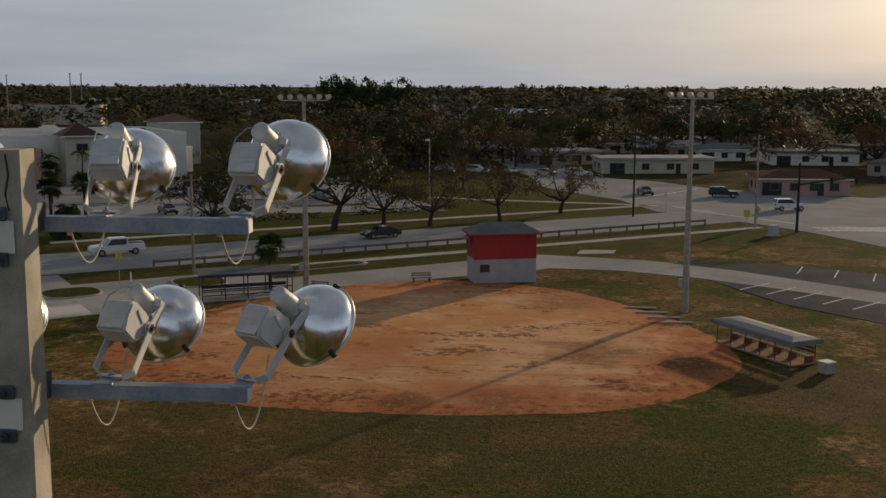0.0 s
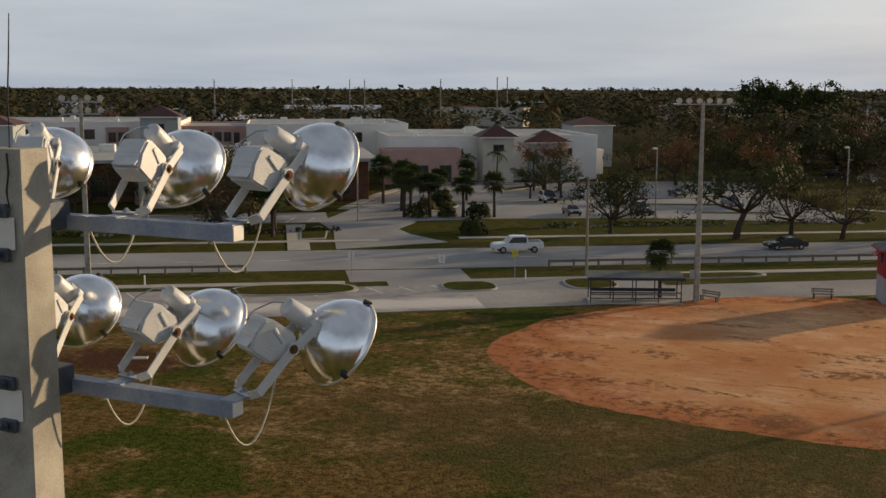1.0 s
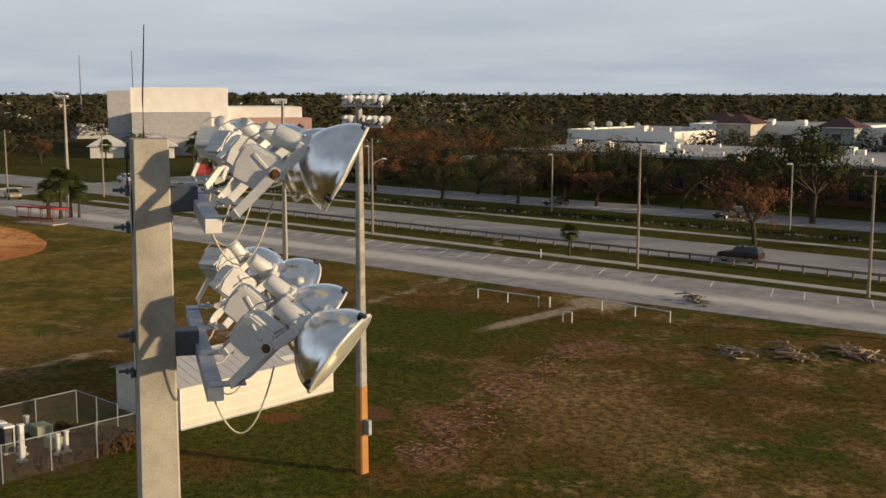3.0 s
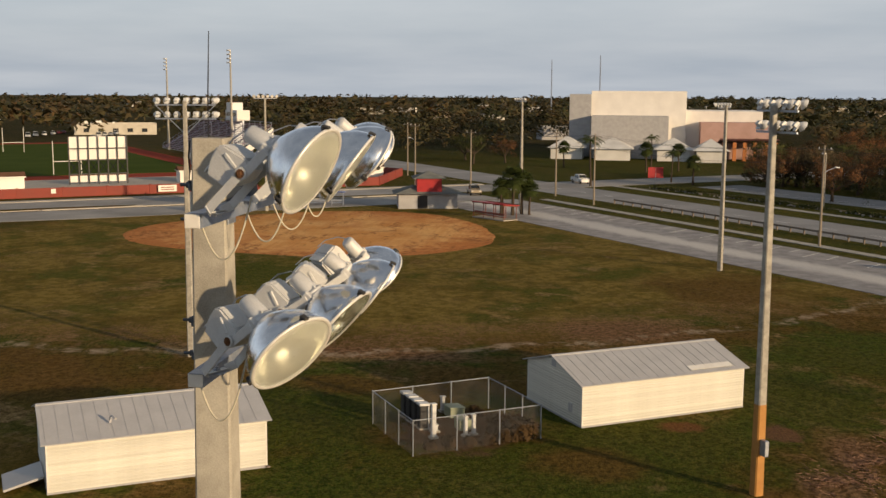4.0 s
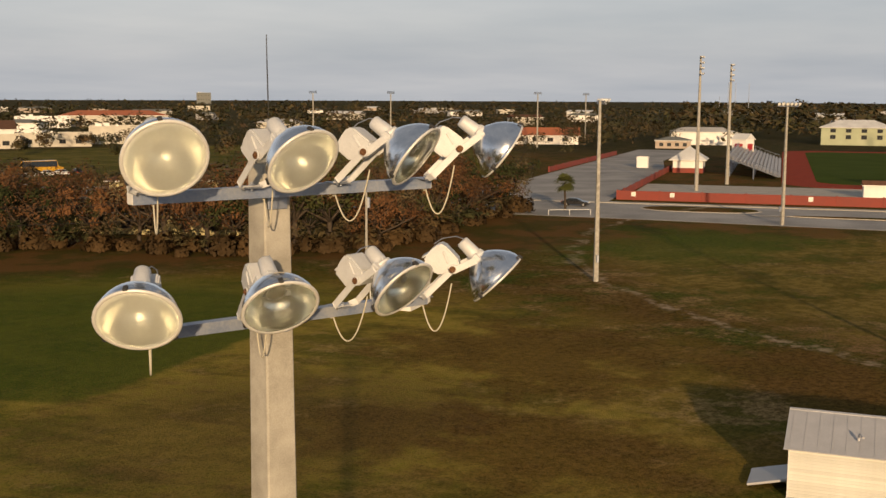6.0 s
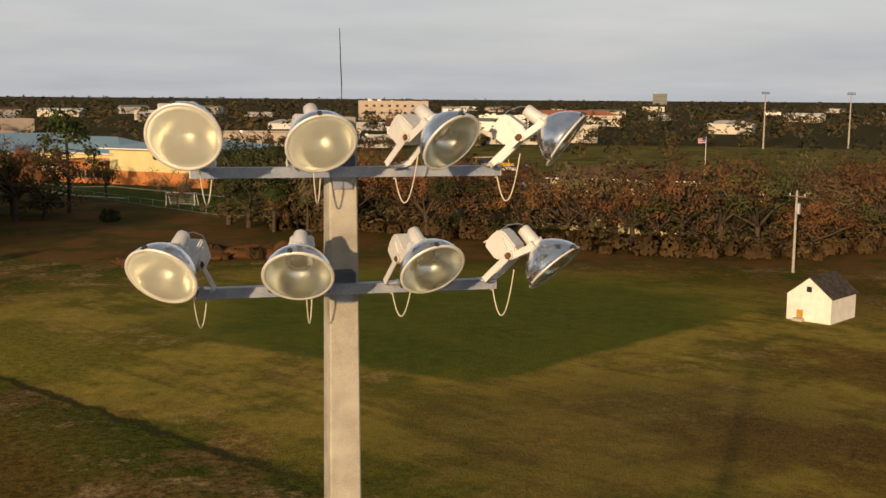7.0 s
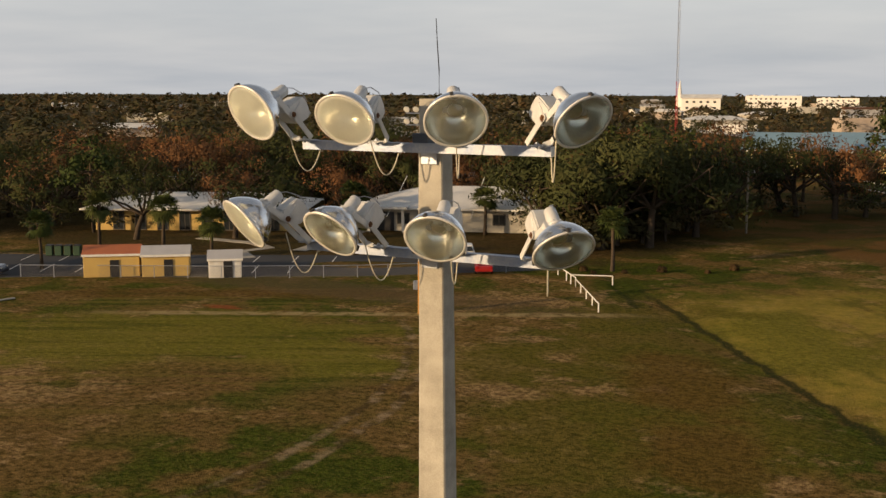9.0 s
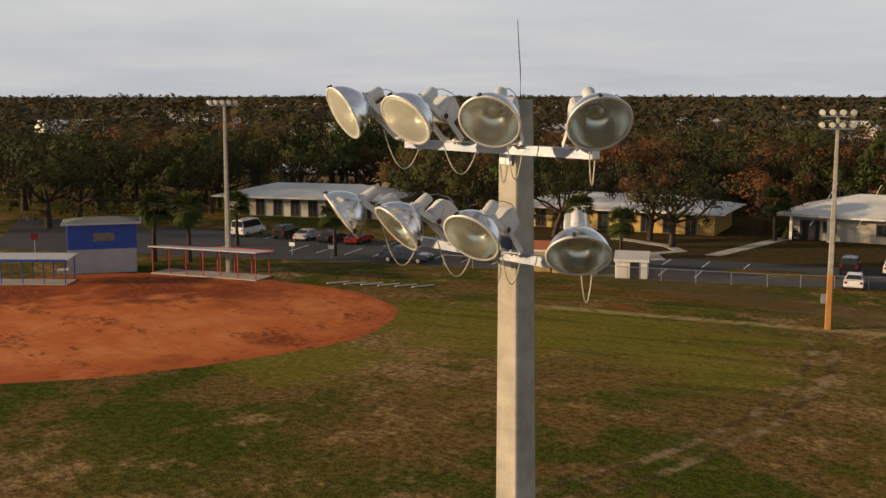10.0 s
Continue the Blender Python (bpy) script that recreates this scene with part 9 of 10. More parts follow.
for kind, x, y, h in (("oak", 176.2, -51.2, 7.6), ("bare", 166.5, -61.6, 8.2), ("brown", 194.4, -43.4, 8.6), ("brown", 213.4, -35.9, 8.6), ("brown", 159.2, -72.5, 7.2), ("oak", 184, -60, 8.6), ("brown", 172, -72, 8.6), ("oak", 200, -58, 9),
                      ("oak", 152, -84, 8.8), ("pine", 150, -96, 11), ("oak", 204, -76, 9.5), ("brown", 190, -84, 9.5), ("oak", 222, -60, 9.5), ("brown", 226, -40, 8), ("oak", 218, -88, 9.8), ("brown", 238, -66, 9.6),
                      ("palm", 108.9, -47.4, 3.6), ("palm", 162.5, 10.3, 7.4), ("palm", 164.2, 9.0, 6.6), ("palm", 161.5, 12.0, 5.6), ("palm", 163.0, 11.8, 4.6), ("palm", 163.4, 7.8, 5.2), ("palm", 205, 60, 5.2), ("palm", 208, 57, 5.4), ("palm", 124.6, 126.0, 5.9), ("feather", 219, -1.2, 10.5), ("feather", 232, -18, 7), ("palm", 226, -22, 6),
                      ("palm", 245, 46.6, 6), ("palm", 251, 51, 5.6), ("palm", 257, 56, 5.6), ("palm", 263, 60.6, 5.4), ("palm", 268.7, 65, 5.2)):
    plant(kind, x, y, h, "trees along the streets")
# the eastern row along the canal, and the dark clump by the white barriers
rnd = random.Random(31)
row = [Vector(p) for p in ((14, 143), (30, 137), (46, 120), (58, 108), (72, 104), (88, 112), (104, 122), (119, 131))]
for i in range(len(row) - 1):
    n = int((row[i + 1] - row[i]).length / 4.0)
    for k in range(n):
        p = row[i].lerp(row[i + 1], k / n)
        for q in range(2):
            o = 1.0 + 5.5 * q + rnd.uniform(0, 3)
            d = (row[i + 1] - row[i]).normalized()
            x, y = p.x - d.y * o * -1 * -1, p.y + d.x * o * -1 * -1
            plant(rnd.choice(("brown", "brown", "brown", "bare", "oak")), x + rnd.uniform(-1.5, 1.5), y + rnd.uniform(-1.5, 1.5), rnd.uniform(7.0, 12.8), "trees along the canal")
        for q in range(5):
            if not 44 < p.x < 64 or q < 2:
                JOINED.append((p.x + rnd.uniform(-2, 4), p.y + rnd.uniform(0, 7), rnd.uniform(1.4, 5.2), 0))
        for q in range(2):
            plant(rnd.choice(("dry_shrub", "dry_shrub", "dry_shrub")), p.x + rnd.uniform(-2.2, 2.2), p.y + rnd.uniform(-1.5, 2.5), rnd.uniform(1.4, 3.6), "undergrowth along the canal")
for kind, x, y, h in (("palm", 13.9, 141.2, 8.0), ("palm", 18.5, 141, 7.2), ("palm", 21.5, 139, 6.8), ("palm", 24, 142, 7.0), ("oak", 8.5, 151, 11.5), ("oak", 13, 155, 12.5), ("oak", 17, 150, 12.5), ("oak", 11, 147, 10.0), ("brown", 22, 147, 10.5), ("pine", -14.5, 171.4, 16.0), ("bare", 2, 178, 8),
                      ("palm", -30, 184, 8), ("oak", -24, 190, 8), ("oak", -36, 178, 9), ("shrub", -8, 158, 2.4), ("brown", 12, 200, 7), ("oak", -10, 196, 7)):
    plant(kind, x, y, h, "trees round the meadow")
for k in range(16):
    JOINED.append((7 + 14 * plant_rnd.random(), 146 + 7 * plant_rnd.random(), 2.2 + 3.4 * plant_rnd.random(), 0))
for x, y, h in ((164.2, 52.1, 6.9), (166.3, 50.2, 6.6), (163.4, 54.0, 6.2)):
    plant("palm", x, y, h, "trees along the streets")
for k in range(26):
    f = rnd.random()
    x, y = -47 + 14 * f + rnd.uniform(-3, 3), 110 + 30 * rnd.random() + 6 * f
    plant(rnd.choice(("oak", "oak", "oak", "brown", "pine")), x, y, rnd.uniform(10.0, 15.5), "dark clump beside the barriers")
    JOINED.append((x + rnd.uniform(-3, 3), y + rnd.uniform(-4, 2), rnd.uniform(2.5, 5.0), 0))
edge = [Vector(p) for p in ((-41, 107.5), (-40, 108.5), (-37, 119), (-34.5, 125), (-31.5, 146))]
for i in range(len(edge) - 1):
    for k in range(9):
        p = edge[i].lerp(edge[i + 1], k / 9)
        for q in range(2):
            JOINED.append((p.x - rnd.uniform(0, 5), p.y + rnd.uniform(0, 4), rnd.uniform(2.0, 6.5), 0))
for x, y, h in ((-37.5, 121.5, 5.5), (-35.6, 124.6, 6.5), (-41.5, 110.5, 4.5)):
    plant("palm", x, y, h, "dark clump beside the barriers")
for x, y in ((-31, 98), (-28, 100), (-25, 103), (-34, 97), (-22, 106), (-37, 99)):
    plant("dry_shrub", x + rnd.uniform(-1, 1), y + rnd.uniform(-1.5, 1.5), rnd.uniform(0.5, 1.0), "undergrowth along the canal")
plant("palm", -33.5, 99.5, 6.5)
# trees over the car park behind the red diamond
for kind, x, y, h in (("palm", -103.5, 47.5, 7.4), ("palm", -106.5, 44.8, 7.6), ("palm", -97.5, 62.5, 6.0), ("palm", -70.6, 80.6, 6.4), ("palm", -84, 88, 6.4), ("palm", -92, 86, 6.6), ("palm", -58, 119.5, 6.0), ("palm", -50, 121, 5.6), ("palm", -73.5, 112.5, 6.6),
                      ("palm", -86, 72, 6.0), ("palm", -112, 58, 6.5), ("shrub", -71.2, 76.6, 1.6), ("shrub", -68.8, 79.2, 1.4), ("shrub", -74, 116, 2.2), ("brown", -84, 101, 11), ("oak", -78, 98, 10), ("oak", -94, 94, 10.5)):
    plant(kind, x, y, h, "trees over the car park")


def wood(cx, cy, rx, ry, turn, n, kinds, h0, h1, group, gap=4.0):
    """Scatters trees over an oval, clear of buildings and of one another."""
    put = []
    a = radians(turn)
    tries = 0
    while len(put) < n and tries < n * 12:
        tries += 1
        u, v = rnd.uniform(-1, 1), rnd.uniform(-1, 1)
        if u * u + v * v > 1:
            continue
        x, y = cx + rx * u * math.cos(a) - ry * v * math.sin(a), cy + rx * u * math.sin(a) + ry * v * math.cos(a)
        so = Vector((x, y)).dot(RN)
        if -124 < so < -78 and Vector((x, y)).dot(RU) > -140 or not clear_of(x, y, 2.5) or any((x - p) ** 2 + (y - q) ** 2 < gap * gap for p, q in put):
            continue
        put.append((x, y))
        if kinds is FAR:
            JOINED.append((x, y, rnd.uniform(h0, h1), 1))
        else:
            plant(rnd.choice(kinds), x, y, rnd.uniform(h0, h1), group)
            for q in range(2):
                JOINED.append((x + rnd.uniform(-4, 4), y + rnd.uniform(-4, 4), rnd.uniform(1.8, 4.0), 0))


FAR = None
wood(-112, 126, 62, 30, 30, 62, ("oak", "brown", "oak", "brown", "pine"), 9, 14.5, "woods behind the halls", 5)
wood(-60, 158, 44, 20, 12, 40, ("oak", "brown", "brown", "pine"), 9, 14, "woods behind the halls", 5)
wood(-165, 70, 34, 44, 0, 30, ("oak", "oak", "brown"), 10, 15, "woods behind the halls", 5)
wood(-30, -292, 90, 36, 10, 40, ("oak", "brown", "oak"), 8.5, 13, "garden trees round the houses", 6)
wood(-118, -262, 50, 30, 30, 26, ("oak", "brown", "pine"), 10, 15, "garden trees round the houses", 6)
for k in range(9):
    plant("pine", 44 + 3.6 * k, -408 + rnd.uniform(-16, 16), rnd.uniform(17, 21.5), "tall pines beyond the town")
wood(16, -268, 46, 22, -20, 26, ("oak", "brown", "oak", "bare"), 8, 12, "trees beyond the car park", 5)
wood(60, -215, 60, 26, 34, 14, ("oak", "brown"), 8, 11, "trees round the school", 6)
wood(*on_road(128, -163), 56, 9, RT, 26, ("bare", "brown", "bare", "oak"), 8, 11.5, "trees round the school", 4)
wood(255, -130, 60, 40, 30, 34, FAR, 8, 12, "trees round the school", 5)
wood(200, -130, 30, 26, 30, 20, FAR, 8, 12, "trees round the school", 5)
for kind, x, y, h in (("palm", 262, -14, 7), ("palm", 268, -22, 6.5), ("feather", 280, -16, 8.5), ("brown", 290, 22, 8), ("oak", 284, 30, 8), ("palm", 276, 6, 6.5), ("oak", 300, 34, 8.5)):
    plant(kind, x, y, h, "trees round the crossing")
wood(290, -78, 60, 20, 10, 16, ("oak", "brown", "bare"), 7, 10, "trees round the crossing", 5)
wood(62, 170, 60, 36, -10, 34, FAR, 6, 9.5, "trees behind the canal", 5)
wood(150, 270, 50, 60, -20, 12, FAR, 7, 10.5, "trees behind the canal", 5)
wood(70, 352, 90, 14, 0, 30, FAR, 4.5, 7.5, "trees behind the canal", 5)
wood(170, 385, 50, 12, -20, 14, FAR, 4.5, 7.5, "trees behind the canal", 5)
wood(330, 330, 90, 50, 30, 44, FAR, 8, 12, "trees behind the stadium", 5)
wood(400, 60, 60, 60, 0, 36, FAR, 8, 12, "trees behind the stadium", 5)
wood(-40, 200, 30, 24, 0, 16, FAR, 7, 10, "trees round the meadow", 5)


def lump_scatter(rng, x, y, h, wd, per, leaf, allc, alls, allo, lumps=7):
    """Leaf clumps over the outside of crowns that are heaped up from several round lumps."""
    n = len(x)
    d = rng.normal(size=(n, lumps, 3))
    d[:, :, 2] = np.abs(d[:, :, 2]) * 0.9 - 0.25
    d /= np.linalg.norm(d, axis=2)[:, :, None]
    d[:, 0] = (0.0, 0.0, 1.0)
    far = rng.uniform(0.40, 0.66, (n, lumps, 1))
    size = rng.uniform(0.34, 0.58, (n, lumps))
    k = rng.integers(0, lumps, (n, per))
    rows = np.arange(n)[:, None]
    u = rng.normal(size=(n, per, 3))
    u /= np.linalg.norm(u, axis=2)[:, :, None]
    u[:, :, 2] = np.where(rng.random((n, per)) < 0.3, -1, 1) * np.abs(u[:, :, 2])
    p = d[rows, k] * far[rows, k] + u * (size[rows, k] * rng.uniform(0.55, 1.0, (n, per)) ** 0.5)[:, :, None]
    c = np.empty((n, per, 3))
    c[:, :, 0] = x[:, None] + p[:, :, 0] * wd[:, None]
    c[:, :, 1] = y[:, None] + p[:, :, 1] * wd[:, None]
    c[:, :, 2] = h[:, None] * np.clip(0.50 + 0.46 * p[:, :, 2], 0.03, 1.05)
    allc.append(c.reshape(-1, 3))
    allo.append((u * 0.45 + d[rows, k] * 0.35 + np.array([0, 0, 0.75])).reshape(-1, 3))
    alls.append((rng.uniform(0.6, 1.3, (n, per)) * np.broadcast_to(leaf, (n,))[:, None]).ravel())


def far_woods():
    """The woods out to the horizon, one mesh of leaf clumps: too many trees to count."""
    rng = np.random.default_rng(99)
    allc, alls, allo = [], [], []
    foot = np.array([f[:4] for f in FOOT])
    for r0, r1, n, per, leaf in ((0, 0, 0, 0, 0), (240, 420, 850, 230, 0.56), (420, 800, 4000, 32, 1.30), (800, 1500, 5200, 13, 2.1), (1500, 3200, 3600, 9, 3.2)):
        if r0 == 0:
            jo = np.array(JOINED)
            for kind, per, leaf, wide in ((1, 210, 0.50, 0.48), (0, 90, 0.36, 0.9)):
                x, y, h, _ = jo[jo[:, 3] == kind].T
                lump_scatter(rng, x, y, h, h * wide, per, leaf, allc, alls, allo)
            continue
        a = rng.uniform(-math.pi * 0.80, math.pi * 0.92, n)
        r = np.sqrt(rng.uniform(r0 * r0, r1 * r1, n))
        x, y = r * np.cos(a), r * np.sin(a)
        ok = np.ones(n, bool)
        for cx, cy, hw, hd in foot:
            m = max(hw, hd) + 4
            ok &= (np.abs(x - cx) > m) | (np.abs(y - cy) > m)
        so, su = x * RN.x + y * RN.y, x * RU.x + y * RU.y
        ss, sn = x * SU.x + y * SU.y, x * SN.x + y * SN.y
        ok &= ~((so > -128) & (so < -100))
        ok &= ~((ss > -25) & (ss < 125) & (sn > 150) & (sn < 425))
        ok &= ~((ss > -60) & (ss <= -25) & (sn > 150) & (sn < 372))
        ok &= ~((ss > 14) & (ss < 54) & (sn > 400) & (sn < 470))
        ok &= ~((so < -130) & (so > -300) & (su > -100) & (su < 200))
        ok &= ~((np.abs(x - 25) < 95) & (y > 120) & (y < 300))
        ok &= ~((x > 90) & (x < 330) & (y > 240) & (y < 372) & (y - 240 > (x - 90) * -0.2) & (x - 90 < (y - 200) * 1.6))
        ok &= ~((x > 190) & (x < 300) & (y > -75) & (y < 45))
        town = (a > -0.1) & (a < 1.75) & (rng.random(n) < 0.28)
        ok &= ~town
        x, y, a = x[ok], y[ok], a[ok]
        n = len(x)
        h = rng.uniform(8.0, 14.5, n) * np.where((a > 0.7) & (a < 1.9), 0.72, 1.0) * (1 + 0.3 * (rng.random(n) < 0.03))
        wd = h * rng.uniform(0.48, 0.80, n)
        lump_scatter(rng, x, y, h, wd, per, leaf * (h / 9), allc, alls, allo)
    c, s = np.concatenate(allc), np.concatenate(alls)
    v, _, ln = leaf_quads(c, s, rng, np.concatenate(allo), 0.3, 0.5)
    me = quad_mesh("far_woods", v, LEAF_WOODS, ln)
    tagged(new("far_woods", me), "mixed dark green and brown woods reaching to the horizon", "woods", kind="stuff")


# leaf tones lifted a little overall, in place of haze over far trees
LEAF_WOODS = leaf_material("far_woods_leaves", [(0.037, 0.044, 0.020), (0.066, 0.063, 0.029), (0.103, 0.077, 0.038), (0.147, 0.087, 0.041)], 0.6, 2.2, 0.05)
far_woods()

ROCK = material("grey_lime_rock", (0.30, 0.285, 0.26), 0.9, 0, (0.16, 0.15, 0.135), 2.0, 14, 0.4)
# hedge and rock line in front of the school lot
rnd = random.Random(8)
rng = np.random.default_rng(17)
n = 9000
s = np.concatenate([rng.uniform(-10, 172, n), rng.uniform(-84, -36, 1400)])
keep = np.sin(s * 0.6) + np.sin(s * 0.23 + 1) > -0.55
s = s[keep]
o = np.interp(s, ROAD_S, EDGES["hedge"]) + rng.normal(size=len(s)) * 0.5
c = np.stack([RU.x * s + RN.x * o, RU.y * s + RN.y * o, rng.uniform(0.03, 0.55, len(s))], -1)
v, _, ln = leaf_quads(c, rng.uniform(0.09, 0.24, len(s)), rng)
me = quad_mesh("low_hedge", v, LEAF_GREEN, ln)
tagged(new("low_hedge", me), "broken low hedge along the school car park", "hedge", kind="stuff")
bm = bmesh.new()
for k in range(420):
    s = rnd.uniform(-84, 172)
    if -36 < s < -10:
        continue
    x, y = on_road(s, ("hedge", rnd.gauss(0.6, 0.5)))
    r = rnd.uniform(0.10, 0.26)
    bmesh.ops.create_icosphere(bm, subdivisions=1, radius=r, matrix=pose(x, y, r * 0.4, rnd.uniform(0, 90), rnd.uniform(0, 90), 0) @ Matrix.Diagonal((1.3, 1, 0.7, 1)))
tagged(new("rock_edging", mesh_of("rock_edging", bm, ROCK)), "line of pale rocks along the car park hedge", "rocks", kind="stuff")
# weeds in the fenced yard and dry tufts over the turf
for x, y, h in ((48.9, 5.9, 0.6), (49.5, 4.9, 0.8), (49.9, 3.9, 0.7), (50.3, 3.0, 0.8), (50.9, 2.0, 1.1), (51.4, 1.2, 1.3), (52.0, 1.6, 1.3), (52.6, 1.0, 1.2), (53.0, 2.2, 1.2), (52.0, 2.7, 1.0), (53.6, 1.9, 1.1), (55.4, 4.0, 0.6), (56.2, 4.4, 0.5), (54.2, 3.0, 0.8), (50.3, 5.2, 0.5)):
    plant("dry_shrub", x, y, h, "weeds inside the fence")
# earth mound by the meadow
EARTH = material("brown_earth", (0.13, 0.062, 0.026), 0.95, 0, (0.06, 0.032, 0.015), 1.5, 10, 0.6)
for k in range(16):
    plant("dry_shrub", 2 + 12 * random.Random(k).random(), 116.5 + 6 * random.Random(k + 50).random(), 0.9 + 1.2 * random.Random(k + 90).random(), "brush on the earth heaps")
rnd = random.Random(12)
for x, y, w, h in ((-3.5, 116.5, 4.2, 0.5), (4.5, 120.5, 4.5, 1.0), (9.5, 119.5, 4.6, 1.3), (12.5, 118.2, 2.8, 1.6)):
    bm = bmesh.new()
    bmesh.ops.create_icosphere(bm, subdivisions=4, radius=1.0)
    for v in bm.verts:
        k = 1 + 0.28 * noise.noise(v.co * 2.2 + Vector((x, y, 0))) + 0.12 * noise.noise(v.co * 6 + Vector((x, 0, y)))
        v.co = Vector((v.co.x * w * k, v.co.y * w * 0.6 * k, max(v.co.z, -0.2) * h * k))
    t = thing("earth_mound", pose(x, y, 0, 0, 0, 20 * x), "heap of red-brown earth and cut brush", "earth mound", "earth mounds")
    part("heap", bm, EARTH, t, smooth=True)

# ---- vehicles ----
TYRE = material("tyre_rubber", (0.022, 0.022, 0.022), 0.8, 0, None, 10, 60, 0.1)
WHEEL_METAL = material("wheel_rim", (0.45, 0.45, 0.46), 0.35, 0.8, None, 10, 60, 0.0)
CAR_GLASS = material("car_glass", (0.02, 0.024, 0.028), 0.08, 0, (0.015, 0.018, 0.02), 1, 4, 0)
HEADLAMP = material("headlamp_glass", (0.75, 0.75, 0.72), 0.15, 0, None, 8, 30, 0)
TAIL = material("tail_lamp", (0.35, 0.01, 0.01), 0.25, 0, None, 8, 30, 0)
PAINTS = {}


def car_paint(name, c):
    if name not in PAINTS:
        m = material("car_paint_" + name, c, 0.28, 0.0, tuple(v * 0.85 for v in c), 0.8, 5, 0)
        m.node_tree.nodes["Principled BSDF"].inputs["Coat Weight"].default_value = 0.6
        PAINTS[name] = m
    return PAINTS[name]


COLOURS = {"white": (0.75, 0.75, 0.74), "black": (0.015, 0.015, 0.017), "red": (0.30, 0.015, 0.015), "silver": (0.42, 0.43, 0.44), "navy": (0.02, 0.03, 0.06), "grey": (0.14, 0.145, 0.15), "tan": (0.32, 0.27, 0.19), "yellow": (0.60, 0.33, 0.03)}
# side outline of the lower body and of the cabin, in metres along the length
SHAPES = {
    "sedan": (4.8, 1.8, [(-2.4, 0.35), (-2.4, 0.75), (-2.25, 0.92), (-1.3, 1.0), (1.0, 0.98), (2.1, 0.82), (2.38, 0.62), (2.4, 0.35)], [(-1.75, 0.96), (-1.05, 1.40), (0.25, 1.42), (1.05, 0.96)]),
    "suv": (4.9, 1.9, [(-2.4, 0.45), (-2.42, 1.05), (-2.3, 1.12), (1.1, 1.12), (2.2, 1.0), (2.42, 0.75), (2.42, 0.45)], [(-2.35, 1.10), (-2.1, 1.78), (0.2, 1.80), (0.95, 1.10)]),
    "pickup": (5.8, 2.0, [(-2.9, 0.5), (-2.9, 1.10), (-0.75, 1.12), (1.45, 1.14), (2.7, 1.04), (2.9, 0.8), (2.9, 0.5)], [(-1.15, 1.10), (-1.02, 1.86), (0.75, 1.88), (1.50, 1.12)]),
    "van": (5.4, 2.0, [(-2.7, 0.4), (-2.7, 1.2), (1.7, 1.2), (2.5, 1.0), (2.7, 0.7), (2.7, 0.4)], [(-2.68, 1.18), (-2.6, 2.2), (1.2, 2.22), (1.9, 1.18)]),
    "bus": (10.5, 2.5, [(-5.2, 0.5), (-5.2, 1.5), (4.0, 1.5), (5.2, 1.3), (5.2, 0.5)], [(-5.18, 1.48), (-5.1, 3.0), (3.7, 3.02), (4.0, 1.48)]),
}
CAR_MESH = {}


def car_meshes(kind):
    if kind in CAR_MESH:
        return CAR_MESH[kind]
    L, W, body, cab = SHAPES[kind]
    ms = {}

    def slab(outline, half, top_half=None):
        bm = bmesh.new()
        n = len(outline)
        zs = [z for _, z in outline]
        z0, z1 = min(zs), max(zs)
        rows = []
        for sy in (-1, 1):
            rows.append([bm.verts.new((x, sy * (half if top_half is None else half + (top_half - half) * (z - z0) / (z1 - z0)), z)) for x, z in outline])
        bm.faces.new(rows[0])
        bm.faces.new(list(reversed(rows[1])))
        for k in range(n):
            bm.faces.new((rows[1][k], rows[1][(k + 1) % n], rows[0][(k + 1) % n], rows[0][k]))
        bmesh.ops.recalc_face_normals(bm, faces=bm.faces)
        return bm

    bm = slab(body, W / 2)
    bmesh.ops.bevel(bm, geom=list(bm.edges), offset=0.07, segments=2, affect="EDGES")
    if kind == "pickup":
        bmesh.ops.create_cube(bm, size=1, matrix=Matrix.Translation((-2.78, 0, 1.18)) @ Matrix.Diagonal((0.1, W - 0.1, 0.12, 1)))
    ms["body"] = bm
    bm = slab(cab, W / 2 - 0.04, W / 2 - 0.26)
    bmesh.ops.bevel(bm, geom=list(bm.edges), offset=0.05, segments=2, affect="EDGES")
    ms["cabin"] = bm
    c2 = [(x * 0.985, z - 0.10 if z > 1.3 else z + 0.05) for x, z in cab]
    ms["glazing"] = slab(c2, W / 2 - 0.025, W / 2 - 0.215)
    CAR_MESH[kind] = (L, W, body, cab, {k: mesh_of(k, b_, CAR_GLASS) for k, b_ in ms.items()})
    return CAR_MESH[kind]


bm = bmesh.new()
rod(bm, (0, -0.11, 0), (0, 0.11, 0), 0.33, None, 16)
WHEEL = mesh_of("wheel", bm, TYRE)
bm = bmesh.new()
rod(bm, (0, -0.115, 0), (0, 0.115, 0), 0.20, None, 12)
HUB = mesh_of("rim", bm, WHEEL_METAL)
PLAIN = {}


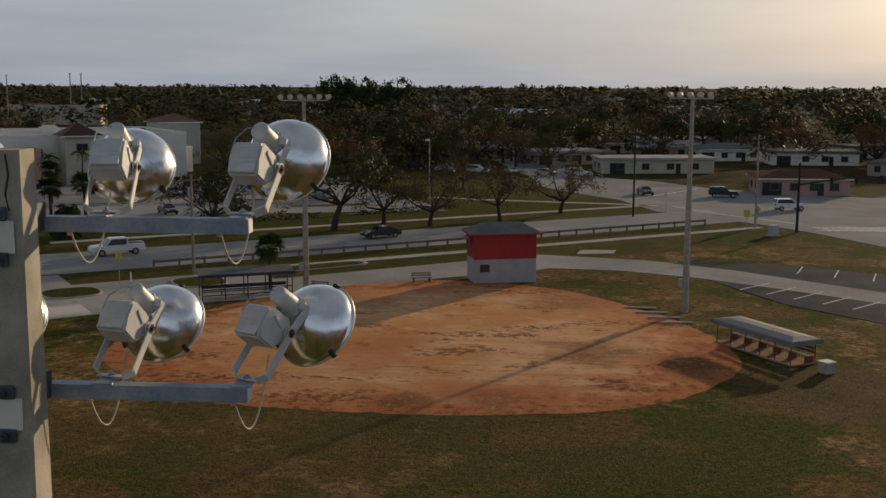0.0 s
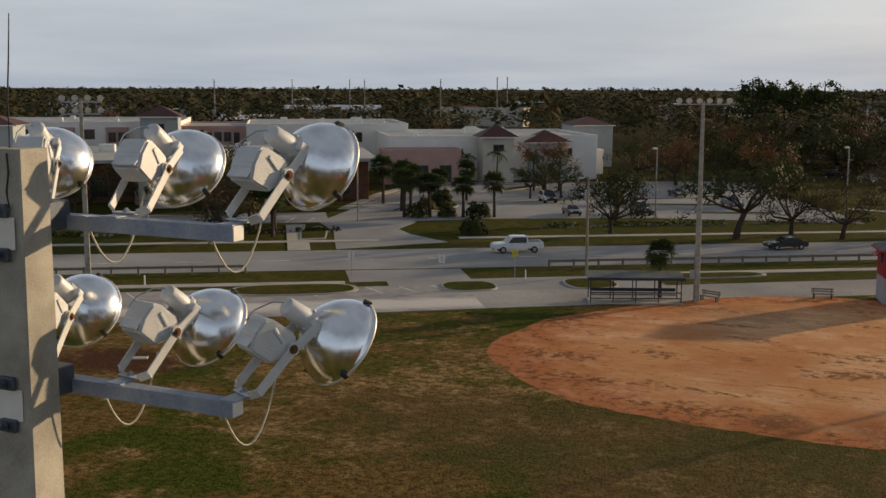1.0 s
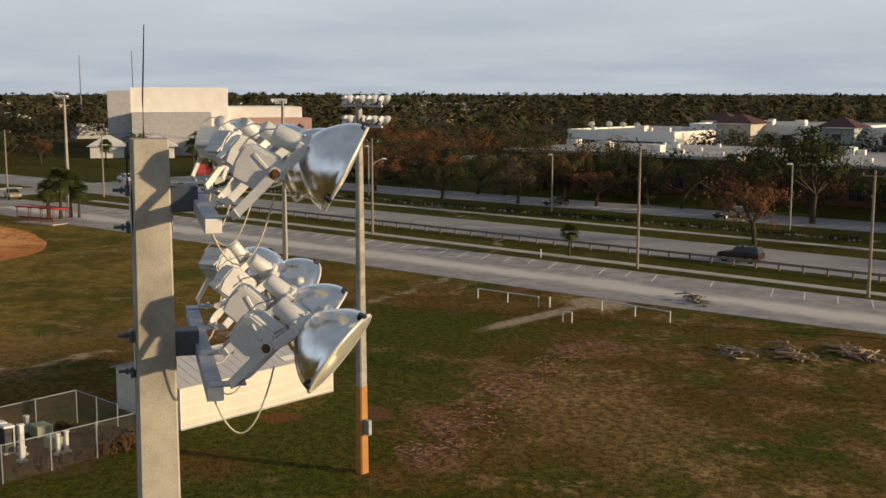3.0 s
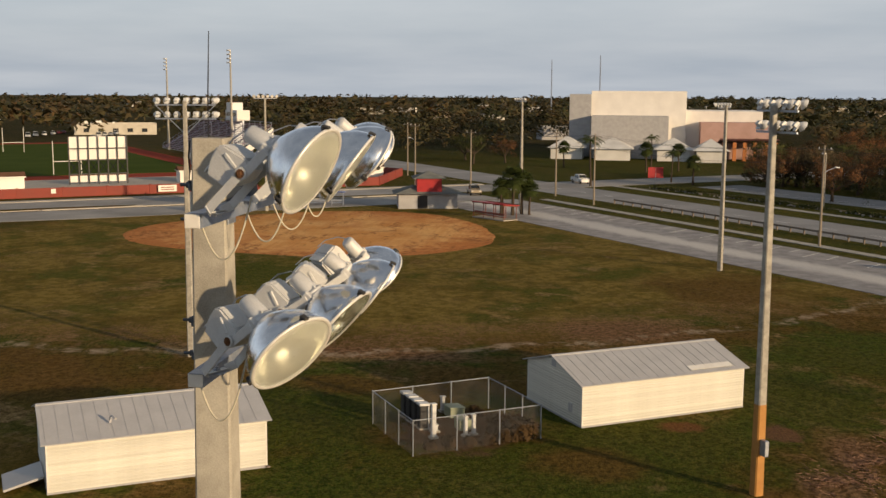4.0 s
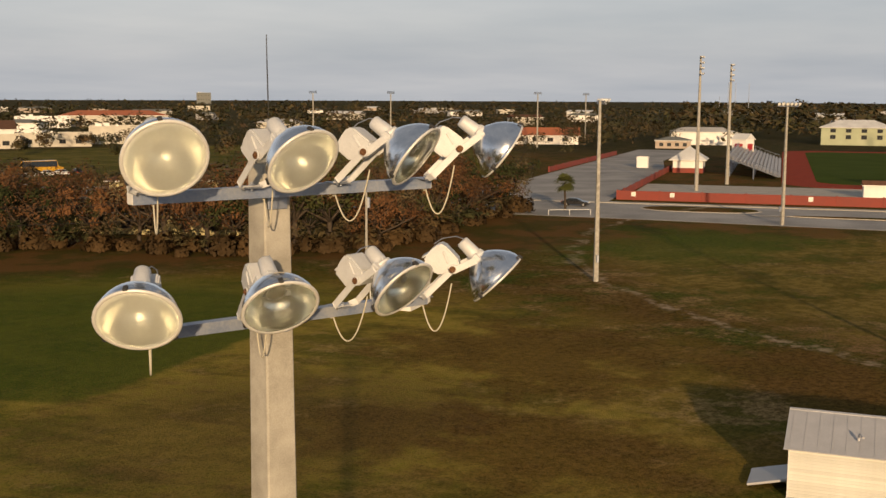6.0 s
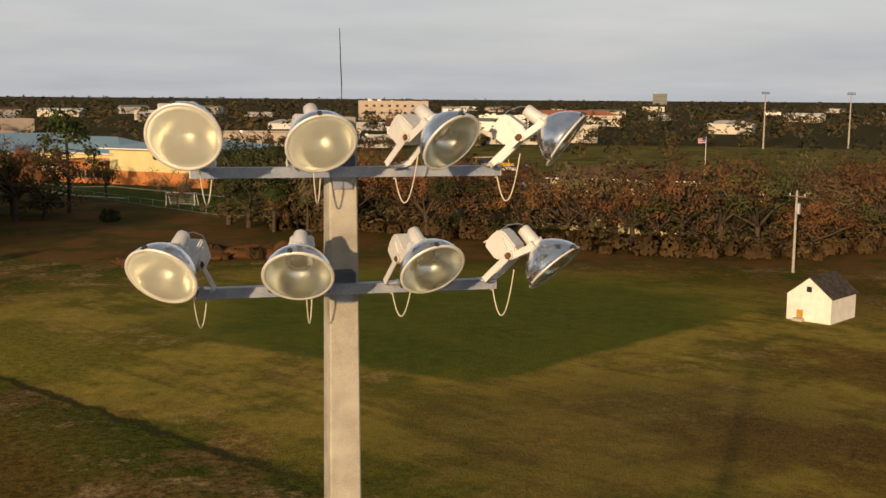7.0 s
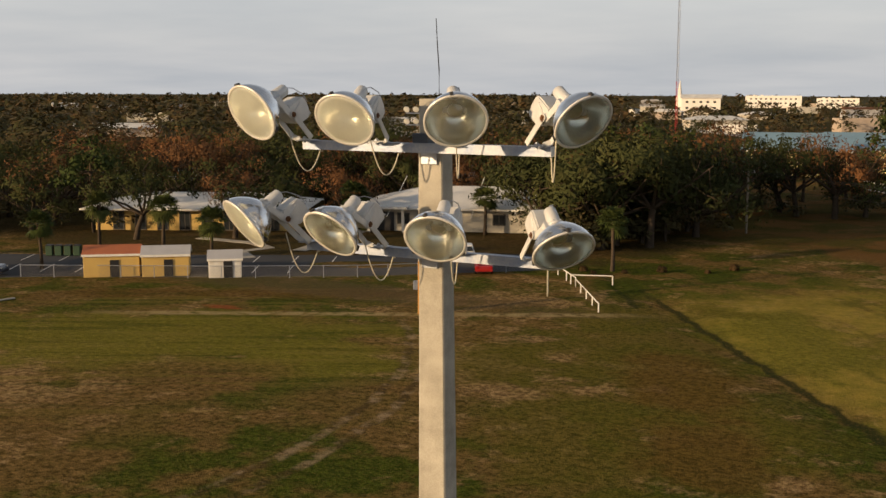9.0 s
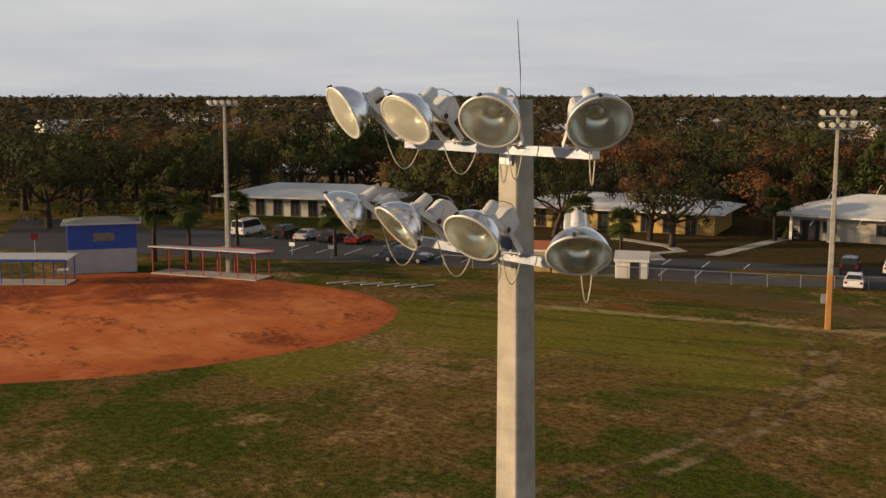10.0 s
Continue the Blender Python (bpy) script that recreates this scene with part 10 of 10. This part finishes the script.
def car(kind, x, y, turn, colour, label, z=0.04, bed=None):
    L, W, body, cab, ms = car_meshes(kind)
    t = thing("bus" if kind == "bus" else "pickup_truck" if kind == "pickup" else "van" if kind == "van" else "car", pose(x, y, z, 0, 0, turn), label, "bus" if kind == "bus" else "truck" if kind == "pickup" else "van" if kind == "van" else "car", "vehicles")
    pm = car_paint(colour, COLOURS[colour])
    for key in ("body", "cabin"):
        k = (kind, key, colour)
        if k not in PLAIN:
            m = ms[key].copy()
            m.materials.clear()
            m.materials.append(pm)
            PLAIN[k] = m
        part(key, PLAIN[k], None, t)
    if (kind, "glz") not in PLAIN:
        # side, front and rear panes set just proud of the cabin
        z0, z1 = cab[0][1] + 0.06, cab[1][1] - 0.10
        h = z1 - z0
        for nm in ("side", "front", "rear"):
            bm = bmesh.new()
            if nm == "side":
                xs0, xs1, xt0, xt1 = cab[0][0] + 0.22, cab[3][0] - 0.26, cab[1][0] + 0.12, cab[2][0] - 0.10
                ya, yb = W / 2 - 0.04 - 0.22 * 0.10 + 0.012, W / 2 - 0.26 + 0.22 * 0.12 + 0.012
                v = [bm.verts.new(p) for p in ((xs0, ya, z0), (xs1, ya, z0), (xt1, yb, z1), (xt0, yb, z1))]
            else:
                a, c = (cab[3], cab[2]) if nm == "front" else (cab[0], cab[1])
                sg = 1 if nm == "front" else -1
                f0, f1 = 0.12, 0.88
                pa, pc = (a[0] + (c[0] - a[0]) * f0 + 0.02 * sg, a[1] + (c[1] - a[1]) * f0), (a[0] + (c[0] - a[0]) * f1 + 0.02 * sg, a[1] + (c[1] - a[1]) * f1)
                v = [bm.verts.new(p) for p in ((pa[0], -W / 2 + 0.16, pa[1]), (pa[0], W / 2 - 0.16, pa[1]), (pc[0], W / 2 - 0.32, pc[1]), (pc[0], -W / 2 + 0.32, pc[1]))]
            fc = bm.faces.new(v)
            r = bmesh.ops.extrude_face_region(bm, geom=[fc])
            nrm = Vector((0, 0.02, 0)) if nm == "side" else Vector((0.02 if nm == "front" else -0.02, 0, 0.01))
            for q in r["geom"]:
                if isinstance(q, bmesh.types.BMVert):
                    q.co += nrm
            bmesh.ops.recalc_face_normals(bm, faces=bm.faces)
            PLAIN[(kind, nm)] = mesh_of("window", bm, CAR_GLASS)
        PLAIN[(kind, "glz")] = True
    part("window", PLAIN[(kind, "side")], None, t)
    part("window", PLAIN[(kind, "side")], None, t, at=Matrix.Diagonal((1, -1, 1, 1)))
    part("windscreen", PLAIN[(kind, "front")], None, t)
    part("rear_window", PLAIN[(kind, "rear")], None, t)
    wr = 1.15 if kind in ("pickup", "suv", "bus") else 1.0
    for sx in (-L * 0.31, L * 0.31):
        for sy in (-1, 1):
            w = part("wheel", WHEEL, None, t, at=Matrix.Translation((sx, sy * (W / 2 - 0.09), 0.33 * wr)) @ Matrix.Diagonal((wr, 1, wr, 1)))
            part("rim", HUB, None, w)
    for sy in (-1, 1):
        part("headlight", solid((0.1, 0.34, 0.16), (L / 2 - 0.05, sy * (W / 2 - 0.28), 0.72 if kind not in ("pickup", "suv", "van", "bus") else 0.88), bevel=0.02), HEADLAMP, t)
        part("tail_light", solid((0.08, 0.26, 0.2), (-L / 2 + 0.02, sy * (W / 2 - 0.22), 0.78 if kind not in ("pickup", "suv", "van", "bus") else 0.95), bevel=0.02), TAIL, t)
    part("bumper", solid((0.16, W - 0.1, 0.2), (L / 2 - 0.02, 0, 0.48), bevel=0.03), BLACK_METAL if colour != "white" else WHEEL_METAL, t)
    if kind == "pickup":
        part("bed_liner", solid((1.9, W - 0.3, 0.06), (-1.82, 0, 1.125), bevel=0.01), BLACK_METAL, t, "dark load bed")
        for sy in (-1, 1):
            part("bed_side", solid((2.0, 0.1, 0.14), (-1.82, sy * (W / 2 - 0.07), 1.16), bevel=0.02), pm, t)
    return t


car("pickup", 41.6, -111.3, RT, "white", "white pickup truck driving on the main road")
car("sedan", 14.6, -127.4, RT, "black", "black saloon car on the main road")
car("suv", 100.2, -64.1, RT, "black", "black off-road car on the main road")
car("sedan", -23.2, -184.2, 100, "black", "dark saloon car waiting at the junction")
car("suv", -35.7, -181.0, 175, "black", "black off-road car at the junction")
car("suv", -42.2, -162.6, 190, "white", "white delivery car crossing the junction")
car("sedan", -46, -196, 60, "white", "white car parked by the houses")
car("pickup", 226, 1.0, 205, "white", "white pickup truck on the far road")
car("pickup", 196, 20, 195, "tan", "tan pickup truck turning at the corner")
p = on_stadium(-30, 182.0)
car("sedan", p[0], p[1], SA, "black", "black saloon car on the stadium street")
for x, y, kind, colour in ((-49.0, 89.6, "sedan", "white"), (-45.0, 92.6, "sedan", "red"), (-54.0, 97.2, "suv", "black"), (-50.5, 99.4, "suv", "white"), (-120.0, 64.0, "van", "white"), (-114.5, 66.6, "suv", "black"), (-111.2, 67.6, "sedan", "silver"),
                           (-108.0, 69.0, "sedan", "black"), (-104.6, 70.8, "sedan", "red"), (-88.4, 65.8, "pickup", "navy")):
    car(kind, x, y, 118 if kind != "pickup" else 28, colour, {"white": "white", "red": "red", "black": "black", "silver": "silver", "navy": "dark blue"}[colour] + " " + {"sedan": "saloon car", "suv": "estate car", "van": "minibus", "pickup": "pickup truck"}[kind] + " parked in the dark car park")
rnd = random.Random(14)
for k in range(10):
    x, y = on_road(rnd.choice((-70, -62, -54, -46)) + rnd.uniform(-2, 2), -150 - 6 * rnd.randint(0, 4))
    car(rnd.choice(("sedan", "suv")), x, y, RT + 90, rnd.choice(("white", "silver", "black", "grey")), "car parked in the tree-shaded car park")
for s in (6, 38, 66, 96):
    x, y = on_road(s, ("hedge", -12.2))
    car(rnd.choice(("sedan", "suv")), x, y, RT + 75, rnd.choice(("black", "grey", "silver")), "car parked in front of the school")
for k in range(12):
    x, y = 410 + 9 * (k % 6) + rnd.uniform(-2, 2), 196 + 26 * (k // 6) + 1.5 * (k % 6)
    car(rnd.choice(("sedan", "suv", "van")), x, y, rnd.choice((30, 210)), rnd.choice(("white", "black", "red", "silver")), "car parked outside the far offices")
for k in range(6):
    car(rnd.choice(("sedan", "suv")), -14 + 7 * k, -218 - 3 * k + rnd.uniform(-3, 3), rnd.uniform(0, 180), rnd.choice(("white", "silver", "black")), "car parked in front of the houses")
car("bus", 82, 262, 5, "yellow", "yellow school bus parked behind the trees")
for k in range(8):
    car(rnd.choice(("sedan", "suv")), 62 + 3.6 * k, 252 + rnd.uniform(-1, 1), 95, rnd.choice(("grey", "silver", "black", "white")), "car parked behind the canal trees")

# bins, fence and signs in the dark lot
for k in range(4):
    b_ = thing("waste_bin", pose(-92.5 + 0.9 * k, 79.0 + 0.5 * k, 0.03, 0, 0, 28), "dark green wheeled waste bin", "waste bin", "bins in the car park")
    part("body", solid((0.75, 0.8, 1.1), (0, 0, 0.6), bevel=0.04), material("green_bin_plastic", (0.02, 0.06, 0.03), 0.5), b_)
    part("lid", solid((0.8, 0.85, 0.08), (0, 0, 1.2), (4, 0, 0), 0.02), BLACK_METAL, b_)
fence = thing("chain_link_fence", pose(0, 0, 0), "low chain-link fence along the edge of the car park", "fence")
pts = [Vector((-84, 67.5, 0)), Vector((-66, 76.5, 0)), Vector((-54.5, 83.5, 0)), Vector((-40.5, 95.5, 0))]
for a, b_ in zip(pts, pts[1:]):
    n = int((b_ - a).length / 3)
    for k in range(n):
        p = a.lerp(b_, k / n)
        part("post", rod(bmesh.new(), p, p + Vector((0, 0, 1.25)), 0.04, None, 6), GALV, fence)
    part("top_rail", rod(bmesh.new(), a + Vector((0, 0, 1.22)), b_ + Vector((0, 0, 1.22)), 0.03, None, 6), GALV, fence)
    bm = bmesh.new()
    L = (b_ - a).length
    d = (b_ - a).normalized()
    i = -1.2
    while i < L:
        for sg in (1, -1):
            t0, t1 = max(0.0, -i), min(1.2, L - i)
            if t1 > t0:
                p0, p1 = a + d * (i + t0), a + d * (i + t1)
                za, zb = (0.02 + t0, 0.02 + t1) if sg > 0 else (1.22 - t0, 1.22 - t1)
                rod(bm, (p0.x, p0.y, za), (p1.x, p1.y, zb), 0.007, None, 3, False)
        i += 0.3
    part("wire_mesh", bm, MESH_WIRE, fence)["kind"] = "stuff"


def road_sign(x, y, turn, h, shape, mat, label, w=0.6):
    t = thing("road_sign", pose(x, y, 0, 0, 0, turn), label, "road sign", "road signs")
    part("post", rod(bmesh.new(), (0, 0, 0), (0, 0, h), 0.035, None, 6), GALV, t)
    part("plate", solid((w, 0.03, w * shape), (0, -0.04, h - w * shape / 2), bevel=0.004), mat, t)
    return t


YELLOW_SIGN = material("yellow_sign", (0.58, 0.52, 0.03), 0.5, 0, (0.50, 0.44, 0.03), 1.5, 20, 0.03)
road_sign(35.0, -94.3, RT, 3.0, 1.2, YELLOW_SIGN, "yellow-green warning sign on a thin post", 0.6)
road_sign(-31.5, -139.5, 150, 2.6, 1.2, YELLOW_SIGN, "yellow-green warning sign at the junction", 0.8)
road_sign(50.5, -89.5, RT, 2.4, 1.3, WHITE_PAINT, "small pale sign beside the link road")
road_sign(41.5, -91.5, RT, 2.4, 1.3, WHITE_PAINT, "small pale sign beside the link road")
road_sign(-119, 36, 60, 2.6, 1.0, RED_PAINT, "red stop sign beside the lane", 0.75)
road_sign(-128, 52, 60, 2.6, 1.0, RED_PAINT, "red stop sign beside the lane", 0.75)
road_sign(229, -14.6, 100, 3.4, 0.7, RED_PAINT, "red entrance sign board", 3.2)
for x, y in ((-96, 61), (-88, 66.5), (-101, 59)):
    road_sign(x, y, 28, 1.5, 0.6, WHITE_PAINT, "small white parking sign", 0.7)
# concrete walks by the halls
bm = bmesh.new()
band(bm, [(-70.5, 96), (-72, 104), (-73.5, 112), (-74.2, 117)], 1.8, -0.1, 0.05)
surface("pavement_hall_walk", bm, PAVING, "pale concrete walk to the hall's porch", "sidewalk")
bm = bmesh.new()
band(bm, [(-72, 88.5), (-76, 92), (-75, 96), (-79, 98.5), (-88, 99)], 1.6, -0.1, 0.05)
surface("pavement_curved_walk", bm, PAVING, "pale curved concrete walk among the trees", "sidewalk")
bm = bmesh.new()
prism(bm, [(-58 + 5.4 * math.cos(2 * math.pi * k / 20), 90.5 + 2.2 * math.sin(2 * math.pi * k / 20) + 2.4 * math.cos(2 * math.pi * k / 20)) for k in range(20)], 0.0, 0.10)
surface("ground_loop_island", bm, GRASS, "brown grass island in the turning loop", "grass")
fl = thing("flag_pole", pose(122, 225, 0, 0, 0, 20), "white flag pole with a striped flag", "flag pole")
part("pole", rod(bmesh.new(), (0, 0, 0), (0, 0, 9.5), 0.09, 0.05, 8), WHITE_PAINT, fl)
bm = bmesh.new()
for k in range(7):
    block(bm, (2.6, 0.03, 0.2), (-1.4, 0.05 * math.sin(k), 9.2 - 0.2 * k), mi=k % 2)
f_ = part("flag", bm, [RED_PAINT, WHITE_PAINT], fl, "red and white striped flag")
part("canton", solid((1.1, 0.05, 0.75), (-0.65, 0, 8.95)), BLUE_PAINT, f_)

# ---- signals and street furniture at the junction ----
sg = thing("traffic_signal", pose(-37.4, -137.5, 0, 0, 0, 205), "black mast-arm traffic signal at the junction", "traffic signal")
part("pole", rod(bmesh.new(), (0, 0, 0), (0, 0, 8.9), 0.20, 0.13, 10), BLACK_METAL, sg)
arm = part("mast_arm", path_tube(bmesh.new(), [(0, 0, 6.1), (4, 0, 6.5), (9, 0, 6.75), (14, 0, 6.8)], [0.13, 0.11, 0.09, 0.06], 8), BLACK_METAL, sg)
for x in (5.0, 9.0, 13.0):
    hd = part("signal_head", solid((0.35, 0.3, 1.05), (x, -0.1, 6.45), bevel=0.03), BLACK_METAL, sg, "black three-lamp signal head")
    for k in range(3):
        part("lens", rod(bmesh.new(), (x, -0.25, 6.79 - 0.33 * k), (x, -0.31, 6.79 - 0.33 * k), 0.11, None, 10), RUBBER, hd)
cb = thing("control_cabinet", pose(-33.7, -133.9, 0, 0, 0, 30), "pale grey traffic control cabinet on a concrete pad", "cabinet")
part("pad", solid((1.5, 1.1, 0.14), (0, 0, 0.07), bevel=0.02), PAVING, cb)
part("body", solid((1.15, 0.7, 1.25), (0, 0, 0.76), bevel=0.03), GREY_METAL, cb)
part("door", solid((1.0, 0.03, 1.1), (0, -0.362, 0.76), bevel=0.01), GREY_METAL, cb)
part("handle", solid((0.05, 0.05, 0.2), (0.4, -0.39, 0.8)), BLACK_METAL, cb)
for x, y, h, tr in ((-33.8, -143.9, 2.6, 20), (-23.6, -159.2, 2.9, 60)):
    ys = thing("road_sign", pose(x, y, 0, 0, 0, tr), "yellow diamond warning sign on a thin post" if h < 2.8 else "dark backed road sign on a thin post", "road sign")
    part("post", rod(bmesh.new(), (0, 0, 0), (0, 0, h), 0.04, None, 6), GALV, ys)
    part("plate", solid((0.7, 0.03, 0.7), (0, -0.06, h - 0.4), (0, 45 if h < 2.8 else 0, 0), 0.005), YELLOW_SIGN if h < 2.8 else GREY_METAL, ys)
# white stall lines in the dark lot
bm = bmesh.new()
for k in range(12):
    p = Vector((-22.6, -96.4)).lerp(Vector((-44, -73.6)), k / 11)
    band(bm, [p, p + Vector((-3.4, -3.6))], 0.13, 0.0, 0.046)
for k in range(10):
    p = Vector((-31.5, -110)).lerp(Vector((-60, -94)), k / 9)
    band(bm, [p, p + Vector((1.6, 4.4))], 0.12, 0.0, 0.046)
surface("road_lot_lines", bm, LINE_WHITE, "white stall lines in the dark car park", "road marking")
